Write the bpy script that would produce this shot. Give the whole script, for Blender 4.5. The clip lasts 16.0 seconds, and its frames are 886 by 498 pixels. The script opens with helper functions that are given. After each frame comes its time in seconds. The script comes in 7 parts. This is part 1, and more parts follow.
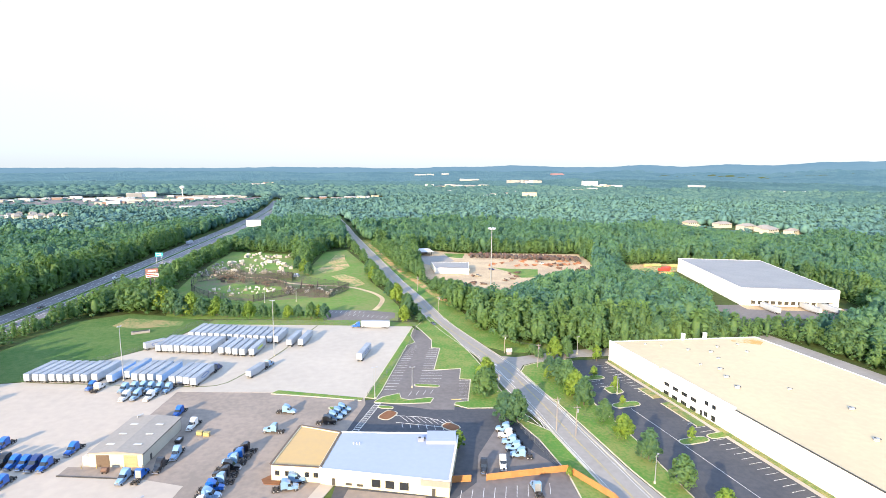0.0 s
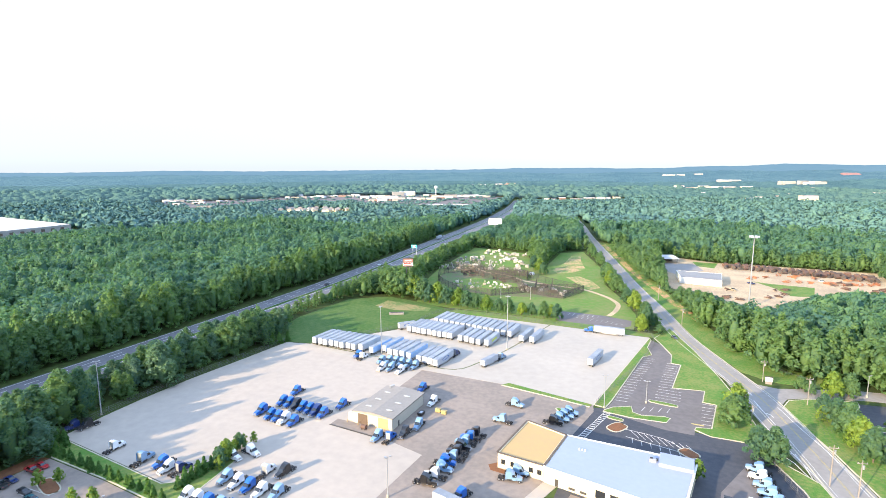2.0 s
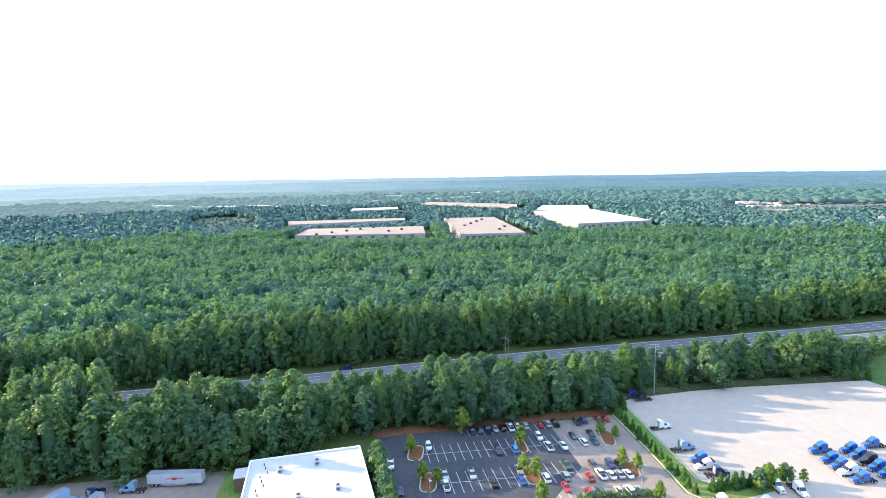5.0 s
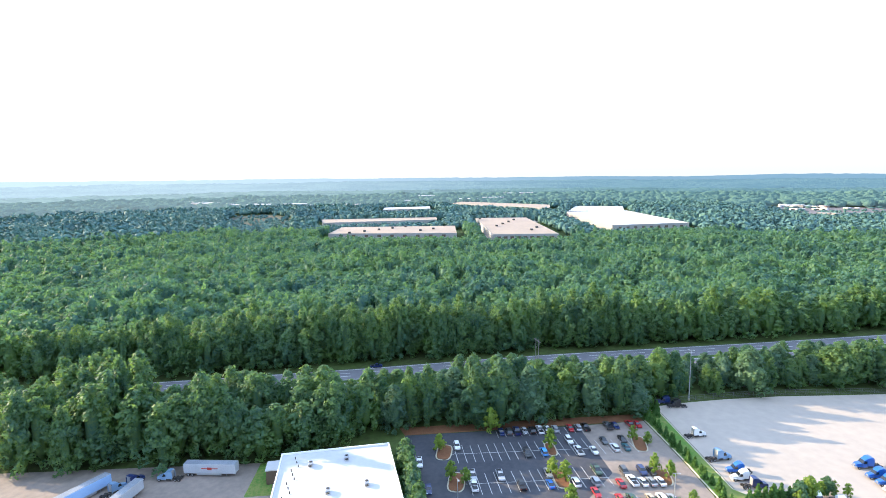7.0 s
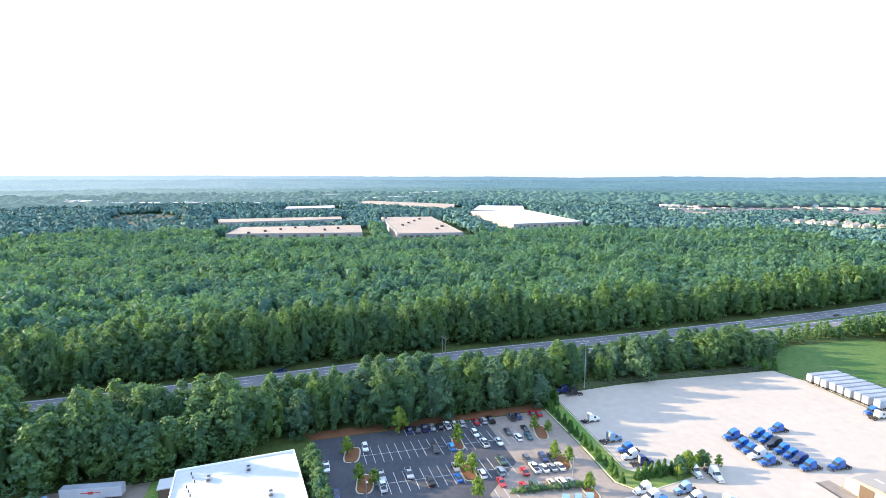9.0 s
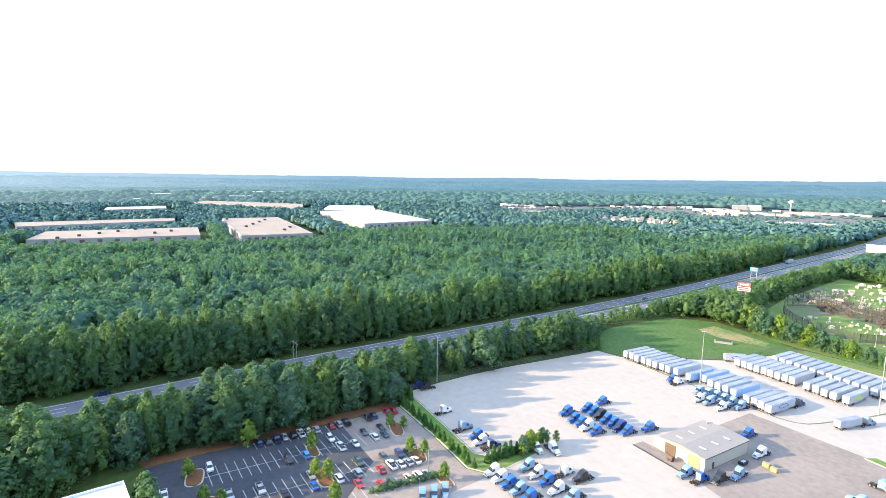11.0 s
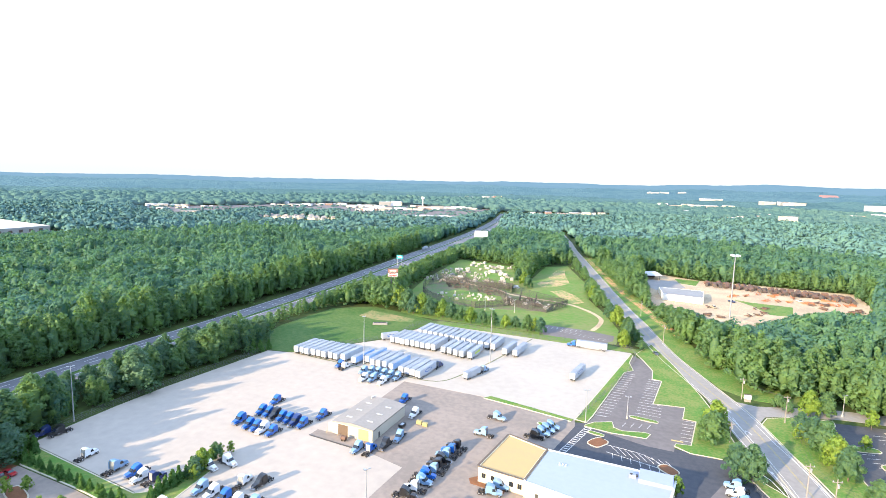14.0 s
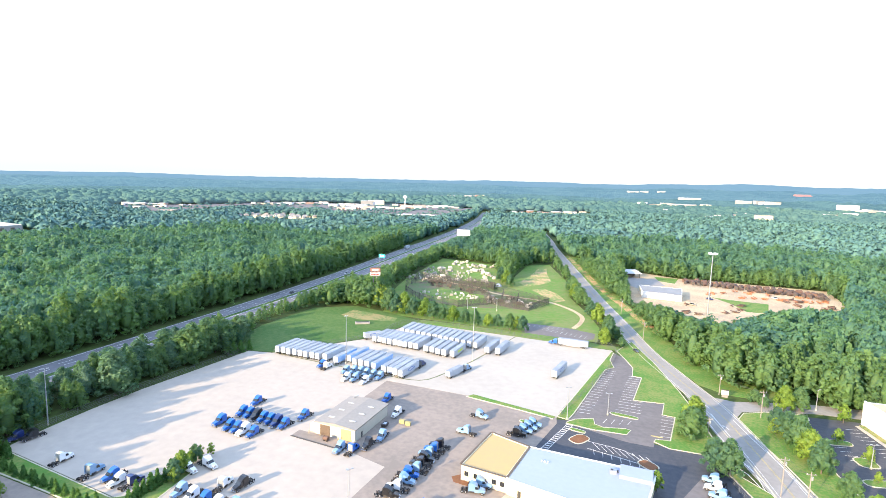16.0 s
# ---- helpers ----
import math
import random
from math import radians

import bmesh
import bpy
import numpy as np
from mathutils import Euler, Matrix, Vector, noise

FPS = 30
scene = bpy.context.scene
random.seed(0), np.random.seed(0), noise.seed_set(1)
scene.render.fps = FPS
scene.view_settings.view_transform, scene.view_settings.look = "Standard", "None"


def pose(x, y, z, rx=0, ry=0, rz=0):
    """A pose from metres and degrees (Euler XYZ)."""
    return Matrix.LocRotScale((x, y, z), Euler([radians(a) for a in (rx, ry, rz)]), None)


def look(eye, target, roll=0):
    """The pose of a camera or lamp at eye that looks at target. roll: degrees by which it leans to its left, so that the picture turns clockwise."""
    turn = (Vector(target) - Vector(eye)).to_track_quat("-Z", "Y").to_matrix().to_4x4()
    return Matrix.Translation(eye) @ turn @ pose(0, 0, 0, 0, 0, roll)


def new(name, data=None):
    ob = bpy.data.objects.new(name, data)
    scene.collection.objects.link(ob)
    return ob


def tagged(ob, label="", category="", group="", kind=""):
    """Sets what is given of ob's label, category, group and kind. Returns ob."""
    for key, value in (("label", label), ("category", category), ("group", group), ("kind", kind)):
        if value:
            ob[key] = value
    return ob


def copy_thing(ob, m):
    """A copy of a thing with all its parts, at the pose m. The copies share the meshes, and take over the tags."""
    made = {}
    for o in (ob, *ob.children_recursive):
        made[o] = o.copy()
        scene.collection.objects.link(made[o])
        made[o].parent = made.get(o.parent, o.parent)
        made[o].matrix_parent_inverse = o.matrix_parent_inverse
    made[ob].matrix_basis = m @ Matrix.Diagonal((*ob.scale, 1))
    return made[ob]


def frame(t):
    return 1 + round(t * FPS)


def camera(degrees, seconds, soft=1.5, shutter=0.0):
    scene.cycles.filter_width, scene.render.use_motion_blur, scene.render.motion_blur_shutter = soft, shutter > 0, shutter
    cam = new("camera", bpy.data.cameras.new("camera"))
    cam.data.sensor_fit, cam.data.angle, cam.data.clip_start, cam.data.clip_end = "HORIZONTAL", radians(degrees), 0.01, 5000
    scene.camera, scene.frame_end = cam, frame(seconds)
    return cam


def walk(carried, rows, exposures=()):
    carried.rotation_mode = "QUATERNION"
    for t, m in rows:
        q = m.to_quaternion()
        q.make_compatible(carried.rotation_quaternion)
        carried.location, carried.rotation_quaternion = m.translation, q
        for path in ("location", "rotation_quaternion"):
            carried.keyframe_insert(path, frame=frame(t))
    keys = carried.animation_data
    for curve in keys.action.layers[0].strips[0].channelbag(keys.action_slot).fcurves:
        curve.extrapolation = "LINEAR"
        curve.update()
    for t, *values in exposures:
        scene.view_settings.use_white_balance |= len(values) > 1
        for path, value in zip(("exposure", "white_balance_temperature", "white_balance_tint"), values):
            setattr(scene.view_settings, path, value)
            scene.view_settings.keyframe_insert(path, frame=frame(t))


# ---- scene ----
# ---------------------------------------------------------------- camera
EYE = 90.0
cam = camera(79.2, 16.0, soft=0.7)
ROWS = [  # seconds, yaw, pitch, roll
    (0.0, -0.07, -8.642, -0.469), (0.5, 13.391, -8.683, -0.17), (1.0, 19.833, -8.668, -0.037),
    (1.5, 21.624, -8.662, -0.021), (2.0, 25.092, -8.649, 0.094), (2.5, 35.747, -8.559, 0.419),
    (3.0, 49.755, -8.426, 0.785), (3.5, 61.463, -8.238, 1.107), (4.0, 68.55, -8.119, 1.109),
    (4.5, 75.545, -7.976, 1.143), (5.0, 81.394, -7.875, 1.13), (5.2, 82.5, -7.85, 1.09),
    (6.3, 85.0, -7.83, 0.85), (7.3, 84.35, -7.86, 0.6), (7.5, 83.543, -7.88, 0.548), (8.0, 80.759, -7.932, 0.39),
    (8.2, 79.45, -7.945, 0.32), (10.3, 65.821, -7.974, -0.424), (10.5, 63.976, -7.949, -0.478),
    (11.0, 58.726, -7.926, -0.716), (11.5, 53.014, -7.836, -0.926), (12.0, 45.409, -7.761, -1.099),
    (12.5, 38.035, -7.657, -1.259), (13.0, 30.861, -7.526, -1.429), (13.5, 25.739, -7.435, -1.514),
    (14.0, 23.548, -7.427, -1.56), (14.5, 22.66, -7.423, -1.553), (15.0, 22.154, -7.433, -1.627),
    (15.5, 21.838, -7.474, -1.628), (16.0, 21.647, -7.494, -1.675)]
EXPOSURE = 1.42
walk(cam, [(t, pose(0, 0, EYE, 90 + p, 0, y) @ pose(0, 0, 0, 0, 0, -r)) for t, y, p, r in ROWS],
     exposures=[(0.0, EXPOSURE - 0.22), (1.5, EXPOSURE - 0.15), (2.5, EXPOSURE - 0.13), (3.5, EXPOSURE - 0.05), (5.0, EXPOSURE), (16.0, EXPOSURE)])

# ---------------------------------------------------------------- light
SUN_DIR = Vector((-0.42, -0.907, 0)).normalized()
SUN_EL = radians(16.8)
world = bpy.data.worlds.new("sky")
scene.world = world
world.use_nodes = True
wn = world.node_tree
sky = wn.nodes.new("ShaderNodeTexSky")
sky.sky_type, sky.sun_disc = "NISHITA", False
sky.sun_elevation, sky.sun_rotation = SUN_EL, radians(204.8)
sky.air_density, sky.dust_density, sky.ozone_density = 1.0, 0.8, 2.0
veil = wn.nodes.new("ShaderNodeMix")  # thin white summer cloud over the whole sky
veil.data_type, veil.inputs[0].default_value = "RGBA", 0.85
wn.links.new(sky.outputs[0], veil.inputs[6])
way, split, rise, low = (wn.nodes.new(k) for k in ("ShaderNodeTexCoord", "ShaderNodeSeparateXYZ", "ShaderNodeMapRange", "ShaderNodeMix"))
rise.interpolation_type, rise.inputs[1].default_value, rise.inputs[2].default_value = "SMOOTHSTEP", -0.02, 0.24
low.data_type, low.inputs[6].default_value, low.inputs[7].default_value = "RGBA", (2.4, 2.66, 2.94, 1), (3.35, 4.6, 7.0, 1)  # pale haze low down
wn.links.new(way.outputs["Generated"], split.inputs[0])
wn.links.new(split.outputs[2], rise.inputs[0])
wn.links.new(rise.outputs[0], low.inputs[0])
wn.links.new(low.outputs[2], veil.inputs[7])
wn.links.new(veil.outputs[2], wn.nodes["Background"].inputs[0])
wn.nodes["Background"].inputs[1].default_value = 0.15
sun_data = bpy.data.lights.new("sun", "SUN")
sun_data.energy, sun_data.angle, sun_data.color = 5.2, radians(0.6), (1.0, 0.8, 0.54)
sun = new("sun", sun_data)
sun.matrix_world = look(Vector((SUN_DIR.x * math.cos(SUN_EL), SUN_DIR.y * math.cos(SUN_EL), math.sin(SUN_EL))) * 300, (0, 0, 0))


# ---------------------------------------------------------------- materials
def material(name, color, rough=0.7, metal=0.0, color2=None, scale=0.5, scale2=6.0, amount=0.25, bump=0.0, bump_scale=8.0,
             spec=0.4, vary=0.0, island=0.0, translucent=0.0, haze_glow=None, coat=0.0):
    """A surface with two scales of noise between two colours, and some variation from piece to piece."""
    m = bpy.data.materials.new(name)
    m.use_nodes = True
    nt = m.node_tree
    n, ln = nt.nodes, nt.links
    bsdf = n["Principled BSDF"]
    color2 = color2 or tuple(c * 0.7 for c in color)
    tc = n.new("ShaderNodeTexCoord")
    big, small = n.new("ShaderNodeTexNoise"), n.new("ShaderNodeTexNoise")
    for tex, s, d in ((big, scale, 3.0), (small, scale2, 4.0)):
        tex.inputs["Scale"].default_value, tex.inputs["Detail"].default_value = s, d
        ln.new(tc.outputs["Object"], tex.inputs["Vector"])
    mixn = n.new("ShaderNodeMath")
    mixn.operation = "ADD"
    ln.new(big.outputs[0], mixn.inputs[0]), ln.new(small.outputs[0], mixn.inputs[1])
    ramp = n.new("ShaderNodeMapRange")
    ramp.inputs[1].default_value, ramp.inputs[2].default_value = 1.0 - 0.35, 1.0 + 0.35
    ramp.inputs[3].default_value, ramp.inputs[4].default_value = 0.5 - 2 * amount, 0.5 + 2 * amount
    ln.new(mixn.outputs[0], ramp.inputs[0])
    fac = ramp.outputs[0]
    for source, k in (("ShaderNodeObjectInfo", vary), ("ShaderNodeNewGeometry", island)):
        if k:
            info = n.new(source)
            out = info.outputs["Random"] if source == "ShaderNodeObjectInfo" else info.outputs["Random Per Island"]
            mr = n.new("ShaderNodeMath")
            mr.operation = "MULTIPLY_ADD"
            mr.inputs[1].default_value = k
            ln.new(out, mr.inputs[0]), ln.new(fac, mr.inputs[2])
            sub = n.new("ShaderNodeMath")
            sub.operation = "SUBTRACT"
            sub.inputs[1].default_value = k / 2
            ln.new(mr.outputs[0], sub.inputs[0])
            fac = sub.outputs[0]
    clamp = n.new("ShaderNodeClamp")
    ln.new(fac, clamp.inputs[0])
    mix = n.new("ShaderNodeMix")
    mix.data_type = "RGBA"
    mix.inputs[6].default_value, mix.inputs[7].default_value = (*color, 1), (*color2, 1)
    ln.new(clamp.outputs[0], mix.inputs[0])
    ln.new(mix.outputs[2], bsdf.inputs["Base Color"])
    bsdf.inputs["Roughness"].default_value, bsdf.inputs["Metallic"].default_value = rough, metal
    bsdf.inputs["Specular IOR Level"].default_value = spec
    bsdf.inputs["Coat Weight"].default_value = coat
    if bump:
        tex, b = n.new("ShaderNodeTexNoise"), n.new("ShaderNodeBump")
        tex.inputs["Scale"].default_value, tex.inputs["Detail"].default_value = bump_scale, 5.0
        ln.new(tc.outputs["Object"], tex.inputs["Vector"])
        b.inputs["Strength"].default_value, b.inputs["Distance"].default_value = min(bump, 1.0), max(1.0, bump) / bump_scale
        ln.new(tex.outputs[0], b.inputs["Height"])
        ln.new(b.outputs[0], bsdf.inputs["Normal"])
    if haze_glow:  # far backdrop: haze painted as emission, paler and brighter towards the sun
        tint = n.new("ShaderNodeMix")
        tint.data_type, tint.inputs[6].default_value, tint.inputs[7].default_value = "RGBA", (*haze_glow, 1), (*(1.1 * c + 1.0 * haze_glow[2] for c in haze_glow), 1)
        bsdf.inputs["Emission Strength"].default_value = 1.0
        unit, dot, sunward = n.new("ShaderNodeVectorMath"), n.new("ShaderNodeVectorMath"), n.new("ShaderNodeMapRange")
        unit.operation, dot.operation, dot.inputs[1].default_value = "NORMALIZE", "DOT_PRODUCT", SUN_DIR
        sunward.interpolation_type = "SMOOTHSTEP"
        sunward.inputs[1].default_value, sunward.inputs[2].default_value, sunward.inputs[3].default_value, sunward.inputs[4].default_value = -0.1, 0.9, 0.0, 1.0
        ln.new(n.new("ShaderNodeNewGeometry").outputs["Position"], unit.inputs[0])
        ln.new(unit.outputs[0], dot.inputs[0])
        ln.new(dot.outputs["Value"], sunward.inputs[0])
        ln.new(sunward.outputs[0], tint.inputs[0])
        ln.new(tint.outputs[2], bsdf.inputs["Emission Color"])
    if translucent:
        tr, ms = n.new("ShaderNodeBsdfTranslucent"), n.new("ShaderNodeMixShader")
        warm = n.new("ShaderNodeMix")
        warm.data_type, warm.blend_type, warm.inputs[0].default_value, warm.inputs[7].default_value = "RGBA", "MULTIPLY", 1.0, (1.25, 1.25, 0.6, 1)
        ln.new(mix.outputs[2], warm.inputs[6])
        ln.new(warm.outputs[2], tr.inputs[0])
        ms.inputs[0].default_value = translucent
        ln.new(bsdf.outputs[0], ms.inputs[1]), ln.new(tr.outputs[0], ms.inputs[2])
        ln.new(ms.outputs[0], n["Material Output"].inputs[0])
    return m


M = {}
M["ground"] = material("forest_floor", (0.075, 0.11, 0.03), 0.95, color2=(0.05, 0.06, 0.022), scale=0.03, scale2=0.4, amount=0.4, spec=0.1)
M["lawn"] = material("lawn", (0.085, 0.19, 0.035), 0.9, color2=(0.19, 0.22, 0.065), scale=0.09, scale2=0.9, amount=0.5, bump=0.6, bump_scale=3, spec=0.15)
M["meadow"] = material("meadow", (0.11, 0.205, 0.04), 0.9, color2=(0.18, 0.205, 0.07), scale=0.03, scale2=0.3, amount=0.45, bump=0.6, bump_scale=2, spec=0.15)
M["basin"] = material("basin_grass", (0.055, 0.12, 0.028), 0.9, color2=(0.1, 0.15, 0.045), scale=0.05, scale2=0.4, amount=0.4, bump=0.6, bump_scale=2, spec=0.15)
M["dirt"] = material("bare_dirt", (0.5, 0.38, 0.235), 0.95, color2=(0.36, 0.265, 0.17), scale=0.05, scale2=0.7, amount=0.55, bump=0.4, bump_scale=2)
M["clay"] = material("red_clay", (0.46, 0.25, 0.12), 0.95, color2=(0.1, 0.2, 0.03), scale=0.11, scale2=0.9, amount=1.0, bump=0.4, bump_scale=2)
M["concrete"] = material("yard_concrete", (0.425, 0.36, 0.295), 0.85, color2=(0.36, 0.31, 0.258), scale=0.02, scale2=0.3, amount=0.32, bump=0.15, bump_scale=5)
M["concrete_new"] = material("pale_concrete", (0.42, 0.37, 0.31), 0.85, color2=(0.36, 0.32, 0.27), scale=0.03, scale2=0.3, amount=0.3, bump=0.15, bump_scale=5)
M["brown"] = material("worn_asphalt", (0.275, 0.222, 0.182), 0.9, color2=(0.205, 0.17, 0.142), scale=0.06, scale2=0.5, amount=0.4, bump=0.2, bump_scale=5)
M["asphalt"] = material("dark_asphalt", (0.042, 0.045, 0.055), 0.8, color2=(0.068, 0.068, 0.074), scale=0.06, scale2=0.6, amount=0.35, bump=0.2, bump_scale=6)
M["asphalt_mid"] = material("grey_asphalt", (0.125, 0.108, 0.102), 0.85, color2=(0.165, 0.145, 0.135), scale=0.05, scale2=0.5, amount=0.35, bump=0.2, bump_scale=6)
M["road"] = material("road_asphalt", (0.23, 0.21, 0.19), 0.85, color2=(0.285, 0.26, 0.235), scale=0.05, scale2=0.5, amount=0.35, bump=0.15, bump_scale=6)
M["highway"] = material("highway_asphalt", (0.13, 0.127, 0.135), 0.85, color2=(0.17, 0.167, 0.175), scale=0.03, scale2=0.3, amount=0.35)
M["kerb"] = material("kerb_concrete", (0.5, 0.45, 0.33), 0.85, color2=(0.4, 0.365, 0.28), scale=0.3, scale2=3)
M["paint"] = material("white_road_paint", (0.60, 0.59, 0.56), 0.7, color2=(0.40, 0.39, 0.37), scale=0.4, scale2=4, amount=0.4)
M["yellow"] = material("yellow_paint", (0.42, 0.33, 0.12), 0.7, color2=(0.3, 0.25, 0.12), scale=0.4, scale2=4, amount=0.4)
# red is dulled: haze before the far cutting is mixed in
M["red_earth"] = material("red_earth", (0.34, 0.17, 0.14), 0.95, color2=(0.26, 0.14, 0.12), scale=0.05, scale2=0.3)
M["brick_wall"] = material("brick_wall", (0.28, 0.19, 0.155), 0.9, color2=(0.22, 0.155, 0.13), scale=0.1, scale2=1.5)
M["dry_grass"] = material("dry_grass", (0.26, 0.21, 0.09), 0.95, color2=(0.11, 0.17, 0.045), scale=0.07, scale2=0.6, amount=0.9, bump=0.4, bump_scale=2)
M["hedge_strip"] = material("hedge_strip", (0.10, 0.16, 0.04), 0.95, color2=(0.26, 0.24, 0.09), scale=0.3, scale2=1.5, amount=0.6, bump=0.8, bump_scale=2)
M["pink_roof"] = material("rosy_roof_membrane", (0.36, 0.275, 0.2), 0.8, color2=(0.3, 0.235, 0.18), scale=0.02, scale2=0.2, amount=0.45)
M["worn_dirt"] = material("worn_dirt", (0.46, 0.30, 0.15), 0.95, color2=(0.14, 0.22, 0.05), scale=0.06, scale2=0.5, amount=0.75, bump=0.4, bump_scale=2)
M["felled"] = material("felled_ground", (0.1, 0.085, 0.06), 0.95, color2=(0.055, 0.085, 0.05), scale=0.02, scale2=0.15, amount=0.8, bump=0.5, bump_scale=0.4)
M["trodden"] = material("trodden_ground", (0.15, 0.115, 0.075), 0.95, color2=(0.10, 0.15, 0.045), scale=0.07, scale2=0.6, amount=0.7, bump=0.4, bump_scale=2)
M["weeds"] = material("weedy_drain", (0.16, 0.15, 0.08), 0.95, color2=(0.10, 0.13, 0.05), scale=0.2, scale2=1.5, amount=0.6)
M["mulch"] = material("brown_mulch", (0.22, 0.095, 0.04), 0.95, color2=(0.15, 0.065, 0.03), scale=0.8, scale2=6, bump=0.5, bump_scale=8)
M["white_wall"] = material("white_painted_wall", (0.80, 0.79, 0.74), 0.7, color2=(0.72, 0.70, 0.65), scale=0.1, scale2=1.5)
# white wall greyed down: shade on the far walls is in this colour
M["far_wall"] = material("pale_grey_shaded_wall", (0.34, 0.325, 0.3), 0.8, color2=(0.29, 0.28, 0.26), scale=0.05, scale2=0.5)
M["fence_steel"] = material("dull_fence_steel", (0.14, 0.145, 0.15), 0.6, metal=0.3, color2=(0.10, 0.105, 0.11), scale=1, scale2=6)
M["cream_wall"] = material("cream_painted_wall", (0.62, 0.55, 0.38), 0.7, color2=(0.55, 0.48, 0.33), scale=0.15, scale2=1.5)
M["beige_metal"] = material("beige_metal_siding", (0.50, 0.46, 0.37), 0.55, color2=(0.43, 0.40, 0.32), scale=0.2, scale2=2)
M["tan_roof"] = material("tan_roof_membrane", (0.46, 0.31, 0.13), 0.8, color2=(0.42, 0.29, 0.14), scale=0.05, scale2=0.7, amount=0.3, bump=0.1)
M["sand_roof"] = material("sand_roof_membrane", (0.53, 0.43, 0.265), 0.8, color2=(0.46, 0.375, 0.24), scale=0.03, scale2=0.5, amount=0.35, bump=0.1)
M["blue_roof"] = material("pale_blue_roof_membrane", (0.3, 0.335, 0.45), 0.55, color2=(0.275, 0.31, 0.42), scale=0.06, scale2=0.6, amount=0.25)
M["stain"] = material("roof_rust_stain", (0.55, 0.27, 0.07), 0.9, color2=(0.5, 0.4, 0.24), scale=0.15, scale2=0.8, amount=0.8)
M["white_roof"] = material("white_roof_membrane", (0.52, 0.51, 0.49), 0.7, color2=(0.45, 0.45, 0.445), scale=0.06, scale2=0.7, amount=0.3)
M["grey_roof"] = material("grey_metal_roof", (0.25, 0.235, 0.215), 0.55, color2=(0.2, 0.19, 0.178), scale=0.05, scale2=0.7, amount=0.35)
M["shed_roof"] = material("taupe_metal_roof", (0.29, 0.255, 0.215), 0.55, color2=(0.245, 0.215, 0.18), scale=0.1, scale2=1.0, amount=0.3)
M["dark_trim"] = material("dark_trim", (0.06, 0.055, 0.05), 0.6)
M["brown_door"] = material("brown_roller_door", (0.13, 0.09, 0.06), 0.6, color2=(0.10, 0.07, 0.05), scale=1, scale2=8)
M["tan_door"] = material("tan_roller_door", (0.40, 0.28, 0.15), 0.6, color2=(0.35, 0.25, 0.13), scale=1, scale2=8)
M["glass"] = material("tinted_glass", (0.012, 0.016, 0.022), 0.06, color2=(0.02, 0.025, 0.03), spec=0.8)
M["wood_fence"] = material("orange_stained_fence", (0.42, 0.19, 0.065), 0.8, color2=(0.34, 0.15, 0.05), scale=0.7, scale2=5, vary=0.5)
M["steel"] = material("galvanised_steel", (0.42, 0.43, 0.44), 0.5, metal=0.6, color2=(0.34, 0.35, 0.36), scale=1, scale2=6)
M["pole_wood"] = material("weathered_pole", (0.28, 0.245, 0.215), 0.9, color2=(0.2, 0.175, 0.155), scale=1, scale2=6)
M["black"] = material("black_paint", (0.012, 0.012, 0.014), 0.35, color2=(0.02, 0.02, 0.022))
M["chassis"] = material("dark_chassis", (0.03, 0.028, 0.027), 0.7, color2=(0.055, 0.045, 0.04), scale=2, scale2=9)
M["tyre"] = material("tyre_rubber", (0.018, 0.018, 0.019), 0.9, color2=(0.03, 0.028, 0.027), scale=3, scale2=12)
M["rim"] = material("polished_rim", (0.62, 0.62, 0.63), 0.35, metal=0.8, color2=(0.45, 0.45, 0.46), scale=4)
M["chrome"] = material("chrome", (0.72, 0.73, 0.75), 0.15, metal=1.0, color2=(0.6, 0.6, 0.62))
M["trailer"] = material("white_trailer_skin", (0.43, 0.455, 0.49), 0.45, color2=(0.34, 0.365, 0.395), scale=0.3, scale2=3, amount=0.3, vary=0.5, spec=0.5)
M["trailer_roof"] = material("trailer_roof", (0.29, 0.315, 0.35), 0.5, color2=(0.2, 0.22, 0.245), scale=0.4, scale2=3, amount=0.4, vary=0.6)
M["trailer_blue"] = material("shaded_blue_skin", (0.30, 0.47, 0.72), 0.45, color2=(0.26, 0.41, 0.64), scale=0.3, scale2=3)
M["lime"] = material("lime_panel", (0.5, 0.6, 0.08), 0.6, color2=(0.42, 0.5, 0.08))
M["orange"] = material("orange_rust_red", (0.36, 0.14, 0.06), 0.8, color2=(0.22, 0.1, 0.055), scale=1, scale2=6, vary=0.8)
M["rust"] = material("rusty_iron", (0.15, 0.085, 0.06), 0.85, color2=(0.07, 0.055, 0.05), scale=1, scale2=6, vary=0.9)
M["net"] = material("black_netting", (0.05, 0.045, 0.04), 0.9, color2=(0.075, 0.068, 0.06), scale=1, scale2=6)
M["bunker"] = material("pale_bunker", (0.5, 0.46, 0.38), 0.85, color2=(0.2, 0.18, 0.155), scale=1, scale2=4, vary=0.9)
M["sign_white"] = material("sign_face", (0.80, 0.78, 0.74), 0.6, color2=(0.72, 0.70, 0.67))
M["sign_red"] = material("sign_red", (0.50, 0.06, 0.04), 0.6)
M["sign_teal"] = material("sign_teal", (0.02, 0.36, 0.40), 0.5, color2=(0.02, 0.32, 0.36))
M["bark"] = material("bark", (0.10, 0.075, 0.055), 0.95, color2=(0.16, 0.12, 0.09), scale=1, scale2=6, bump=0.5)
# near leaves: the darker tone carries the blue of hazy shade
M["leaf"] = material("broad_leaves_haze_blue", (0.152, 0.255, 0.085), 0.6, color2=(0.059, 0.142, 0.112), scale=0.09, scale2=1.2, amount=0.3, vary=0.6, island=0.1, translucent=0.5, spec=0.25)
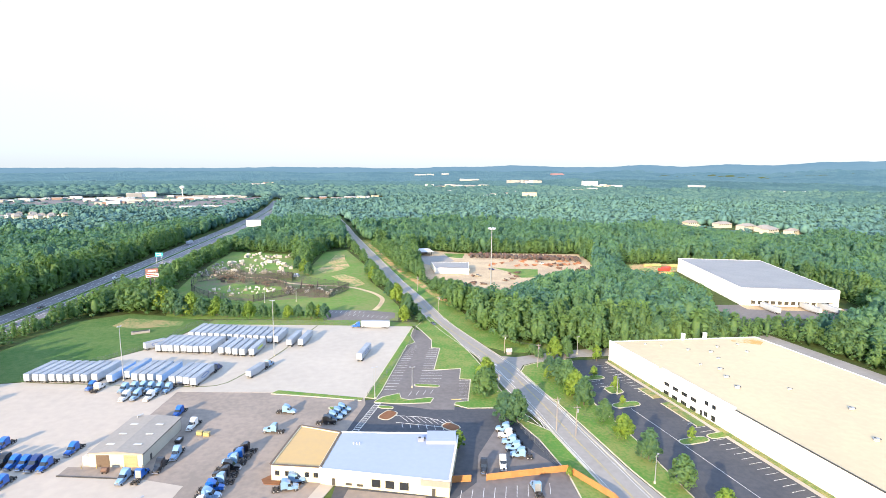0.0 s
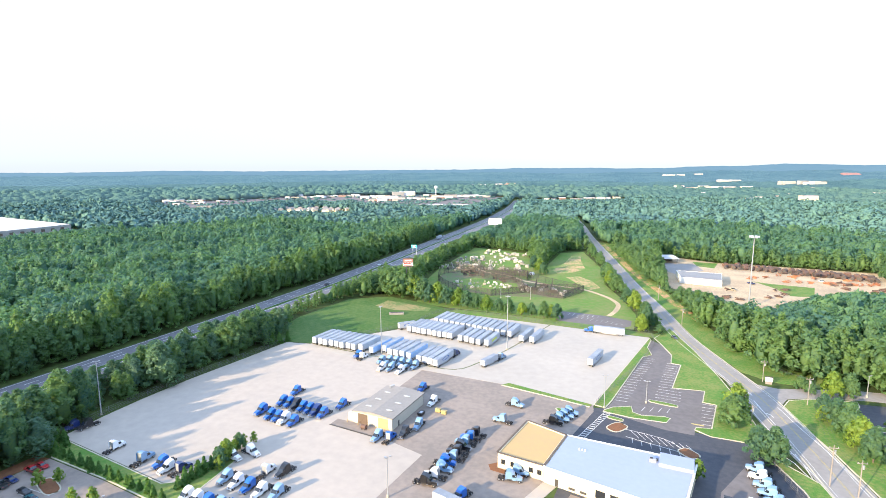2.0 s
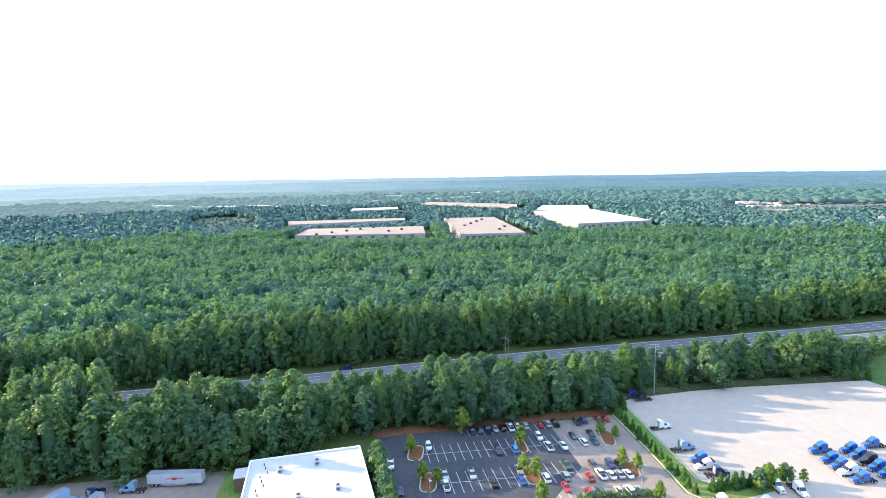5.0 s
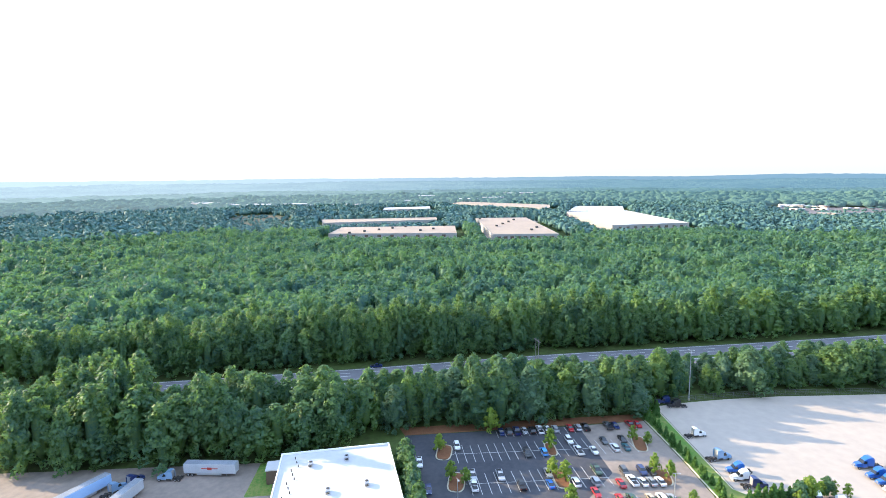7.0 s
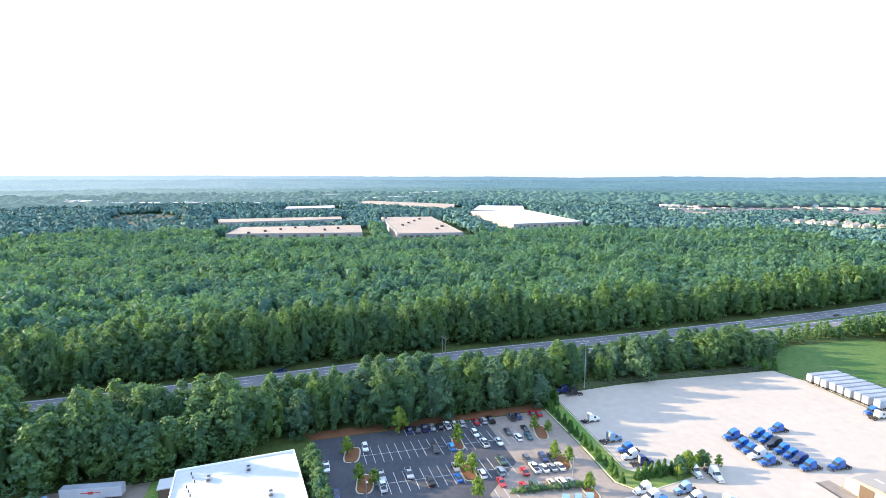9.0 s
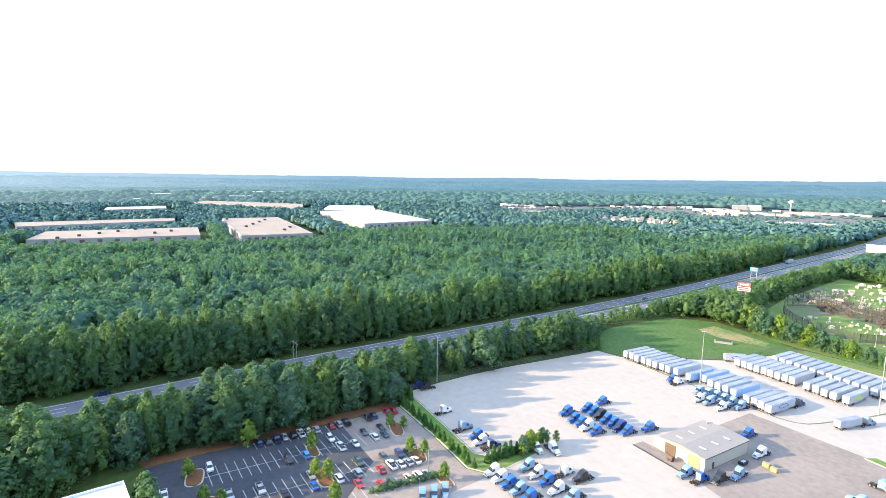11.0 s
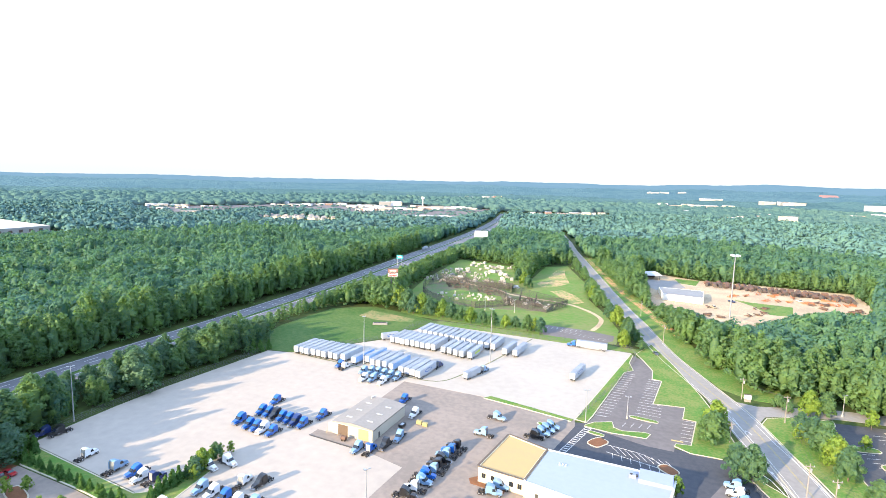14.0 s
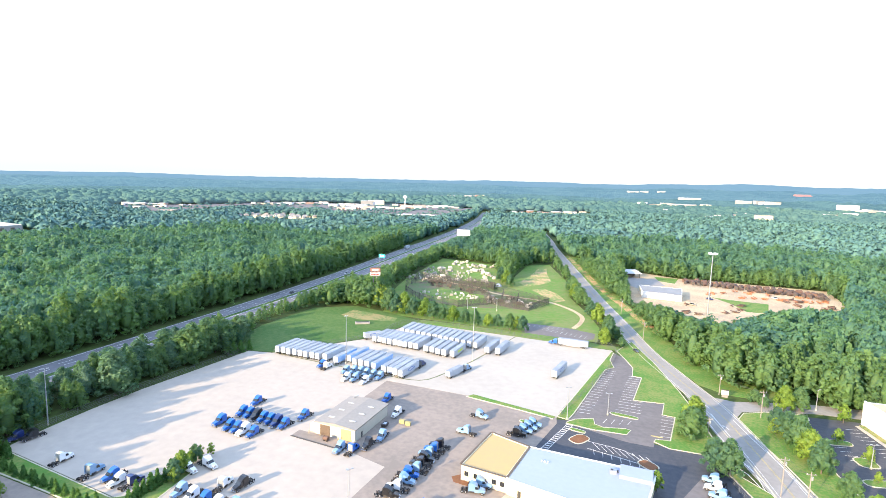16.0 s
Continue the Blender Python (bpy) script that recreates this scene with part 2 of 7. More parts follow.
M["leaf_dark"] = material("dark_leaves_haze_blue", (0.12, 0.21, 0.1), 0.6, color2=(0.062, 0.135, 0.105), scale=0.15, scale2=1.2, amount=0.3, vary=0.5, island=0.15, translucent=0.36, spec=0.25)
M["leaf_light"] = material("young_leaves", (0.24, 0.33, 0.05), 0.55, color2=(0.1, 0.19, 0.035), scale=0.3, scale2=2, amount=0.35, vary=0.5, island=0.4, translucent=0.4, spec=0.35)
M["shrub"] = material("evergreen_leaves", (0.1, 0.2, 0.05), 0.7, color2=(0.05, 0.125, 0.035), scale=0.4, scale2=3, amount=0.35, vary=0.5, island=0.3, translucent=0.4, spec=0.2)
# mid and far greens are blued: distance haze is mixed into the leaf colour
M["woods"] = material("mid_woods_leaves_haze_blue", (0.132, 0.246, 0.118), 0.65, color2=(0.066, 0.16, 0.142), scale=0.035, scale2=0.6, amount=0.42, island=0.15, translucent=0.46, spec=0.2)
M["far_woods"] = material("far_woods_leaves_haze_blue", (0.1, 0.196, 0.155), 0.7, color2=(0.064, 0.143, 0.142), scale=0.008, scale2=0.25, amount=0.5, island=0.16, spec=0.2)
# backdrop woods: haze is painted into these blue-greens and their emission
M["hazy_woods"] = material("hazy_woods", (0.075, 0.135, 0.105), 0.85, color2=(0.045, 0.095, 0.085), scale=0.004, scale2=0.2, amount=0.5, bump=1.2, bump_scale=0.4, island=0.7, spec=0.0, haze_glow=(0.02, 0.035, 0.045))
M["ridge"] = material("hazy_ridge_woods", (0.065, 0.12, 0.1), 0.9, color2=(0.035, 0.075, 0.07), scale=0.006, scale2=0.05, amount=0.7, bump=1.0, bump_scale=0.05, spec=0.0, haze_glow=(0.036, 0.062, 0.084))
M["ridge_far"] = material("hazy_ridge_woods_far", (0.055, 0.1, 0.095), 0.9, color2=(0.03, 0.07, 0.075), scale=0.004, scale2=0.03, amount=0.7, bump=1.0, bump_scale=0.05, spec=0.0, haze_glow=(0.052, 0.088, 0.125))
M["ridge_last"] = material("hazy_ridge_woods_last", (0.05, 0.085, 0.09), 0.9, color2=(0.035, 0.07, 0.08), scale=0.003, scale2=0.03, amount=0.4, spec=0.0, haze_glow=(0.065, 0.108, 0.158))
PAINTS = {"blue": (0.012, 0.105, 0.40), "pale blue": (0.19, 0.32, 0.48), "white": (0.78, 0.78, 0.77), "black": (0.012, 0.012, 0.014),
          "navy": (0.012, 0.028, 0.12), "silver": (0.42, 0.43, 0.45), "grey": (0.09, 0.095, 0.10), "red": (0.40, 0.015, 0.02),
          "green": (0.03, 0.07, 0.04), "teal": (0.03, 0.12, 0.14), "sky": (0.05, 0.25, 0.62), "tan": (0.45, 0.38, 0.27)}
for key, c in PAINTS.items():
    M["paint " + key] = material(key.replace(" ", "_") + "_paint", c, 0.3, color2=tuple(x * 0.82 for x in c), scale=0.4, scale2=2.5,
                                 amount=0.3, vary=0.5, coat=0.5, metal=0.3 if key in ("silver", "grey") else 0.0)


# ---------------------------------------------------------------- mesh helpers
class Shape:
    """Vertices and faces of one part."""

    def __init__(self):
        self.v, self.f = [], []

    def add(self, verts, faces):
        k = len(self.v)
        self.v += [tuple(p) for p in verts]
        self.f += [tuple(i + k for i in face) for face in faces]
        return self

    def box(self, x0, x1, y0, y1, z0, z1, top=0.0):
        """A box; top draws its upper edges in."""
        a = top
        return self.add([(x0, y0, z0), (x1, y0, z0), (x1, y1, z0), (x0, y1, z0), (x0 + a, y0 + a, z1), (x1 - a, y0 + a, z1), (x1 - a, y1 - a, z1), (x0 + a, y1 - a, z1)],
                        [(3, 2, 1, 0), (4, 5, 6, 7), (0, 1, 5, 4), (1, 2, 6, 5), (2, 3, 7, 6), (3, 0, 4, 7)])

    def soft_box(self, x0, x1, y0, y1, z0, z1, b):
        """A box with all its edges chamfered by b."""
        rings = []
        for z, d in ((z0, b), (z0 + b, 0), (z1 - b, 0), (z1, b)):
            rings.append([(x0 + d + b, y0 + d, z), (x1 - d - b, y0 + d, z), (x1 - d, y0 + d + b, z), (x1 - d, y1 - d - b, z),
                          (x1 - d - b, y1 - d, z), (x0 + d + b, y1 - d, z), (x0 + d, y1 - d - b, z), (x0 + d, y0 + d + b, z)])
        faces = [tuple(range(7, -1, -1)), tuple(range(24, 32))]
        for r in range(3):
            faces += [(r * 8 + i, r * 8 + (i + 1) % 8, r * 8 + 8 + (i + 1) % 8, r * 8 + 8 + i) for i in range(8)]
        return self.add([p for ring in rings for p in ring], faces)

    def loft(self, profile):
        """A body from a side profile of (y, z, half width), closed on both flanks."""
        n = len(profile)
        verts = [(-w, y, z) for y, z, w in profile] + [(w, y, z) for y, z, w in profile]
        faces = [tuple(range(n)), tuple(range(2 * n - 1, n - 1, -1))]
        faces += [(i, i + n, (i + 1) % n + n, (i + 1) % n) for i in range(n)]
        return self.add(verts, faces)

    def tube(self, a, b, r0, r1=None, n=10):
        """A round bar from a to b."""
        a, b, r1 = Vector(a), Vector(b), r0 if r1 is None else r1
        q = (b - a).to_track_quat("Z", "Y").to_matrix()
        verts = [p + q @ Vector((r * math.cos(2 * math.pi * i / n), r * math.sin(2 * math.pi * i / n), 0)) for p, r in ((a, r0), (b, r1)) for i in range(n)]
        faces = [tuple(range(n - 1, -1, -1)), tuple(range(n, 2 * n))] + [(i, (i + 1) % n, (i + 1) % n + n, i + n) for i in range(n)]
        return self.add(verts, faces)

    def slab(self, points, z0, z1):
        n = len(points)
        area = sum(points[i][0] * points[(i + 1) % n][1] - points[(i + 1) % n][0] * points[i][1] for i in range(n))
        points = points if area > 0 else points[::-1]
        verts = [(x, y, z0) for x, y in points] + [(x, y, z1) for x, y in points]
        return self.add(verts, [tuple(range(n - 1, -1, -1)), tuple(range(n, 2 * n))] + [(i, (i + 1) % n, (i + 1) % n + n, i + n) for i in range(n)])

    def strip(self, line, w0, w1, z0, z1):
        """A band along a line, from w0 to w1 to the right of it, z0 to z1 high."""
        verts, n = [], len(line)
        for i, p in enumerate(line):
            d = (Vector(line[min(i + 1, n - 1)]) - Vector(line[max(i - 1, 0)])).normalized()
            s = Vector((d.y, -d.x))
            for w, z in ((w0, z0), (w1, z0), (w1, z1), (w0, z1)):
                verts.append((p[0] + s.x * w, p[1] + s.y * w, z))
        faces = [(3, 2, 1, 0), tuple(4 * n - 4 + k for k in range(4))]
        for i in range(n - 1):
            faces += [(4 * i + k, 4 * i + (k + 1) % 4, 4 * i + 4 + (k + 1) % 4, 4 * i + 4 + k) for k in range(4)]
        return self.add(verts, faces)

    def turned(self, m, start=0):
        self.v[start:] = [tuple(m @ Vector(p)) for p in self.v[start:]]
        return self


def part(name, shape, mat, parent=None, label="", smooth=False):
    me = bpy.data.meshes.new(name)
    me.from_pydata(shape.v, [], shape.f)
    bm = bmesh.new()
    bm.from_mesh(me)
    bmesh.ops.recalc_face_normals(bm, faces=bm.faces)
    bm.to_mesh(me)
    bm.free()
    me.materials.append(mat)
    if smooth:
        me.shade_smooth()
    ob = new(name, me)
    ob.parent = parent
    if label:
        ob["label"] = label
    return ob


def thing(name, label, category, group="", at=None):
    return tagged_at(new(name), label, category, group, at)


def tagged_at(ob, label, category, group, at):
    tagged(ob, label, category, group)
    if at is not None:
        ob.matrix_basis = at
    return ob


def structure(name, shape, mat, label, category):
    return tagged(part(name, shape, mat), label, category, kind="structure")


def smooth_line(points, step=8.0):
    """A smooth line through a few points."""
    out, n = [], len(points)
    for i in range(n - 1):
        p0, p1, p2, p3 = (Vector(points[min(max(j, 0), n - 1)]) for j in (i - 1, i, i + 1, i + 2))
        k = max(2, int((p2 - p1).length / step))
        for j in range(k):
            t = j / k
            out.append(tuple(0.5 * (2 * p1 + (p2 - p0) * t + (2 * p0 - 5 * p1 + 4 * p2 - p3) * t * t + (3 * p1 - p0 - 3 * p2 + p3) * t ** 3)))
    return out + [tuple(points[-1])]


def inside(x, y, poly):
    """Which of the points x, y lie in the polygon (numpy arrays)."""
    hit = np.zeros(np.shape(x), bool)
    for (ax, ay), (bx, by) in zip(poly, poly[1:] + poly[:1]):
        cross = ((ay > y) != (by > y)) & (x < (bx - ax) * (y - ay) / (by - ay + 1e-9) + ax)
        hit ^= cross
    return hit


def smoothstep(t):
    t = np.clip(t, 0, 1)
    return t * t * (3 - 2 * t)


# ---------------------------------------------------------------- land
def terrain(x, y):
    """Flat near the site, rising to wooded ridges far off."""
    r = np.hypot(x, y)
    yaw = np.degrees(np.arctan2(-x, y))
    crest = np.interp(yaw, [-60, -35, -15, 0, 25, 45, 60, 80, 120, 180], [98, 97, 90, 76, 60, 52, 52, 58, 69, 74])
    z = crest * smoothstep((r - 1500) / 3200)
    w = smoothstep((r - 1700) / 1500)
    for a, d, h, wide, deep in ((-19, 4200, 24, 4.0, 900), (-28, 4400, 14, 5.0, 800), (-38, 4100, 38, 4.5, 900), (-9, 4300, 10, 4.0, 800)):  # separate hills
        z = z + h * np.exp(-((yaw - a) / wide) ** 2 - ((r - d) / deep) ** 2)
    z = z + w * np.interp(yaw, [-10, 25], [1.0, 0.35]) * (9 * np.sin(x * 0.0031 + 1.3 * np.sin(y * 0.0021)) + 7 * np.sin(y * 0.0043 + x * 0.0017 + 2) + 4 * np.sin(x * 0.011 - y * 0.007))
    return z


def polar(name, r0, r1, rings, a0, a1, steps, height, mat, label, category):
    rr = np.geomspace(r0, r1, rings)
    aa = np.radians(np.linspace(a0, a1, steps))
    R, A = np.meshgrid(rr, aa, indexing="ij")
    x, y = -R * np.sin(A), R * np.cos(A)
    v = np.stack([x, y, height(x, y)], -1).reshape(-1, 3)
    i = (np.arange(rings - 1)[:, None] * steps + np.arange(steps - 1)[None]).reshape(-1)
    f = np.stack([i, i + steps, i + steps + 1, i + 1], 1)
    me = bpy.data.meshes.new(name)
    me.vertices.add(len(v)), me.loops.add(4 * len(f)), me.polygons.add(len(f))
    me.vertices.foreach_set("co", v.ravel())
    me.loops.foreach_set("vertex_index", f.ravel().astype(np.int32))
    me.polygons.foreach_set("loop_start", np.arange(0, 4 * len(f), 4, dtype=np.int32))
    me.update(calc_edges=True)
    me.materials.append(mat)
    me.shade_smooth()
    return tagged(new(name, me), label, category, kind="structure")


polar("ground", 0.5, 4950, 60, 180, -180, 241, terrain, M["ground"], "wide green ground reaching the horizon", "ground")


def ridge_height(x, y):
    bumps = np.array([noise.noise((a * 0.016, b * 0.016, 0.0)) + 0.6 * noise.noise((a * 0.05, b * 0.05, 3.0)) for a, b in zip(x.ravel(), y.ravel())]).reshape(x.shape)
    return terrain(x, y) + 9 + 4.5 * bumps


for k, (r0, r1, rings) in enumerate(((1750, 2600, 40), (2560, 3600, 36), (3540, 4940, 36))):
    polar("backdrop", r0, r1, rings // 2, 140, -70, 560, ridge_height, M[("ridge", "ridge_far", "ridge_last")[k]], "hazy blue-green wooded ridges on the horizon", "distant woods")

# outlines of the plan
YARD = [(-189, 99), (-191, 114), (-192, 130), (-192, 152), (-190, 178), (-188, 209), (-175, 212), (-144, 256), (-135, 297), (-72, 297), (-17, 296), (-30, 199), (-68, 204),
        (-106, 204), (-106, 175), (-90, 144), (-73, 140), (-75, 100), (-75, 60), (-118, 60), (-121, 92), (-128, 99), (-134, 95)]
BROWN = [(-106, 204), (-68, 204), (-30, 199), (-29, 194), (-33, 170), (-33, 140), (-30, 100), (-30, 60), (-75, 60), (-75, 100), (-73, 140), (-90, 144), (-106, 175)]
FAR_EDGE = [(-228, -420), (-236, -240), (-240, -127), (-246, -22), (-254, 73), (-259, 203), (-270, 371), (-298, 609), (-333, 881), (-390, 1180), (-470, 1500)]
ROAD = [(-190, 960), (-150, 820), (-126, 727), (-82, 575), (-38, 424), (-17, 358), (-1, 305), (14, 268), (29, 232), (40, 192), (45, 170), (60, 110), (75, 50), (84, 0)]
highway = smooth_line(FAR_EDGE, 20)
road_line = smooth_line(ROAD, 6)
HX, HY = np.array([p[0] for p in highway]), np.array([p[1] for p in highway])

for name, w0, w1 in (("highway", 1.0, 14.5), ("highway_near_carriageway", 17.5, 30.5)):
    hw = structure(name, Shape().strip(highway, w0, w1, -0.2, 0.12), M["highway"], "grey asphalt highway carriageway cut through the woods", "highway")
    for name2, a, dash in (("edge_line", w0 + 0.8, 0), ("edge_line", w1 - 0.8, 0), ("lane_line", w0 + 4.9, 1), ("lane_line", w0 + 8.6, 1)):
        s = Shape()
        if dash:
            fine = smooth_line(FAR_EDGE, 6)
            for i in range(0, len(fine) - 1, 2):
                s.strip(fine[i:i + 2], a, a + 0.32, 0.1, 0.14)
        else:
            s.strip(highway, a, a + 0.34, 0.1, 0.14)
        part(name2, s, M["paint"], hw)
median = structure("median_grass", Shape().strip(highway, 14.5, 17.5, -0.2, 0.16), M["basin"], "green grass median between the carriageways", "grass")
rail = thing("guardrail", "galvanised steel guardrail along the highway median", "guardrail")
part("beam", Shape().strip(highway, 15.6, 15.75, 0.5, 0.85), M["steel"], rail)
s = Shape()
for p in smooth_line(FAR_EDGE, 8):
    s.box(p[0] + 15.6, p[0] + 15.8, p[1] - 0.1, p[1] + 0.1, 0, 0.8)
part("post_run", s, M["steel"], rail)["kind"] = "stuff"

road = structure("road", Shape().strip(road_line, -5.0, 5.0, -0.2, 0.1), M["road"], "two-lane grey asphalt road with painted lines", "road")
for a, mat in ((-4.4, "paint"), (4.2, "paint"), (-0.25, "yellow"), (0.12, "yellow")):
    part("edge_line" if mat == "paint" else "centre_line", Shape().strip(road_line, a, a + 0.16, 0.08, 0.12), M[mat], road)
# the widened junction, with turning lanes
structure("junction", Shape().slab([(9, 272), (18, 268), (22.6, 254.6), (27.6, 248.6), (36, 247), (46, 251), (66, 258), (90, 262), (90, 251), (66, 248), (45, 241), (37.7, 236.6), (34.6, 228), (39.2, 211.8), (44.8, 195.8), (49.2, 179.7), (57, 150), (68, 118), (52, 118), (36.3, 178.8), (28.2, 202.3), (21.4, 228.9), (16.6, 248.3)], -0.2, 0.09),
          M["road"], "grey asphalt road junction with turning lanes", "road")
junction_lines = Shape()
for line in ([(22.4, 228), (29.2, 202.3), (37.3, 178.8), (45, 150)], [(26, 230), (30, 214), (34.7, 196)], [(33.6, 227), (38.2, 211.8), (43.8, 195.8), (48.2, 179.7), (56, 150)], [(28, 190), (33, 184), (37, 172)], [(28, 190), (34, 190), (37, 172)]):
    junction_lines.strip(smooth_line(line, 6), 0, 0.25, 0.08, 0.125)
for a, b, w in ((0, len(road_line) - 1, 5.15), (24, len(road_line) - 1, -5.45)):
    structure("road_kerb", Shape().strip(road_line[a:b + 1], w, w + 0.3, -0.1, 0.18), M["kerb"], "pale concrete kerb along the road", "kerb")
part("lane_line", junction_lines, M["paint"], road)

yard = structure("yard", Shape().slab(YARD, -0.2, 0.10), M["concrete"], "pale sunlit concrete truck yard with tyre stains", "yard")
structure("yard_north", Shape().slab([(-187.5, 208.5), (-175, 212), (-144, 256), (-135, 296.6), (-72, 296.6), (-17.4, 295.6), (-30.2, 200), (-68, 204.3), (-106, 204.3), (-130, 203)], 0.0, 0.108), M["concrete_new"],
          "very pale newer concrete of the trailer yard", "yard")
structure("truck_apron", Shape().slab(BROWN, -0.2, 0.07), M["brown"], "brownish worn asphalt apron between shed and office", "apron")
structure("yard_lawn", Shape().slab([(-68, 203.2), (-31, 197.5), (-30.5, 199.6), (-66, 206.2)], -0.1, 0.2), M["lawn"], "thin wedge of green grass with a pale kerb", "grass")
structure("yard_kerb", Shape().strip([(-68, 203.1), (-50, 200.6), (-31, 197.4)], 0, 0.5, -0.1, 0.24), M["kerb"], "pale concrete kerb along the grass wedge", "kerb")

basin = structure("basin_grass", Shape().slab([(-188, 210), (-175, 213), (-145, 257), (-136, 298), (-133, 302), (-160, 312), (-190, 318), (-212, 300), (-214, 250), (-205, 212)], -0.2, 0.06), M["basin"],
                  "grassy green detention basin beside the yard", "grass")
structure("basin_dry_bank", Shape().slab([(-186, 308), (-150, 302), (-148, 294), (-170, 288), (-186, 292)], -0.1, 0.085), M["dry_grass"], "dry brownish grass bank of the basin", "grass")
structure("yard_verge", Shape().slab([(-137, 298), (-14, 297), (-12, 304), (-60, 309), (-134, 306)], -0.1, 0.05), M["meadow"], "rough grass verge behind the yard fence", "grass")
structure("meadow", Shape().slab([(-165, 310), (-134, 308), (-60, 309), (-26, 308), (-28, 340), (-40, 376), (-58, 420), (-72, 490), (-105, 580), (-125, 560), (-118, 460), (-160, 545), (-222, 560), (-205, 430), (-190, 370)], -0.2, 0.04),
          M["meadow"], "green meadow with worn patches round the netted play field", "grass")
structure("bare_patch", Shape().slab([(-110, 462), (-108, 500), (-110, 545), (-103, 556), (-96, 520), (-84, 480), (-92, 458), (-102, 450)], -0.1, 0.065), M["worn_dirt"], "bare orange dirt patch in the meadow", "dirt")
structure("bare_patch_low", Shape().slab([(-84, 446), (-70, 430), (-60, 408), (-66, 398), (-80, 418), (-92, 436)], -0.1, 0.065), M["worn_dirt"], "bare dirt patch in the meadow", "dirt")
structure("track", Shape().strip(smooth_line([(-96, 402), (-71, 397), (-56, 385), (-47, 374), (-41, 360), (-41, 342), (-43, 331)], 4), -1.5, 1.5, -0.1, 0.08), M["dirt"], "pale dirt track curving through the meadow", "track")
field_lot = structure("field_lot", Shape().slab([(-75, 330), (-46, 330), (-29, 325), (-28.5, 314), (-33, 307), (-70, 308)], -0.1, 0.055), M["asphalt_mid"], "grey asphalt car park beside the meadow", "car park")
structure("clay_bank", Shape().strip(smooth_line([(-98, 660), (-70, 570), (-42, 478), (-19, 415), (-4, 372), (8, 342)], 8), -2.5, 3, -0.1, 0.17), M["clay"], "orange clay bank with patchy grass along the road", "dirt")
structure("road_verge", Shape().strip([p for p in road_line if 262 < p[1] < 660], -20, -5.6, -0.1, 0.09), M["lawn"], "green grass verge along the road", "grass")

# ---------------------------------------------------------------- paved lots, kerbs and lawns
WLOT = [(-177, 2), (-177, 64), (-146, 64), (-132, 50), (-112, 50), (-112, -10), (-150, -2)]
WLOT2 = [(-177, 64), (-178, 89), (-150, 88.5), (-128, 87), (-121, 92), (-118, 60), (-112, 50), (-132, 50), (-146, 64)]
MIDLOT = [(-15.6, 291.8), (-10.8, 286.3), (-5.6, 272), (-5.3, 259.6), (-1.1, 259), (-3.6, 229.5), (0.1, 230), (8.4, 231.4), (7.6, 219.4), (12.3, 219), (10.2, 197.6), (5.5, 196.7), (5, 190), (-4, 190), (-26, 196), (-24, 205), (-17.3, 263), (-13.6, 267.8), (-16.4, 278.8)]
OFFLOT = [(-31, 197), (-24, 199), (-14, 194), (22, 191), (26, 185), (34, 176), (39, 150), (39, 100), (-30, 100), (-30, 140), (-33, 165)]
ELOT = [(62, 243), (80, 246), (92, 206), (112, 140), (124, 96), (78, 96), (70, 140), (66, 168), (60, 195), (56, 225)]
west_lot = structure("west_car_park", Shape().slab(WLOT, -0.2, 0.06), M["asphalt"], "dark asphalt car park with white stall lines", "car park")
structure("west_car_park_pale", Shape().slab(WLOT2, -0.2, 0.065), M["brown"], "pale worn pavement end of the car park", "car park")
mid_lot = structure("truck_car_park", Shape().slab(MIDLOT, -0.2, 0.06), M["asphalt_mid"], "grey asphalt car park with stall lines and pale kerbs", "car park")
office_lot = structure("office_car_park", Shape().slab(OFFLOT, -0.2, 0.05), M["asphalt"], "dark asphalt yard round the office", "car park")
east_lot = structure("east_car_park", Shape().slab(ELOT, -0.2, 0.06), M["asphalt"], "dark asphalt car park beside the long warehouse", "car park")
structure("pine_straw_strip", Shape().slab([(-177.2, 2), (-183, 0), (-183.5, 88), (-178.2, 89)], -0.1, 0.1), M["mulch"], "brown pine straw under the trees along the car park", "bed")
structure("corner_verge", Shape().slab([(12, 292), (23, 262), (34, 254), (48, 254), (66, 260), (58, 268), (44, 272), (32, 288), (20, 300)], -0.1, 0.075), M["lawn"], "green grass verge at the road corner", "grass")
structure("dock_yard", Shape().slab([(-168, -140), (-164, -36), (-140, -36), (-120, -38), (-120, -140)], -0.2, 0.06), M["brown"], "worn pavement dock yard beside the white building", "yard")
structure("dock_lawn", Shape().slab([(-164, -44), (-165, -34), (-158, -3), (-156, -3), (-154, -38), (-146, -37), (-146, -44.5)], -0.1, 0.12), M["lawn"], "green lawn strip beside the white building", "grass")

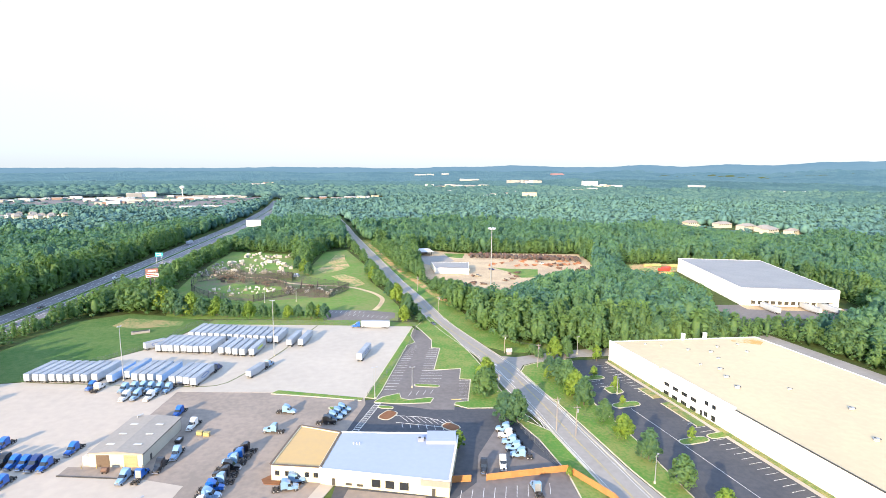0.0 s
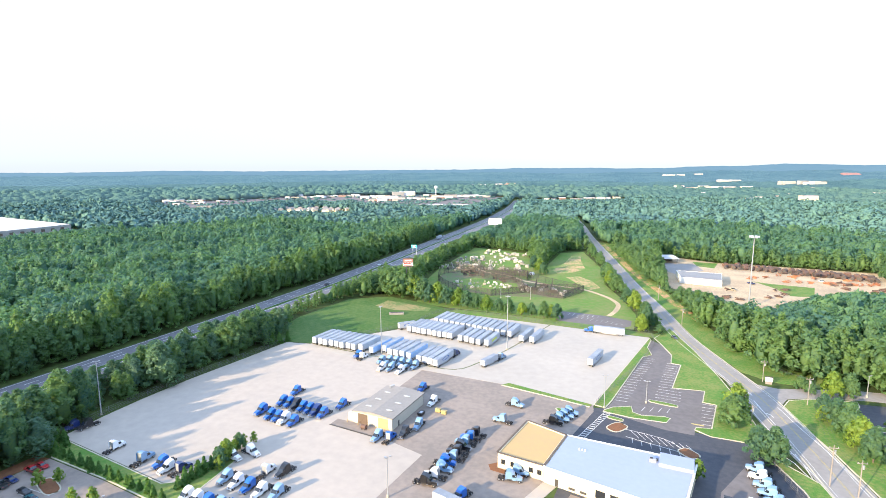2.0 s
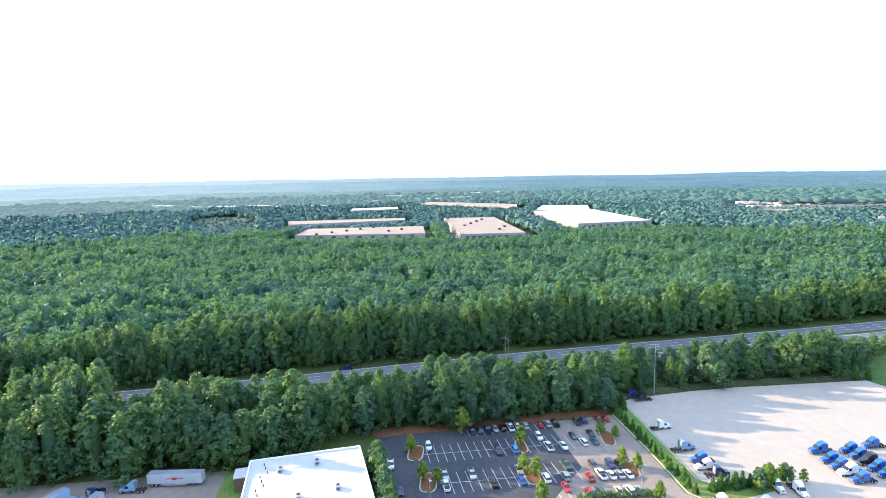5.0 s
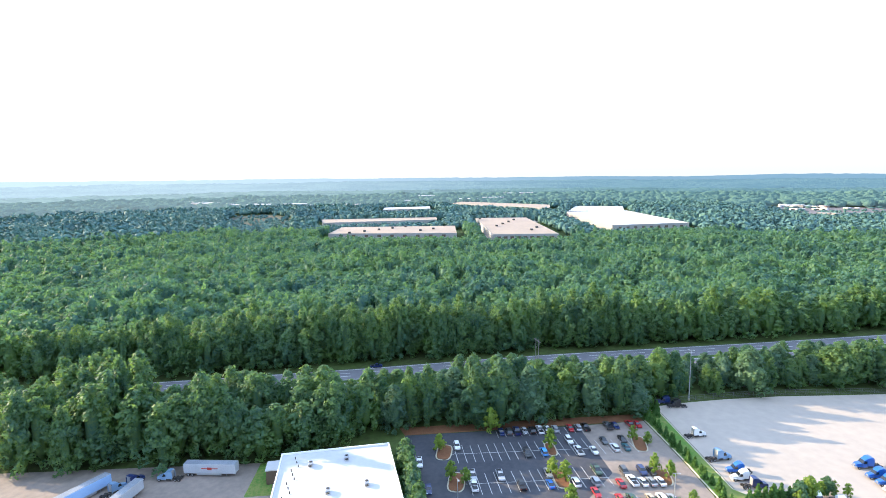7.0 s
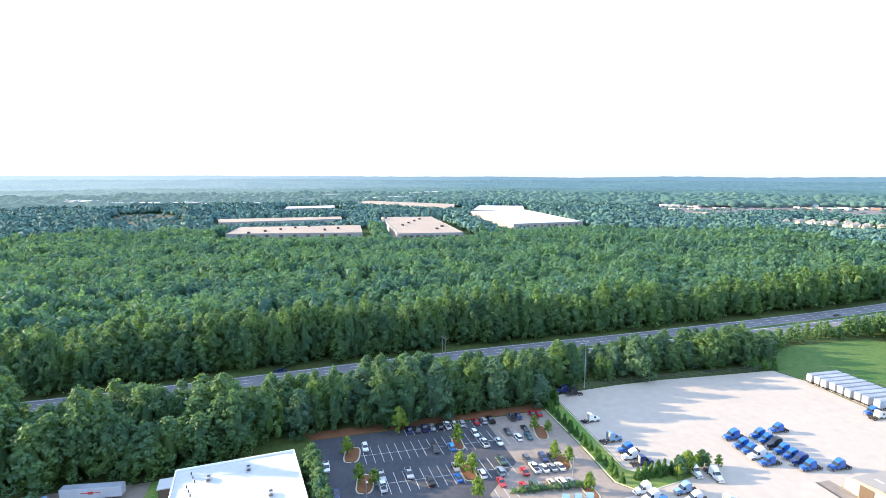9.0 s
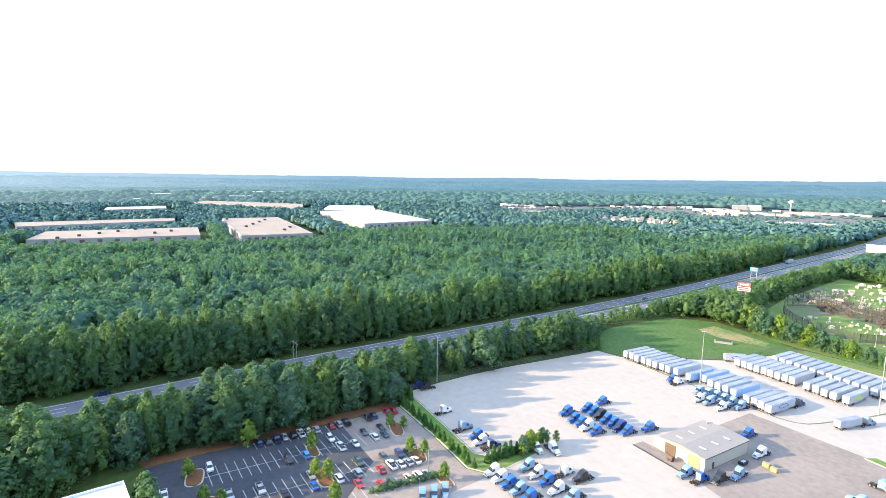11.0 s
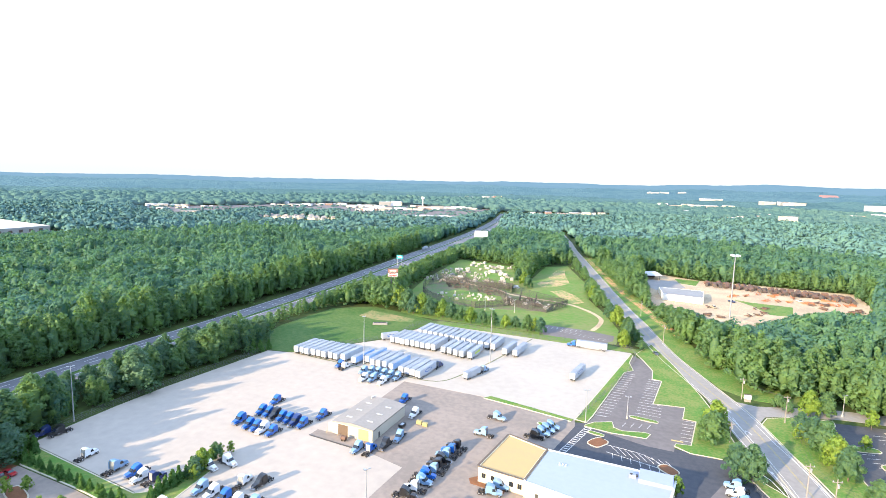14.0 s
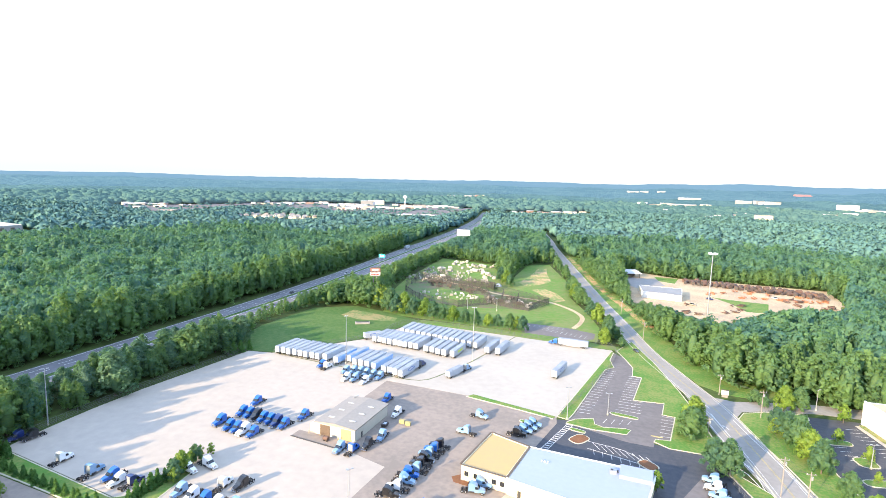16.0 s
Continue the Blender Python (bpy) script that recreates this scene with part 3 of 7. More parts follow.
HEDGE = [(-189, 98.5), (-134, 94.5), (-128.5, 98.5), (-128, 112), (-124, 113), (-121, 92.5), (-128, 87.6), (-150, 89), (-178, 89.6)]
LAWNS = [("hedge_lawn", HEDGE), ("lot_lawn", [(-30, 200), (-17, 295), (-15.9, 291.8), (-16.7, 278.8), (-13.9, 268), (-17.6, 263.2), (-24.3, 205.9), (-25.6, 199)]),
         ("lot_end_lawn", [(-25.6, 197.2), (-23.1, 200.8), (-16.8, 204.4), (-15.7, 199.6), (-12.5, 198.2), (-4.9, 200.6), (-2.9, 200.0), (-4.1, 195.7), (-16.2, 194.5), (-25.9, 195.6)]),
         ("roadside_lawn", [(-10.5, 286.4), (-5.3, 272.1), (-5.0, 259.9), (-0.8, 259.2), (-3.3, 229.8), (0.1, 230.3), (8.7, 231.7), (7.9, 219.7), (12.6, 219.3), (10.5, 197.4), (5.6, 196.4), (5.2, 194.3), (10.1, 191.3), (20.5, 191.8), (26, 200), (20, 228.9), (15, 248.3), (5, 282), (-8, 318), (-14.6, 296)]),
         ("corner_lawn", [(24, 188), (38, 174), (50, 128), (48, 122), (39, 134), (38, 148), (33, 168), (27, 182)]),
         ("east_lawn", [(35.4, 228), (38.2, 235.6), (46, 240.4), (62, 245), (61.6, 240), (55.7, 225), (59.7, 195), (65.7, 168), (69.7, 140), (77.7, 96), (73, 96), (68.4, 118), (57.6, 150), (49.7, 179.7), (45.3, 195.8), (39.8, 211.8)])]
for name, poly in LAWNS:
    structure(name, Shape().slab(poly, -0.1, 0.17), M["lawn"], "mown green lawn strip with a pale kerb", "grass")
    ring = poly + poly[:1]
    structure(name.replace("lawn", "kerb"), Shape().strip(ring, -0.15, 0.25, -0.1, 0.2), M["kerb"], "pale concrete kerb round a lawn", "kerb")


def stalls(lot, rows):
    """Painted stall lines: x, y of the first line, step along, line vector, number of lines."""
    s = Shape()
    for x, y, dx, dy, lx, ly, n in rows:
        for i in range(n):
            a, b = (x + dx * i, y + dy * i), (x + dx * i + lx, y + dy * i + ly)
            s.strip([a, b], -0.08, 0.08, 0.05, 0.085)
    part("stall_lines", s, M["paint"], lot)


stalls(west_lot, [(-168, 18, 0, 2.75, 11, 0.4, 17), (-150.5, 20, 0, 2.75, 11, 0.4, 16), (-176.8, 34, 0, 2.75, 5, 0.1, 12), (-162.5, 18, 0.03, 44, 0.01, 0.01, 1), (-134, 52, 0, 2.75, 5.5, 0, 9), (-166, 66, 0, 2.75, 9, 0.4, 5)])
part("centre_line", Shape().strip([(-162.6, 17), (-161, 62)], -0.07, 0.07, 0.05, 0.085).strip([(-145.2, 19), (-143.8, 62)], -0.07, 0.07, 0.05, 0.085), M["paint"], west_lot)
stalls(mid_lot, [(-23.6, 208, 0.345, 3.0, 5.0, 0.2, 19), (-9.4, 217, 0.2, 3.0, 4.8, 0.1, 15), (-4.2, 217, 0.05, 3.0, 4.2, 0.1, 5), (7.0, 200, 0.12, 3.0, 4.6, 0.2, 7), (-13, 202, 2.9, 0.8, 1.0, 4.0, 4)])
stalls(field_lot, [(-60, 318, 2.9, -0.7, 0.9, 5.0, 10), (-72, 322, 2.9, 0.2, 0.3, 5.0, 9)])
stalls(office_lot, [(-15, 184.6, 2.2, -0.35, 3.2, -4.5, 9), (-14, 179.6, 2.9, -0.5, 0.6, -3.6, 6), (6, 139, 3.2, 0.5, -0.8, -5.5, 9)])
part("hatch_outline", Shape().strip(smooth_line([(-17, 184.8), (-4, 183), (3, 177.2)], 3), -0.1, 0.1, 0.05, 0.085).strip([(-16, 179.5), (2, 176)], -0.1, 0.1, 0.05, 0.085), M["paint"], office_lot)
crossing = Shape().strip([(-24.5, 198.5), (-31, 171)], -0.1, 0.1, 0.05, 0.085).strip([(-22.4, 198.2), (-28.9, 171)], -0.1, 0.1, 0.05, 0.085)
for i in range(17):
    x, y = -24.4 - 0.38 * i, 198 - 1.6 * i
    crossing.strip([(x, y), (x + 2.1, y)], -0.2, 0.2, 0.05, 0.085)
part("crossing", crossing, M["paint"], office_lot)
stalls(east_lot, [(77, 238, 0.8, -2.9, -4.6, -1.3, 12), (67.5, 222, 0.8, -2.9, -4.0, -1.2, 6), (92, 184, 0.8, -2.9, -4.6, -1.3, 20)])
part("centre_line", Shape().strip([(72, 192.8), (77.2, 175.9), (96, 112)], -0.09, 0.09, 0.05, 0.085), M["paint"], east_lot)
structure("office_car_park_worn", Shape().slab([(12, 158), (19, 175), (28, 163), (37, 150), (39, 146), (39, 100), (3, 100), (3, 134), (10.5, 143)], -0.2, 0.062), M["asphalt_mid"], "worn grey asphalt behind the board fence", "car park")
part("speed_bump", Shape().box(4, 8, 198.6, 199.3, 0, 0.14, 0.04), M["yellow"], mid_lot, "yellow painted speed bump")


def island(cx, cy, lx, ly, turn=0.0, fill="mulch", label="kerbed planting island of brown mulch"):
    """An oval kerbed island."""
    top = thing("planting_island", label, "planting island", "islands in the car parks", pose(cx, cy, 0, 0, 0, turn))
    ring = [(lx * math.copysign(abs(math.cos(a)) ** 0.6, math.cos(a)), ly * math.copysign(abs(math.sin(a)) ** 0.6, math.sin(a))) for a in (i * math.pi / 10 for i in range(20))]
    part("kerb_ring", Shape().strip(ring + ring[:2], -0.05, 0.35, 0, 0.2), M["kerb"], top)
    part("bed", Shape().slab([(x * 0.97, y * 0.97) for x, y in ring], 0, 0.24), M[fill], top)


for x, y, lx, ly, a in ((-164, 14.5, 4.6, 2.3, -12), (-146.5, 16.5, 4.8, 2.3, -12), (-162, 49.6, 4.0, 1.5, -4), (-144.5, 47.5, 4.6, 2.0, -4), (-162, 80, 5, 2.0, -15), (-142, 78, 4.2, 2.0, -15), (-126, 78, 4, 1.5, 0),
                         (-19.5, 185, 3.6, 2.4, 60), (3.5, 176.4, 3.0, 2.2, -40)):
    island(x, y, lx, ly, a)
for x, y, lx, ly, a in ((-21, 191.5, 2.8, 0.9, -10), (-6, 212.2, 5.2, 1.1, -6), (66.5, 222, 4.4, 1.9, 16), (71, 209, 3.0, 3.2, 16), (71.5, 195.4, 5.6, 2.0, 16), (85, 168, 5.4, 1.7, 16), (90, 230, 1.5, 4, 16), (96, 172, 5, 1.5, 16), (-40, 190, 2.2, 0.8, -20)):
    island(x, y, lx, ly, a, "lawn", "kerbed island of green grass")

# ---------------------------------------------------------------- trees
rng = np.random.default_rng(7)


def ico(level):
    bm = bmesh.new()
    bmesh.ops.create_icosphere(bm, subdivisions=level, radius=1.0)
    v = np.array([p.co for p in bm.verts])
    f = np.array([[p.index for p in q.verts] for q in bm.faces])
    bm.free()
    return v, f


ICO = {1: ico(1), 2: ico(2), 3: ico(3)}


def lumps(v, k, size, seed):
    """Pushes the vertices of a unit ball in and out."""
    d = np.array([noise.noise(Vector(p) * size + Vector((seed * 7.1, seed * 3.3, 0))) for p in v])
    return v * (1 + k * d)[:, None]


def join(pieces):
    vs, fs, n = [], [], 0
    for v, f in pieces:
        vs.append(v), fs.append(f + n)
        n += len(v)
    return np.concatenate(vs), np.concatenate(fs)


def clumps(n, size, centre, radii, lift=0.2, tumble=0.38):
    """Leaf clumps: small folded leaf sprays scattered over an ellipsoid, turned mostly outwards."""
    d = rng.normal(size=(n, 3))
    d[:, 2] += lift
    d /= np.linalg.norm(d, axis=1)[:, None]
    p = centre + d * radii * rng.uniform(0.74, 1.2, n)[:, None]
    q = d + rng.normal(size=(n, 3)) * tumble
    q /= np.linalg.norm(q, axis=1)[:, None]
    u = np.cross(q, rng.normal(size=(n, 3)))
    u /= np.linalg.norm(u, axis=1)[:, None]
    w = np.cross(q, u)
    s = size * rng.uniform(0.6, 1.35, n)[:, None]
    v = np.stack([p - u * s, p + w * s * 0.75 - q * s * 0.3, p + u * s * rng.uniform(0.6, 1.2, n)[:, None], p - w * s * 0.8 - q * s * 0.25], 1).reshape(-1, 3)
    k = np.arange(n)[:, None] * 4
    return v, np.concatenate([k + [[0, 2, 1]], k + [[0, 3, 2]]])


def leaves_at(points, out, size):
    """One small tumbled leaf at each point, facing partly along out."""
    n = len(points)
    q = out + rng.normal(size=(n, 3)) * 0.42
    q /= np.linalg.norm(q, axis=1)[:, None]
    u = np.cross(q, rng.normal(size=(n, 3)))
    u /= np.linalg.norm(u, axis=1)[:, None]
    w = np.cross(q, u)
    s = size * rng.uniform(0.65, 1.35, n)[:, None]
    v = np.stack([points - u * s - w * s * 0.5, points + u * s - w * s * rng.uniform(0.2, 0.7, n)[:, None], points + w * s], 1).reshape(-1, 3)
    return v, np.arange(3 * n).reshape(-1, 3)


def lobe_leaves(centres, radii, each, size, heart, lift=0.25):
    """Leaves in loose shells round many small lobes; they turn away from the heart of the crown."""
    c, r = np.repeat(centres, each, 0), np.repeat(radii, each)[:, None]
    d = rng.normal(size=c.shape)
    d[:, 2] += lift
    d /= np.linalg.norm(d, axis=1)[:, None]
    p = c + d * r * rng.uniform(0.55, 1.1, len(c))[:, None]
    away = p - heart
    away /= np.linalg.norm(away, axis=1)[:, None] + 1e-6
    return leaves_at(p, 0.6 * d + 0.6 * away, size)


def broad_crown(seed, height, radius, base, blobs=34, leaves=44, size=0.36, core=2, core_size=0.42):
    """A leafy crown: a dark uneven heart wrapped in many small lobes of leaves."""
    t = (np.arange(blobs) + rng.uniform(0.1, 0.9, blobs)) / blobs
    a = np.arange(blobs) * 2.4 + seed * 1.3 + rng.uniform(-0.6, 0.6, blobs)
    wide = radius * np.interp(t, [0, 0.1, 0.4, 0.7, 0.9, 1.0], [0.95, 1.05, 1.0, 0.8, 0.45, 0.12])
    r = radius * rng.uniform(0.2, 0.36, blobs)
    off = np.maximum(0, wide - r * 0.7) * rng.uniform(0.75, 1.15, blobs)
    c = np.stack([np.cos(a) * off, np.sin(a) * off, base + (height - base) * (0.04 + 0.92 * t)], 1)
    v, f = ICO[core]
    v = lumps(v, 0.45, 1.9, seed)
    k = (v[:, 2] + 1) / 2
    belly = np.interp(k, [0, 0.12, 0.4, 0.7, 0.9, 1.0], [0.8, 0.95, 1.0, 1.0, 0.8, 0.6])
    heart = np.stack([v[:, 0] * radius * core_size * belly, v[:, 1] * radius * core_size * belly, base + k * (height - base) * 0.86], 1)
    return join([(heart, f), lobe_leaves(c, r, leaves, size, np.array([0, 0, base + (height - base) * 0.45]))])


def cone_crown(seed, height, radius, base, leaves=150, size=0.4):
    """An evergreen: sprays round a pointed cone, over a dark core."""
    v, f = ICO[2]
    v = lumps(v, 0.2, 2.0, seed)
    t = (v[:, 2] + 1) / 2
    core = np.stack([v[:, 0] * radius * 0.85 * (1.15 - t), v[:, 1] * radius * 0.85 * (1.15 - t), base + t * (height - base) * 0.95], 1)
    h = rng.uniform(0, 1, leaves) ** 1.4
    a = rng.uniform(0, 2 * math.pi, leaves)
    r = radius * (1.05 - h) * rng.uniform(0.8, 1.12, leaves)
    p = np.stack([np.cos(a) * r, np.sin(a) * r, base + h * (height - base)], 1)
    v2, f2 = clumps(leaves, size, np.zeros(3), np.full(3, 0.05))
    return join([(core, f), (v2 + np.repeat(p, 4, 0), f2)])


def mesh_from(name, v, f, mat, smooth=False):
    me = bpy.data.meshes.new(name)
    me.vertices.add(len(v)), me.loops.add(3 * len(f)), me.polygons.add(len(f))
    me.vertices.foreach_set("co", np.ascontiguousarray(v, dtype=np.float32).ravel())
    me.loops.foreach_set("vertex_index", np.ascontiguousarray(f, dtype=np.int32).ravel())
    me.polygons.foreach_set("loop_start", np.arange(0, 3 * len(f), 3, dtype=np.int32))
    me.update(calc_edges=True)
    me.materials.append(mat)
    if smooth:
        me.shade_smooth()
    return me


def trunk_shape(height, r, limbs=4):
    s = Shape().tube((0, 0, -0.3), (0.15, 0.1, height * 0.55), r, r * 0.6, 7).tube((0.15, 0.1, height * 0.55), (0, 0, height * 0.9), r * 0.6, r * 0.15, 6)
    for i in range(limbs):
        a, z = i * 2.4, height * (0.3 + 0.1 * i)
        s.tube((0.08, 0.05, z), (math.cos(a) * height * 0.15, math.sin(a) * height * 0.15, z + height * 0.16), r * 0.4, r * 0.12, 5)
    return s


def plant(name, label, category, group, crown, mat, height, r):
    """A tree with its trunk and its crown, ready to be copied."""
    top = thing(name, label, category, group)
    part("trunk", trunk_shape(height, r), M["bark"], top)
    ob = new("crown", mesh_from("crown", *crown, M[mat]))
    ob.parent = top
    return top


def scatter(proto_list, spots, label_group):
    """Copies of the prototypes at (x, y, scale); the first ones are the prototypes themselves."""
    for i, (x, y, k) in enumerate(spots):
        m = pose(x, y, 0, 0, 0, (i * 137.5) % 360) @ Matrix.Diagonal((k, k, k * (0.92 + 0.16 * ((i * 0.618) % 1)), 1))
        if i < len(proto_list):
            proto_list[i].matrix_basis = m
        else:
            copy_thing(proto_list[i % len(proto_list)], m @ Matrix.Diagonal((*(1 / q for q in proto_list[i % len(proto_list)].scale), 1)))


CROWNS = [broad_crown(i, 22, 4.6 + (i % 3) * 0.5, 0.8, 40, 56, 0.46, 2) for i in range(6)]
FOREST_TREES = [plant("tree", "tall leafy broadleaf tree at the edge of the woods", "tree", "trees at the wood's edge", CROWNS[i], ("leaf", "leaf", "leaf_dark")[i % 3], 20, 0.3) for i in range(6)]

SITE = [(-164, -300), (-164, -42), (-179, -6), (-180.5, 91), (-195, 97), (-196, 214), (-214, 248), (-217, 302), (-194, 322), (-168, 312), (-60, 312), (-12, 302), (8, 268), (28, 266), (33, 262), (64, 264), (78, 250), (184, 283),
        (240, 92), (300, -300)]
MEADOW = [(-168, 308), (-12, 302), (-24, 340), (-40, 380), (-58, 424), (-72, 494), (-104, 590), (-128, 566), (-122, 470), (-160, 552), (-226, 566), (-208, 430), (-196, 370)]
JUNK = [(-30, 590), (24, 562), (85, 564), (144, 562), (140, 478), (122, 461), (104, 461), (79, 437), (58, 398), (40, 386), (24, 398), (8, 418), (-14, 424), (-18, 485)]
GREY = [(188, 486), (292, 478), (276, 330), (214, 296), (168, 300), (170, 340), (186, 350)]
WAREHOUSES = [[(-742, -104), (-712, 98), (-850, 108), (-870, -94)], [(-680, 118), (-690, 240), (-970, 270), (-1010, 150)], [(-762, 312), (-775, 475), (-1095, 500), (-1100, 345)],
              [(-938, -136), (-960, 90), (-1045, 95), (-1045, -148)], [(-1285, -40), (-1420, -40), (-1420, 110), (-1290, 110)], [(-1540, 150), (-1640, 200), (-1370, 430), (-1220, 380)], [(-1130, 372), (-1090, 500), (-1280, 580), (-1340, 460)]]
TOWN = [[(-1290, 940), (-1020, 840), (-960, 860), (-1040, 1050), (-1000, 1180), (-740, 1140), (-480, 1140), (-520, 1580), (-840, 1600), (-1100, 1380), (-1180, 1130)], [(-800, 850), (-640, 865), (-640, 925), (-750, 965)],
        [(-400, 1420), (-180, 1560), (-170, 1660), (-400, 1500)], [(380, 880), (485, 855), (520, 735), (455, 735), (395, 810)]]
FELLED = [(-1125, -344), (-1311, -375), (-1348, -295), (-1185, -214), (-1014, -194), (-983, -255)]
STORE = [(170, 506), (240, 512), (236, 474), (206, 466), (196, 446), (170, 466)]
CLEARINGS = [SITE, MEADOW, JUNK, GREY, FELLED, STORE] + WAREHOUSES + TOWN


def road_x(y):
    return np.interp(-y, [-p[1] for p in ROAD], [p[0] for p in ROAD])


def wooded(x, y):
    ok = np.ones(x.shape, bool)
    for poly in CLEARINGS:
        ok &= ~(inside(x, y, poly) & ((wave(x, y, 26) < 0.12) if poly in TOWN or poly is FELLED else True))
    off = x - np.interp(y, HY, HX)
    ok &= ~((off > -4) & (off < 34.5) & (y < 1500))
    rx = road_x(y)
    ok &= ~((np.abs(x - rx) < 10) & (y < 960) & (y > 0))
    ok &= ~((x - rx > 0) & (x - rx < 17.5 - np.maximum(0, y - 420) * 0.02) & (y > 262) & (y < 640))
    return ok


def at_edge(x, y, reach=11.0):
    """Which trees stand at the open edge of the woods."""
    return ~(wooded(x + reach, y) & wooded(x - reach, y) & wooded(x, y + reach) & wooded(x, y - reach))


def wave(x, y, size):
    """Smooth uneven swells between about -1 and 1."""
    u, v = x / size, y / size
    return (np.sin(u + 1.9 * np.sin(0.7 * v + 1)) * np.sin(v + 1.3 * np.sin(0.6 * u)) + 0.6 * np.sin(2.3 * u - 1.1 * v + 2) * np.sin(1.7 * v + 0.8 * u)) / 1.3


def stand_height(x, y):
    """How tall the woods stand: uneven, taller along the highway, lower towards clearings that lie open."""
    h = 20.0 + 4.6 * wave(x, y, 34) + 3.0 * wave(y, x, 13) + rng.normal(size=x.shape) * 2.1
    h = h + 3.5 * np.exp(-((x - np.interp(y, HY, HX) + 12) / 14.0) ** 2)
    h = h + np.where((x > -236) & (x < -150) & (y < 230), 4.0, 0.0)
    h = np.where(np.hypot(x, y) > 500, h - 3.5, h)
    way = np.degrees(np.arctan2(-x, y))  # two stands of old trees rise before the highway
    old = (x > np.interp(y, HY, HX) + 33) & (((way > 97) & (way < 110.5)) | ((way > 76) & (way < 84)))
    for s in np.linspace(1.02, 1.42, 34):
        px, py = x * s, y * s
        off = px - np.interp(py, HY, HX)
        limit = np.full(x.shape, 99.0)
        limit[(off > 1) & (off < np.where(py > 420, 31, np.where(py > 250, 20, 9))) & (py < 1100) & (py > -110)] = 0.0
        limit[(limit == 0.0) & old] = 4.5
        limit[(np.abs(px - road_x(py)) < 4) & (py > 300) & (py < 800)] = 1.0
        for poly, lift in [(JUNK, 1.0), (MEADOW, 3.0), (GREY, 7.0), (FELLED, 5.0), (STORE, 1.0)] + [(w, 7.0) for w in WAREHOUSES] + [(w, 2.0) for w in TOWN]:
            limit[inside(px, py, poly)] = lift
        h = np.minimum(h, EYE * (1 - 1 / s) + limit / s + 2.4 * wave(x, y, 9) + rng.normal(size=x.shape) * 1.0)
    return np.maximum(h, 3.5)


def spots(r0, r1, step, a0=-45, a1=127):
    """Jittered places for trees in a ring round the site, seen from the flight's height."""
    g = np.arange(-r1, r1, step)
    x, y = (q.ravel() for q in np.meshgrid(g, g))
    x, y = x + rng.uniform(-0.42, 0.42, x.size) * step, y + rng.uniform(-0.42, 0.42, x.size) * step
    r, yaw = np.hypot(x, y), np.degrees(np.arctan2(-x, y))
    r = r + np.where(r > 600, 70 * wave(x, y, 90), 0)
    keep = (r >= r0) & (r < r1) & (yaw > a0) & (yaw < a1)
    x, y = x[keep], y[keep]
    keep = wooded(x, y)
    return x[keep], y[keep]


def lobed_crown(seed, level, height, radius, lobes, leaves, size, cut=-0.75):
    """A rounded crown for woods some way off: an uneven dome under small lobes of leaves."""
    v, f = ICO[level]
    keep = v[f].mean(1)[:, 2] > cut
    v = lumps(v, 0.5, 2.1, seed)
    core = v * np.array([radius * 0.6, radius * 0.6, height * 0.2])
    core[:, :2] *= (1 + 0.8 * np.clip(-v[:, 2:], 0, 1))
    core[:, 2] = np.where(core[:, 2] < 0, core[:, 2] * 3.2, core[:, 2]) + height * 0.66
    if not lobes:
        return core * np.array([1.6, 1.6, 1.1]), f[keep]
    d = rng.normal(size=(lobes, 3))
    d[:, 2] = np.abs(d[:, 2]) * 0.8 + rng.uniform(-0.9, 0.5, lobes)
    d /= np.linalg.norm(d, axis=1)[:, None]
    mid = np.array([0, 0, height * 0.64])
    c = mid + d * np.array([radius * 0.78, radius * 0.78, height * 0.3]) * rng.uniform(0.8, 1.12, lobes)[:, None]
    c[:, 2] -= np.where(d[:, 2] < 0, -d[:, 2] * height * 0.2, 0)
    return join([(core, f[keep]), lobe_leaves(c, radius * rng.uniform(0.22, 0.36, lobes), leaves, size, mid, 0.5)])


def forest(name, label, xs, ys, templates, tall, mat, k0, k1, smooth=True, low=0.0):
    """Many trees as one mesh; the templates are tall metres high."""
    vs, fs, n = [], [], 0
    which = rng.integers(0, len(templates), len(xs))
    a, kz = rng.uniform(0, 2 * math.pi, len(xs)), stand_height(xs, ys) / tall * np.where(rng.uniform(size=len(xs)) < low, rng.uniform(0.5, 0.8, len(xs)), 1.0)
    k = rng.uniform(k0, k1, len(xs)) * np.clip(kz * 1.25, 0.5, 1.0)
    z = terrain(xs, ys)
    for t, (v, f) in enumerate(templates):
        m = which == t
        c, s = np.cos(a[m])[:, None] * k[m][:, None], np.sin(a[m])[:, None] * k[m][:, None]
        p = np.stack([v[None, :, 0] * c - v[None, :, 1] * s + xs[m][:, None], v[None, :, 0] * s + v[None, :, 1] * c + ys[m][:, None], v[None, :, 2] * kz[m][:, None] + z[m][:, None]], -1)
        vs.append(p.reshape(-1, 3))
        fs.append((f[None] + (np.arange(m.sum()) * len(v))[:, None, None] + n).reshape(-1, 3))
        n += p.shape[0] * p.shape[1]
    ob = new(name, mesh_from(name, np.concatenate(vs), np.concatenate(fs), mat, smooth))
    return tagged(ob, label, "woods", kind="stuff")


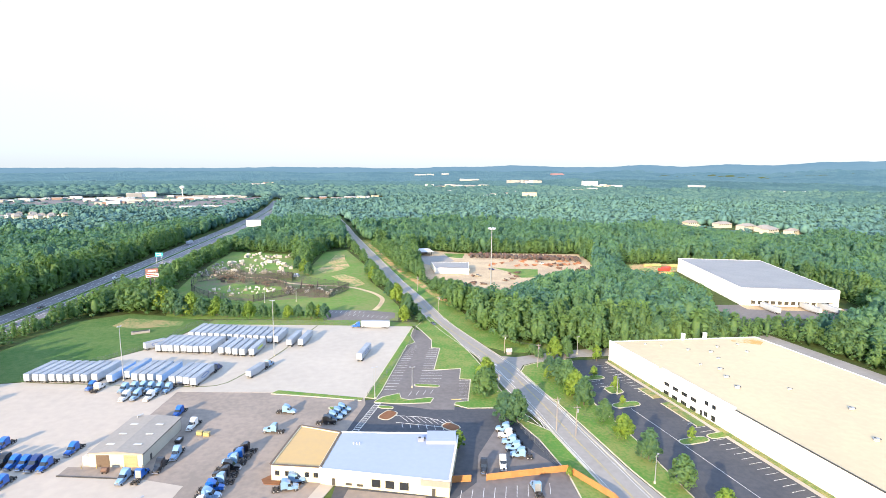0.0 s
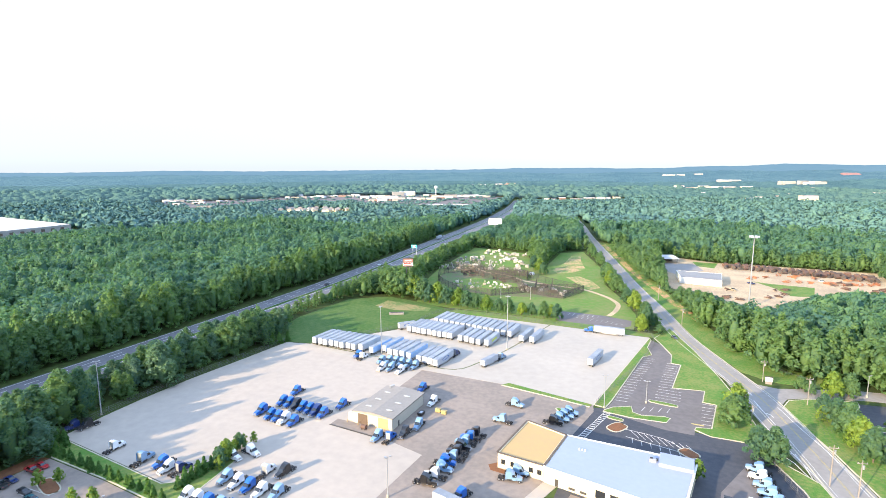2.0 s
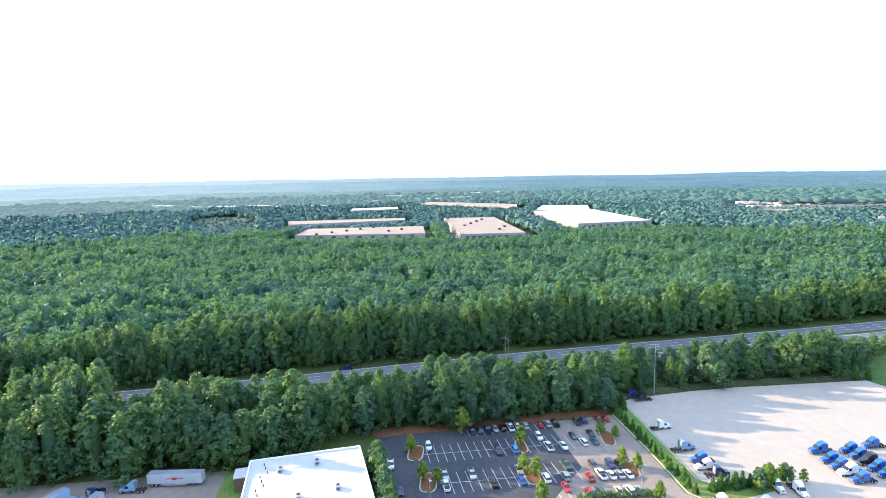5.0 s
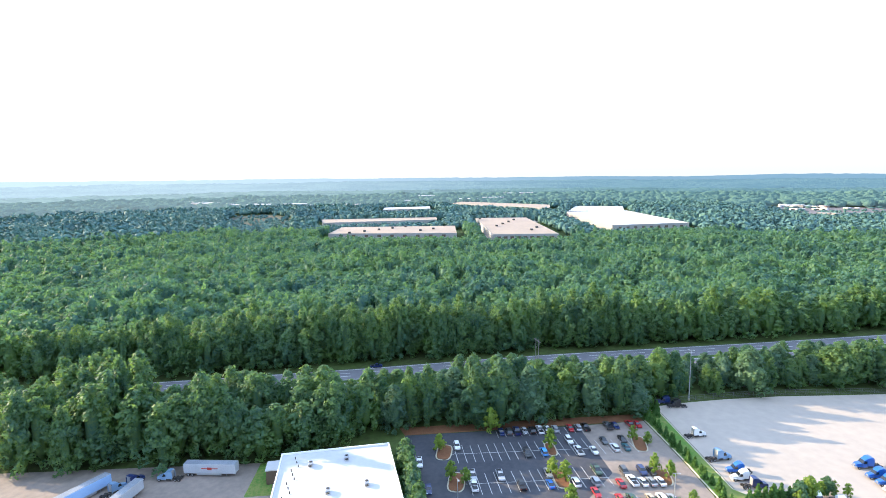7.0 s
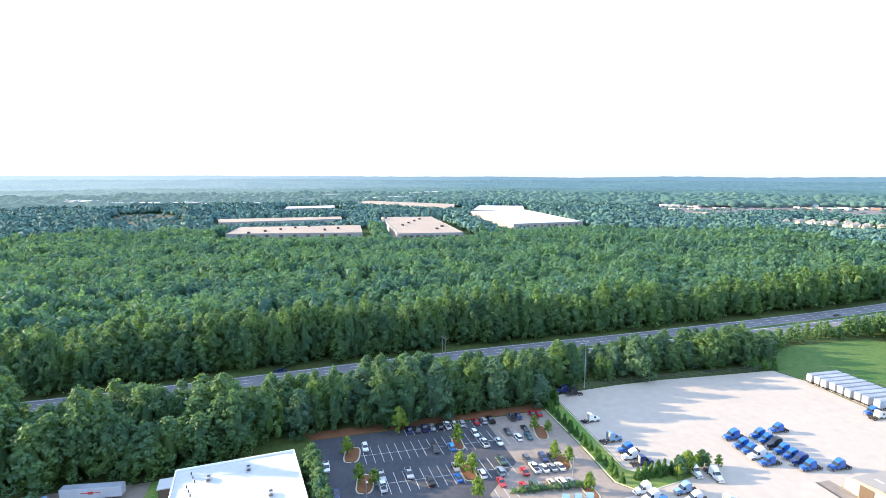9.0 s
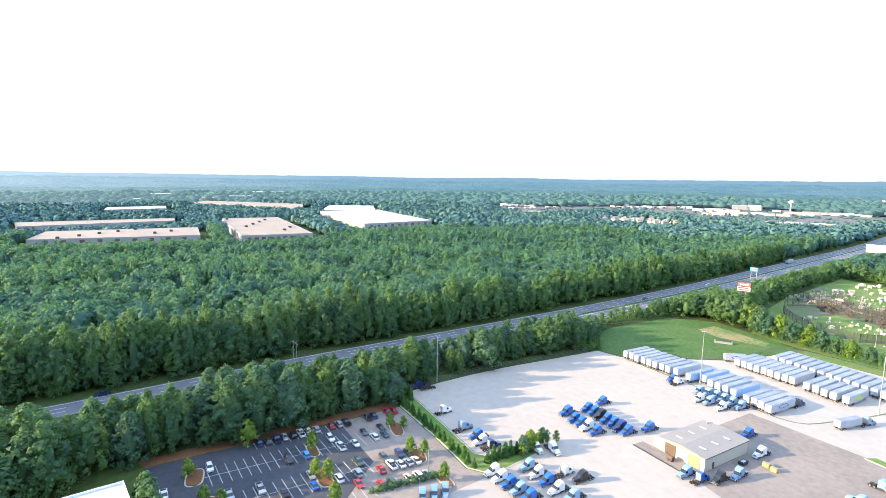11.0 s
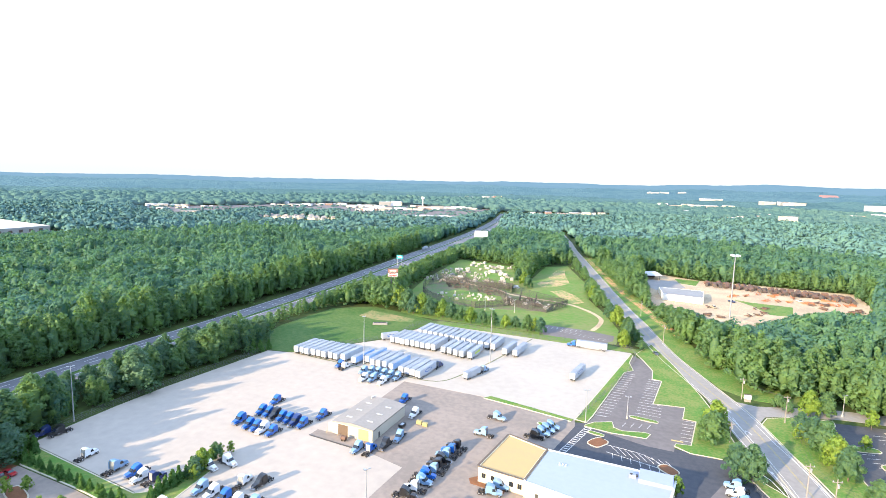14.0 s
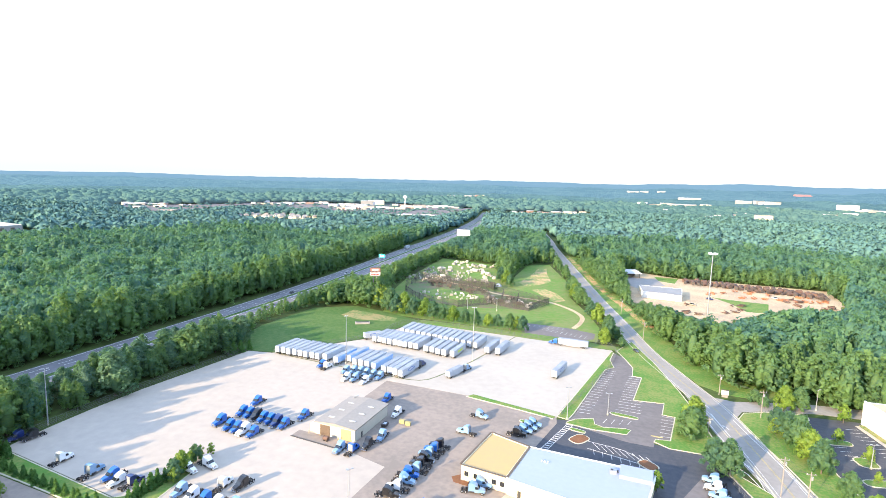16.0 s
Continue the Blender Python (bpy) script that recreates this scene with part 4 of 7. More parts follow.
ax, ay = spots(110, 650, 6.5)
off = ax - np.interp(ay, HY, HX)
close = (np.hypot(ax, ay) < 300) | ((np.hypot(ax, ay) < 560) & (((off > -26) & (off < 0)) | ((off > 33) & (off < 75) & (ay < 420)))) | at_edge(ax, ay)
nx, ny = ax[close], ay[close]
edge = np.argsort(np.where((nx > -226) & (nx < -150) & (ny > -80) & (ny < 300), np.hypot(nx + 185, ny - 110), 1e4 + np.hypot(nx - 30, ny - 262)))
nh = stand_height(nx, ny)
for i, j in enumerate(edge[:170]):
    kz = nh[j] / 22 * (rng.uniform(0.5, 0.8) if rng.uniform() < 0.33 else 1.0)
    kr = float(rng.uniform(0.85, 1.3) * np.clip(kz * 1.25, 0.5, 1.0))
    m = pose(nx[j], ny[j], 0, 0, 0, (i * 137.5) % 360) @ Matrix.Diagonal((kr, kr, float(kz), 1))
    if i < len(FOREST_TREES):
        FOREST_TREES[i].matrix_basis = m
    else:
        copy_thing(FOREST_TREES[i % 6], m @ Matrix.Diagonal((*(1 / q for q in FOREST_TREES[i % 6].scale), 1)))
rest = edge[170:]
front = (np.hypot(nx[rest], ny[rest]) < 300) & (nx[rest] < -120)
for name, pick, crowns in (("near_woods", rest[front], [broad_crown(i + 20, 22, 5.2, 0.8, 40, 38, 0.52, 1, 0.36) for i in range(7)]), ("edge_woods", rest[~front], [broad_crown(i + 30, 22, 5.5, 1.0, 22, 19, 0.78, 1) for i in range(7)])):
    forest(name, "dense green broadleaf woods with sunlit tops", nx[pick], ny[pick], crowns, 22, M["leaf"], 0.85, 1.3, False, 0.35)
mx, my = spots(300, 820, 9.0)
off = mx - np.interp(my, HY, HX)
apart = ~((np.hypot(mx, my) < 560) & (((off > -26) & (off < 0)) | ((off > 33) & (off < 75) & (my < 420)))) & ~((np.hypot(mx, my) < 650) & at_edge(mx, my))
mid = np.hypot(mx, my) < 540
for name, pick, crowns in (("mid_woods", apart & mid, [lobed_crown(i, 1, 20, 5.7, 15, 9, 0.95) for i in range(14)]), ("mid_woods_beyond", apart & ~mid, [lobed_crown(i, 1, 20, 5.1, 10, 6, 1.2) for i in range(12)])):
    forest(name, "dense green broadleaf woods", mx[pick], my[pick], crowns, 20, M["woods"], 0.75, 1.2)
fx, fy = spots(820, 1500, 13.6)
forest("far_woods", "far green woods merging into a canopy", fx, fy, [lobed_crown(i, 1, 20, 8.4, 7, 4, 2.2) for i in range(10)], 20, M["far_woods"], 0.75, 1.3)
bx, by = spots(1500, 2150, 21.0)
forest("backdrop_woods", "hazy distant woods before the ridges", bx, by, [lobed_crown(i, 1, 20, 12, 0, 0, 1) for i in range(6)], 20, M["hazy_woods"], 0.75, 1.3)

structure("felled_clearing", Shape().slab(FELLED, -0.2, 0.15), M["felled"], "brownish felled clearing in the woods", "clearing")
# planted trees, hedges and shrubs
young = [plant("young_tree", "young roundish tree with fresh green leaves", "tree", "planted trees", broad_crown(50 + i, 7.0, 2.1, 1.2, 18, 30, 0.3), "leaf_light", 6, 0.12) for i in range(3)]
scatter(young, [(-164.5, 13, 1.0), (-147.5, 15, 0.9), (-145, 19, 0.8), (-162, 49.5, 1.0), (-146.5, 45.5, 0.9), (-143.5, 48.5, 1.0), (-164, 78.5, 0.8), (-160.5, 82, 0.75), (-144.5, 76.5, 0.85), (-141, 79.5, 0.85), (-131, 46, 1.0), (-126, 78, 0.8),
                (-175, 32, 1.4), (66, 221, 0.9), (71.4, 209, 0.85), (70, 195.5, 0.6), (84, 168, 0.7), (73.5, 243, 1.1), (6, 161.5, 1.0), (38, 146, 0.5), (-127.5, 116, 0.7), (-126, 111, 0.75), (-128, 120, 0.65), (-124.5, 107, 0.7), (-126.5, 123, 0.6)], "")
oak = [plant("street_tree", "round leafy tree standing in a lawn", "tree", "trees along the road", broad_crown(60 + i, 10.5, 4.0, 1.2, 32, 46, 0.44), "leaf_light" if i == 1 else "leaf", 9, 0.22) for i in range(3)]
scatter(oak, [(17.4, 203, 1.2), (18.5, 212, 1.15), (23, 182, 1.05), (27, 181, 1.05), (46.5, 220, 0.6), (49.5, 217, 1.05), (51.3, 209.5, 1.12), (53.2, 202, 1.08), (54.8, 194.5, 1.0), (58.6, 181, 0.8), (61.6, 169.5, 0.85), (65.2, 156, 0.9), (69, 141, 0.95), (73, 126, 0.95), (48, 228, 0.7), (47, 246, 0.5),
              (54, 246, 0.95), (60, 249, 0.9), (44, 250, 0.6), (-22, 306, 0.9), (-20, 318, 1.1), (-22, 330, 1.0), (-30, 350, 1.2), (-37, 370, 1.0), (-48, 400, 1.1), (-55, 420, 1.1), (-62, 450, 1.1),
              (-70, 309, 0.9), (-74, 312, 0.8), (-78, 310, 0.9), (-86, 312, 0.75), (-92, 311, 0.8), (-100, 310, 0.9), (-107, 311, 0.85), (-115, 311, 1.05), (-122, 312, 0.9), (-129, 312, 1.1), (-136, 314, 1.1), (-141, 318, 0.9), (-145, 314, 1.2), (-152, 316, 1.3), (-157, 314, 1.2), (-164, 318, 1.4), (-172, 322, 1.5),
              (-160, 320, 1.1), (-168, 324, 1.2), (-176, 328, 1.2), (-184, 326, 1.3), (-112, 440, 1.0), (-118, 450, 1.2), (-126, 460, 1.1), (-200, 322, 1.3), (-190, 340, 1.3), (-198, 360, 1.2), (-128, 118, 0.55), (-127, 112, 0.6), (-125.5, 108, 0.6)], "")
cone = [plant("evergreen_shrub", "pointed green evergreen in the grass strip hedge", "shrub", "evergreens in the hedge strip", cone_crown(i, 4.6, 1.25, 0.15), "shrub", 3.5, 0.08) for i in range(3)]
scatter(cone, [(-184 + 3.15 * i, 91.4 - 0.1 * i + 0.5 * math.sin(i * 2.1), 0.7 + 0.25 * ((i * 0.618) % 1)) for i in range(19)] + [(-186, 96, 1.2), (-184, 97, 1.1), (-181, 95.6, 1.1), (-179, 91.6, 1.0)] +
        [(-127.6 + 0.2 * math.sin(i * 3), 95 + 2.3 * i, 0.9 + 0.35 * ((i * 0.618) % 1)) for i in range(8)] + [(-190, 206, 1.4), (-192, 203, 1.3), (-189, 211, 1.2)], "")
tall = [plant("screen_tree", "tall narrow green screening tree beside the white building", "tree", "screen of trees by the white building", broad_crown(80 + i, 11, 2.9, 0.3, 28, 38, 0.4), "leaf", 8, 0.15) for i in range(2)]
scatter(tall, [(-156 + 3.0 * i, 1.2 + 0.32 * i + 0.4 * math.sin(i * 2.2), 0.95 + 0.15 * ((i * 0.618) % 1)) for i in range(12)], "")

low = plant("low_shrub", "low clipped green shrub in a planted strip", "shrub", "low shrubs by the car park", broad_crown(95, 1.7, 1.5, 0.1, 12, 16, 0.2, 1), "leaf", 1.2, 0.06)
scatter([low], [(-130.8 + 0.23 * i, 57 + 2.1 * i, 0.9 + 0.3 * ((i * 0.618) % 1)) for i in range(11)], "")

# ---------------------------------------------------------------- vehicles
def wheel(parent, x, y, r, w, n=14):
    """A tyre with its rim."""
    side = math.copysign(1, x)
    t = part("wheel", Shape().tube((x - w / 2, y, r), (x + w / 2, y, r), r, None, n), M["tyre"], parent)
    part("rim", Shape().tube((x + side * (w / 2 - 0.02), y, r), (x + side * (w / 2 + 0.02), y, r), r * 0.56, r * 0.5, 10), M["rim"], t, "polished metal rim")


def tractor(color, name="truck_tractor"):
    """A long-nosed sleeper-cab tractor unit, front along +y."""
    p = M["paint " + color]
    top = thing(name, color + " sleeper-cab truck tractor parked without a trailer", "truck", "parked truck tractors")
    part("frame", Shape().box(-0.5, -0.36, -4.75, 3.1, 0.72, 1.0).box(0.36, 0.5, -4.75, 3.1, 0.72, 1.0).box(-0.5, 0.5, -4.75, -4.6, 0.7, 1.0).box(-0.6, 0.6, 0.2, 3.0, 0.6, 0.8).box(-0.5, 0.5, -1.9, -1.75, 0.7, 1.0).box(-1.25, -0.65, -4.95, -4.92, 0.3, 1.0).box(0.65, 1.25, -4.95, -4.92, 0.3, 1.0), M["chassis"], top)
    part("hood", Shape().loft([(1.7, 0.75, 0.95), (3.55, 0.75, 0.9), (3.78, 1.15, 0.8), (3.68, 1.62, 0.74), (3.2, 1.84, 0.8), (1.7, 2.06, 1.0)]).box(-1.24, -0.86, 2.25, 3.5, 0.98, 1.2, 0.08).box(0.86, 1.24, 2.25, 3.5, 0.98, 1.2, 0.08), p, top)
    part("cab", Shape().loft([(0.3, 0.7, 1.2), (1.85, 0.7, 1.16), (1.85, 2.0, 1.14), (1.15, 2.93, 0.98), (0.3, 3.0, 1.06)]), p, top)
    part("sleeper", Shape().loft([(-1.65, 0.8, 1.24), (0.3, 0.8, 1.24), (0.3, 2.9, 1.22), (1.08, 2.95, 0.98), (0.75, 3.3, 0.98), (0.1, 3.72, 1.08), (-0.6, 3.94, 1.16), (-1.65, 3.98, 1.2)]).box(-1.24, -1.14, -2.0, -1.66, 0.9, 3.6, 0.02).box(1.14, 1.24, -2.0, -1.66, 0.9, 3.6, 0.02), p, top)
    part("windshield", Shape().loft([(1.9, 1.98, 1.08), (1.2, 2.97, 0.98), (1.12, 2.95, 0.98), (1.82, 1.96, 1.08)]), M["glass"], top)
    for s in (-1, 1):
        part("side_window", Shape().add([(s * 1.19, 0.4, 1.92), (s * 1.19, 1.7, 1.92), (s * 1.09, 1.18, 2.8), (s * 1.13, 0.4, 2.8), (s * 1.0, 0.4, 1.92), (s * 1.0, 1.7, 1.92), (s * 0.9, 1.18, 2.8), (s * 0.9, 0.4, 2.8)],
                                        [(0, 1, 2, 3), (4, 5, 6, 7), (0, 1, 5, 4), (1, 2, 6, 5), (2, 3, 7, 6), (3, 0, 4, 7)]), M["glass"], top)
        part("headlight", Shape().soft_box(s * 0.86 - 0.13, s * 0.86 + 0.13, 3.56, 3.76, 0.92, 1.16, 0.03), M["chrome"], top, "clear headlight")
        part("fuel_tank", Shape().tube((s * 0.92, -0.95, 0.72), (s * 0.92, 0.75, 0.72), 0.31, None, 14), M["chrome"], top, "polished metal fuel tank")
        part("side_skirt", Shape().box(s * 1.25 - 0.03, s * 1.25 + 0.03, -1.6, 0.2, 0.5, 1.15), M["chassis"], top)
        if s > 0:
            part("exhaust_pipe", Shape().tube((s * 1.0, -1.8, 0.9), (s * 1.0, -1.8, 3.85), 0.075, None, 8), M["chrome"], top, "chrome exhaust pipe")
        wheel(top, s * 1.06, 2.85, 0.51, 0.3)
        wheel(top, s * 0.93, -2.95, 0.51, 0.58)
        wheel(top, s * 0.93, -4.25, 0.51, 0.58)
    part("bumper", Shape().soft_box(-1.15, 1.15, 3.66, 3.9, 0.42, 0.82, 0.05), M["chrome"] if color != "white" else p, top)
    part("grille", Shape().box(-0.46, 0.46, 3.66, 3.82, 0.95, 1.58, 0.03), M["chrome"], top, "chrome radiator grille")
    part("rear_panel", Shape().soft_box(-1.1, 1.1, -1.72, -1.64, 0.9, 3.7, 0.02), M["steel" if color != "black" else "chassis"], top, "dull grey back panel of the sleeper")
    part("fifth_wheel", Shape().soft_box(-0.5, 0.5, -4.0, -3.05, 1.02, 1.16, 0.04), M["chassis"], top)
    return top


def trailer(kind="van"):
    """A long box trailer, front along +y."""
    label = {"van": "white dry-van box trailer standing on its landing gear", "reefer": "white refrigerated box trailer with a cooling unit", "blue": "pale blue sided box trailer standing in the yard"}[kind]
    top = thing("box_trailer", label, "trailer", "parked trailers")
    part("box", Shape().soft_box(-1.28, 1.28, -8.05, 8.05, 1.12, 4.02, 0.05), M["trailer_blue" if kind == "blue" else "trailer"], top)
    part("roof", Shape().soft_box(-1.24, 1.24, -8.0, 8.0, 4.0, 4.07, 0.02), M["trailer_roof"], top)
    part("lower_rail", Shape().box(-1.3, -1.26, -8.05, 8.05, 1.0, 1.2).box(1.26, 1.3, -8.05, 8.05, 1.0, 1.2).box(-0.5, -0.4, -7.6, 6.5, 0.85, 1.12).box(0.4, 0.5, -7.6, 6.5, 0.85, 1.12).box(-1.255, -1.225, -4.0, 3.6, 0.45, 1.05).box(1.225, 1.255, -4.0, 3.6, 0.45, 1.05), M["steel"], top)
    ribs = Shape()
    for i in range(13):
        y = -7.4 + i * 1.22
        ribs.box(-1.295, -1.275, y, y + 0.06, 1.2, 3.95).box(1.275, 1.295, y, y + 0.06, 1.2, 3.95)
    part("side_ribs", ribs, M["trailer_blue" if kind == "blue" else "trailer"], top)["kind"] = "stuff"
    for s in (-1, 1):
        part("rear_door", Shape().soft_box(s * 0.62 - 0.6, s * 0.62 + 0.6, -8.11, -8.03, 1.2, 3.95, 0.02).tube((s * 0.2, -8.13, 1.2), (s * 0.2, -8.13, 3.95), 0.03, None, 6), M["trailer"], top)
        part("landing_leg", Shape().box(s * 0.75 - 0.07, s * 0.75 + 0.07, 4.9, 5.05, 0.1, 1.1).box(s * 0.75 - 0.16, s * 0.75 + 0.16, 4.82, 5.14, 0.06, 0.12), M["steel"], top)
        wheel(top, s * 0.95, -5.5, 0.5, 0.58, 12)
        wheel(top, s * 0.95, -6.75, 0.5, 0.58, 12)
    part("rear_guard", Shape().box(-1.1, 1.1, -8.1, -8.0, 0.45, 0.55).box(-0.6, -0.5, -8.1, -8.0, 0.5, 1.1).box(0.5, 0.6, -8.1, -8.0, 0.5, 1.1), M["steel"], top)
    if kind == "reefer":
        part("cooling_unit", Shape().soft_box(-0.95, 0.95, 8.1, 8.6, 1.9, 3.8, 0.08), M["chassis"], top, "dark cooling unit")
    return top


def car(color, style):
    """A parked car, front along +y."""
    p = M["paint " + color]
    word = {"sedan": "saloon car", "suv": "sport utility car", "pickup": "pickup truck"}[style]
    top = thing(style if style != "suv" else "suv_car", color + " " + word + " parked in a stall", "car" if style != "pickup" else "pickup", "parked cars")
    if style == "sedan":
        half, cabin = [(-2.3, 0.3, 0.8), (2.3, 0.3, 0.78), (2.38, 0.6, 0.8), (2.2, 0.78, 0.84), (1.0, 0.95, 0.86), (-1.5, 1.0, 0.87), (-2.25, 0.95, 0.84), (-2.38, 0.65, 0.82)], [(1.05, 0.93, 0.78), (0.3, 1.38, 0.62), (-0.9, 1.42, 0.62), (-1.75, 1.0, 0.76)]
    elif style == "suv":
        half, cabin = [(-2.3, 0.35, 0.86), (2.25, 0.35, 0.84), (2.36, 0.7, 0.86), (2.2, 0.98, 0.9), (1.1, 1.12, 0.93), (-2.2, 1.15, 0.92), (-2.34, 0.7, 0.9)], [(1.1, 1.1, 0.86), (0.45, 1.7, 0.72), (-1.9, 1.72, 0.72), (-2.25, 1.14, 0.86)]
    else:
        half, cabin = [(-2.8, 0.45, 0.92), (2.75, 0.45, 0.9), (2.86, 0.8, 0.92), (2.7, 1.1, 0.95), (1.5, 1.2, 0.97), (-2.8, 1.2, 0.97), (-2.86, 0.8, 0.95)], [(1.5, 1.18, 0.9), (0.85, 1.85, 0.76), (-0.55, 1.87, 0.76), (-0.8, 1.2, 0.9)]
    part("body", Shape().loft(half), p, top)
    part("cabin_glass", Shape().loft(cabin), M["glass"], top)
    (y1, z1, w1), (y2, z2, w2) = cabin[1], cabin[2]
    part("roof", Shape().loft([(y1 - 0.05, z1 - 0.04, w1 + 0.01), (y1 - 0.1, z1 + 0.05, w1 - 0.06), (y2 + 0.1, z2 + 0.05, w2 - 0.06), (y2 + 0.02, z2 - 0.04, w2 + 0.01)]), p, top)
    if style == "pickup":
        part("bed_floor", Shape().box(-0.78, 0.78, -2.7, -0.95, 1.19, 1.215), M["black"], top)
    yf, yr, wx, r = (1.45, -1.4, 0.76, 0.32) if style == "sedan" else (1.45, -1.45, 0.82, 0.37) if style == "suv" else (1.8, -1.75, 0.86, 0.4)
    for s in (-1, 1):
        wheel(top, s * wx, yf, r, 0.24, 12)
        wheel(top, s * wx, yr, r, 0.24, 12)
        part("headlight", Shape().box(s * 0.6 - 0.17, s * 0.6 + 0.17, half[2][0] - 0.16, half[2][0] + 0.01, half[2][1] - 0.02, half[2][1] + 0.13), M["chrome"], top)
        part("tail_light", Shape().box(s * 0.68 - 0.12, s * 0.68 + 0.12, half[-1][0] - 0.01, half[-1][0] + 0.14, half[-1][1] + 0.04, half[-1][1] + 0.2), M["sign_red"], top)
    return top


PROTO = {}


def place(make, args, x, y, heading, z=0.1):
    """Sets one vehicle down; heading is the way its front points, in degrees from +y to the left."""
    m = pose(x, y, z, 0, 0, heading) @ Matrix.Scale(0.91 if make is tractor else 1.0, 4)
    key = (make,) + args
    if key not in PROTO:
        PROTO[key] = make(*args)
        PROTO[key].matrix_basis = m
        return PROTO[key]
    return copy_thing(PROTO[key], m)


S, N, E, W = 180, 0, -90, 90
B, P, H, K, V = "blue", "pale blue", "white", "black", "navy"
TRACTORS = [  # colour, x, y, heading
    (B, -140, 141, 176), (B, -140, 160, 177), (B, -138.5, 150.5, 176), (B, -135, 150.2, 176), (K, -131.6, 150, 177), (B, -128.2, 149.6, 176), (B, -124.8, 149.4, 176), (V, -121.4, 149, 177), (B, -118, 148.6, 176),
    (B, -134.5, 139.6, 176), (B, -131, 139.4, 177), (H, -127.6, 139.2, 176), (B, -123.6, 139, 176), (B, -116, 157.5, 176)]
TRACTORS += [(V, -191, 104, 170), (K, -187.5, 106.5, 175), (H, -164.5, 101.5, 4), (P, -149.5, 100.5, 5), (B, -142, 101, 174), (H, -138, 100, 172), (V, -134, 101.5, -6)]
TRACTORS += [(H, -125.5, 113, -95), (H, -122, 117.5, -98), (P, -118, 103.5, 178), (H, -113.4, 103.2, 178), (B, -108.8, 103, 178), (H, -104.2, 102.8, 178), (P, -99.4, 104, 178), (H, -121, 92.5, 178), (H, -117.2, 92.4, 178), (B, -113.4, 92.6, 178),
             (P, -109.4, 93, 178), (B, -105.4, 93.4, 178), (H, -110, 111.5, 5), (K, -105, 113, 176), (P, -120.6, 67.6, -118), (P, -120, 71, -118), (P, -119.6, 74.4, -118)]
TRACTORS += [(P, -91, 142.5, 176), (B, -87, 144, 0), (K, -84, 148.5, 182), (P, -82.4, 155.5, 184), (H, -86, 174.5, 176), (B, -95.5, 184, 176)]
TRACTORS += [(K, -62.5, 158.5, 95), (B, -63, 155, 95), (P, -63.4, 151.6, 95), (K, -63, 148.2, -84), (K, -63.4, 144.8, 96), (P, -63.2, 141.4, 95), (B, -63.6, 138, -84), (P, -63.2, 134.4, -86), (H, -64.2, 130.2, 96), (K, -64.4, 126.4, -84), (B, -53, 124, 160)]
TRACTORS += [(P, -56.5, 186, -95), (P, -57.5, 171.5, 86), (K, -40, 178, -86), (P, -38.6, 181.2, -84), (P, -37.6, 184.4, -84), (P, -36.6, 187.6, -84), (P, -43, 138.5, -80), (P, -42, 142.2, -80),
             (P, 22, 173.5, 80), (H, 22.4, 169, 80), (P, 23.2, 164.8, 80), (P, 24, 160.8, 80), (P, 25, 156.8, 80), (K, 13, 149.5, 176), (H, 19, 151.5, 178), (P, 27, 139, 8), (P, 41, 126, 100)]
TRACTORS += [(B, -141.5, 206, 176), (H, -138.4, 205.6, 0), (P, -127.2, 204.2, 172), (P, -124, 205.6, 172), (P, -120.7, 206, 172), (P, -117.3, 205.4, 174), (P, -113.6, 205, 172), (P, -109.8, 204.4, 174), (H, -122.4, 196.8, 172), (H, -113.2, 197.2, 173), (P, -118.6, 197.6, 172)]
for color, x, y, a in TRACTORS:
    place(tractor, (color,), x, y, a)
for x, y, a in ((-157.6, -69.6, 174), (-152.8, -82.4, 58), (-156.4, -79, 60)):
    place(tractor, ("navy" if y == -79 else "pale blue",), x, y, a)

ROW_A = [(-171.5 + 3.42 * i, 219.3 + 0.35 * math.sin(i * 2.3)) for i in range(8)] + [(-143.8, 220.1)]
for x, y in ROW_A:
    place(trailer, ("van",), x, y, -3)
for x, y, k in ((-136.9, 219.0, "blue"), (-132.3, 223.4, "blue"), (-127.6, 220.7, "van"), (-124.2, 220.5, "van"), (-120.7, 220.3, "van"), (-116.6, 219.4, "blue"), (-110.6, 218.0, "van"), (-107.4, 217.9, "van"), (-104.5, 217.4, "van"), (-101.2, 216.3, "reefer")):
    tr = place(trailer, (k,), x, y, -3)
    if x == -101.2:
        ring = Shape()
        for i in range(20):
            a, b = i * math.pi / 10, (i + 1) * math.pi / 10
            ring.add([(1.31, 3.4 * math.cos(a), 2.6 + 0.8 * math.sin(a)), (1.31, 3.4 * math.cos(b), 2.6 + 0.8 * math.sin(b)), (1.31, 2.8 * math.cos(b), 2.6 + 0.55 * math.sin(b)), (1.31, 2.8 * math.cos(a), 2.6 + 0.55 * math.sin(a))], [(0, 1, 2, 3)])
        part("emblem", ring, M["paint blue"], tr, "blue oval emblem")
place(tractor, ("navy",), -99.8, 227.8, -3)
for i in range(9):
    place(trailer, ("van" if i % 5 else "reefer",), -137.1 + 3.16 * i, 257 - 0.22 * i + 0.3 * math.sin(i * 1.9), -2)
for x, y in ((-105.4, 254), (-101.8, 253.8), (-98.1, 252.6), (-94.6, 252.2), (-90.2, 252.4)):
    tr = place(trailer, ("van",), x, y, -2)
part("side_panel", Shape().box(1.3, 1.32, -3.5, 3.2, 1.8, 2.9), M["lime"], tr, "yellow-green lettering panel")
